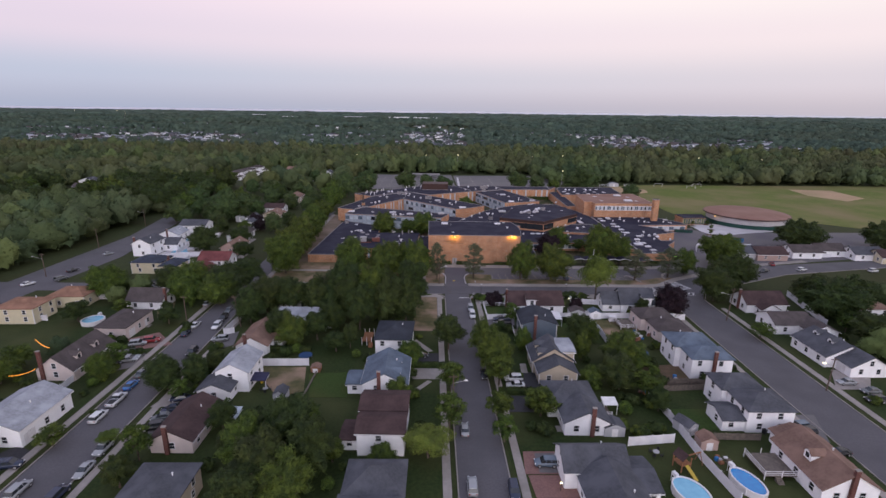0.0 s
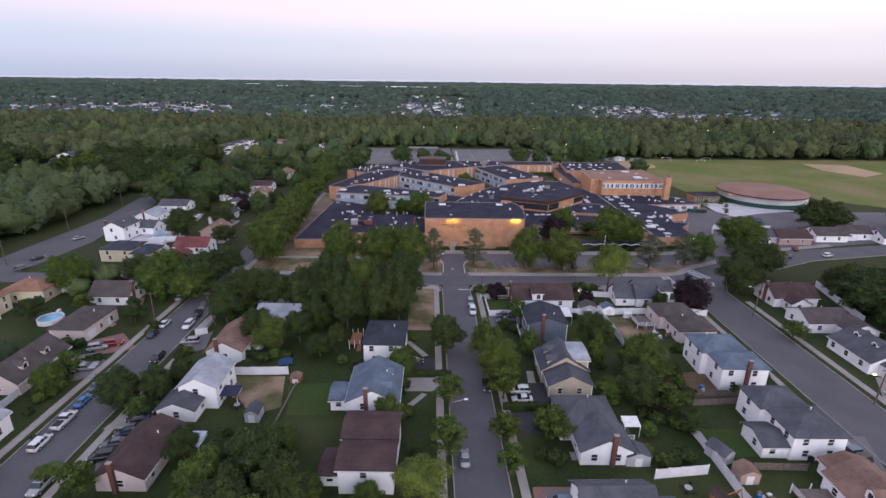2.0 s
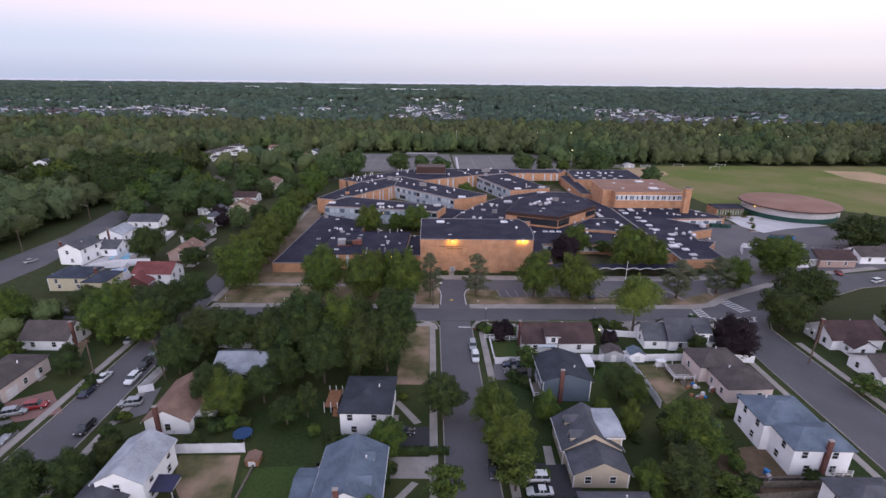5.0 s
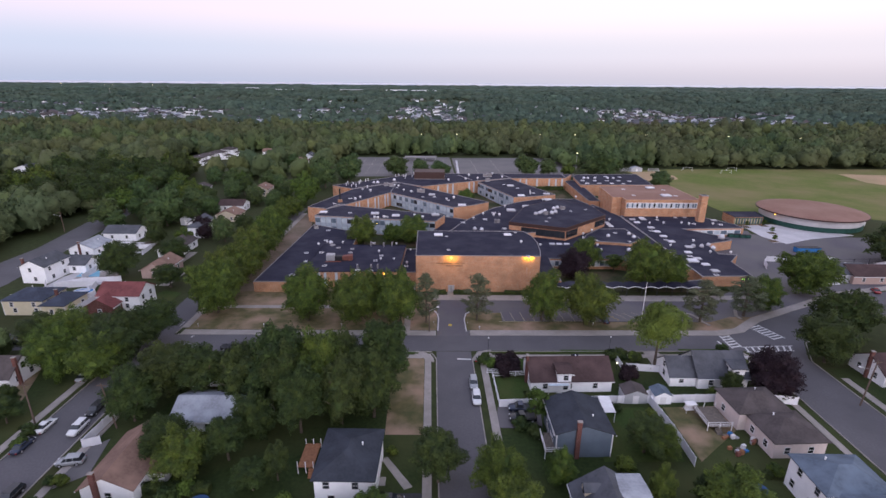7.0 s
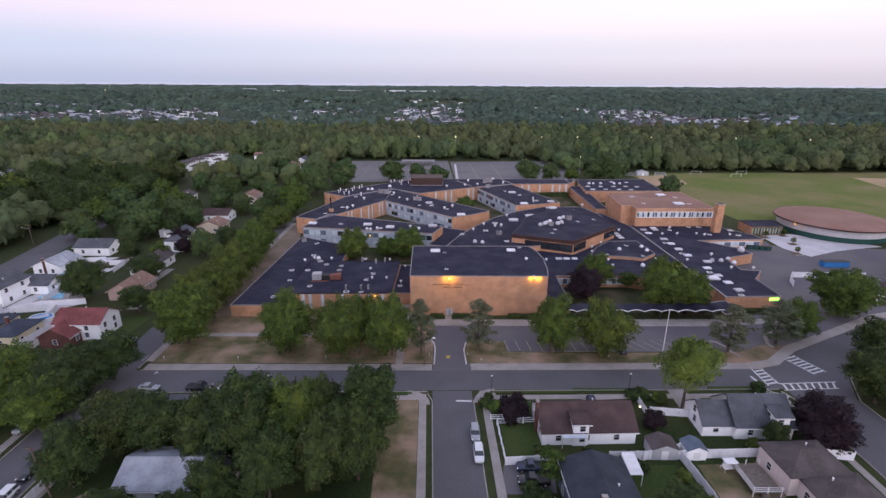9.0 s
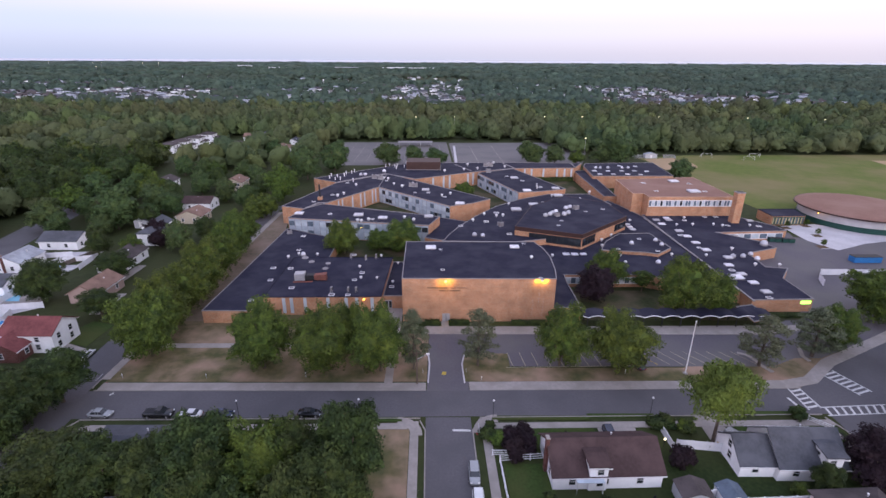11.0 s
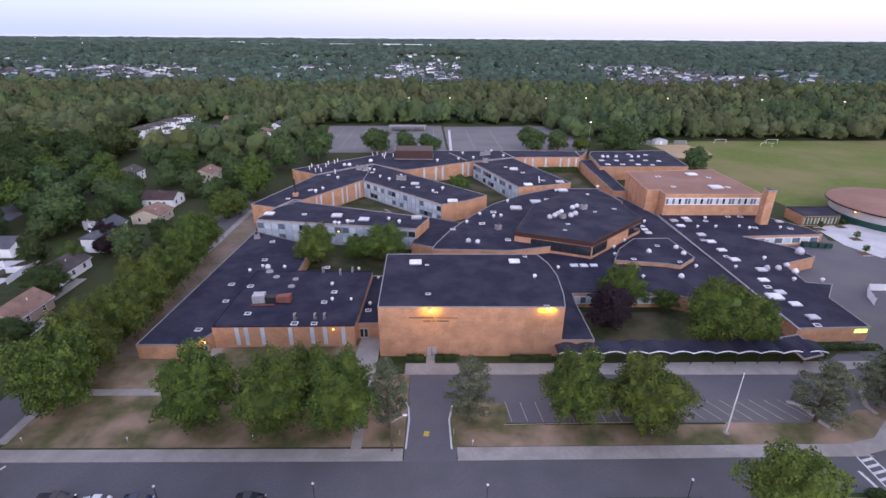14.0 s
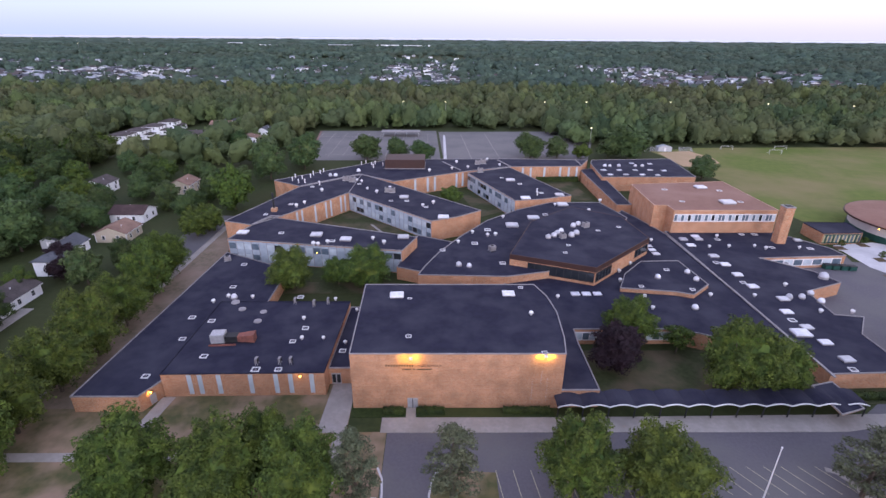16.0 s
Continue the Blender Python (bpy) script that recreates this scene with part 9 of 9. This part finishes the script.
def sleeper_wall(a, b, h):
    """A dry wall of timber sleepers laid in courses between two gardens."""
    a, b = Vector(a), Vector(b)
    d = b - a
    ob = thing("sleeper_wall", a.x, a.y, 0, math.degrees(math.atan2(d.y, d.x)), "weathered timber sleeper wall between gardens", "garden wall")
    n = max(1, round(d.length / 2.4))
    for row in range(3):
        for k in range(n):
            u0 = max(0.0, (k - 0.5 * (row % 2)) * d.length / n)
            part("sleeper", Mb().bev(u0 + 0.01, min(d.length, u0 + d.length / n) - 0.01, -0.14, 0.14, row * h / 3, (row + 1) * h / 3 - 0.01, 0.02), WOODF, ob)


sleeper_wall((52.4, 104.6), (66.0, 104.8), 0.8)
sleeper_wall((-27.5, 93.0), (-27.0, 108.0), 0.5)


# ---- string lights and porch lamps ----
def string_light(a, b, z0, z1):
    ob = thing("string_light", 0, 0, 0, 0, "glowing orange garden string light", "string light", "string lights")
    pts = [Vector((*a, z0)).lerp(Vector((*b, z1)), k / 10) - Vector((0, 0, 0.5 * math.sin(math.pi * k / 10))) for k in range(11)]
    mb = Mb()
    for p, q in zip(pts, pts[1:]):
        mb.tube(p, q, 0.07, 0.07, 5)
    part("cord", mb, ORANGE_STRING, ob)


string_light((-101.1, 116.2), (-93.9, 111.7), 3.5, 3.5)
string_light((-94.4, 100.0), (-90.4, 103.1), 2.5, 2.8)


def porch_lamp(x, y, z=1.6):
    ob = thing("porch_lamp", x, y, 0, 0, "small glowing garden lamp", "lamp", "garden lamps")
    part("post", Mb().cyl(0, 0, 0, z, 0.06, n=6), BLACK, ob)
    part("globe", Mb().dome(0, 0, z, 0.22, 0.3, 8), LAMP_WHITE, ob, "glowing globe", True)


for x, y in flat([24.9, 71.7, 23.2, 69.6, 45.2, 153.2, -83.9, 110.1, 105.7, 111.1, 147.7, 210.4, 154.8, 215.1, 161.7, 179.4]):
    porch_lamp(x, y)

# ---- far water strip on the horizon ----
solid("bay_water", Mb().add([(x, y, z) for x in (-5200, 5200) for y, z in ((4500, 20), (4500, 33), (4990, 47), (4990, 20))], [(0, 1, 5, 4), (1, 2, 6, 5), (2, 3, 7, 6), (3, 0, 4, 7), (0, 3, 2, 1), (4, 5, 6, 7)]), WATERM, "thin pale strip of far water", "water", kind="structure")

# the patterns from which copies were made
for proto in (*PROTO.values(), BUSH, BUSH_Y, BUSH_R, *RP.values(), *CAR_PROTO.values()):
    for o in (*proto.children_recursive, proto):
        bpy.data.objects.remove(o)
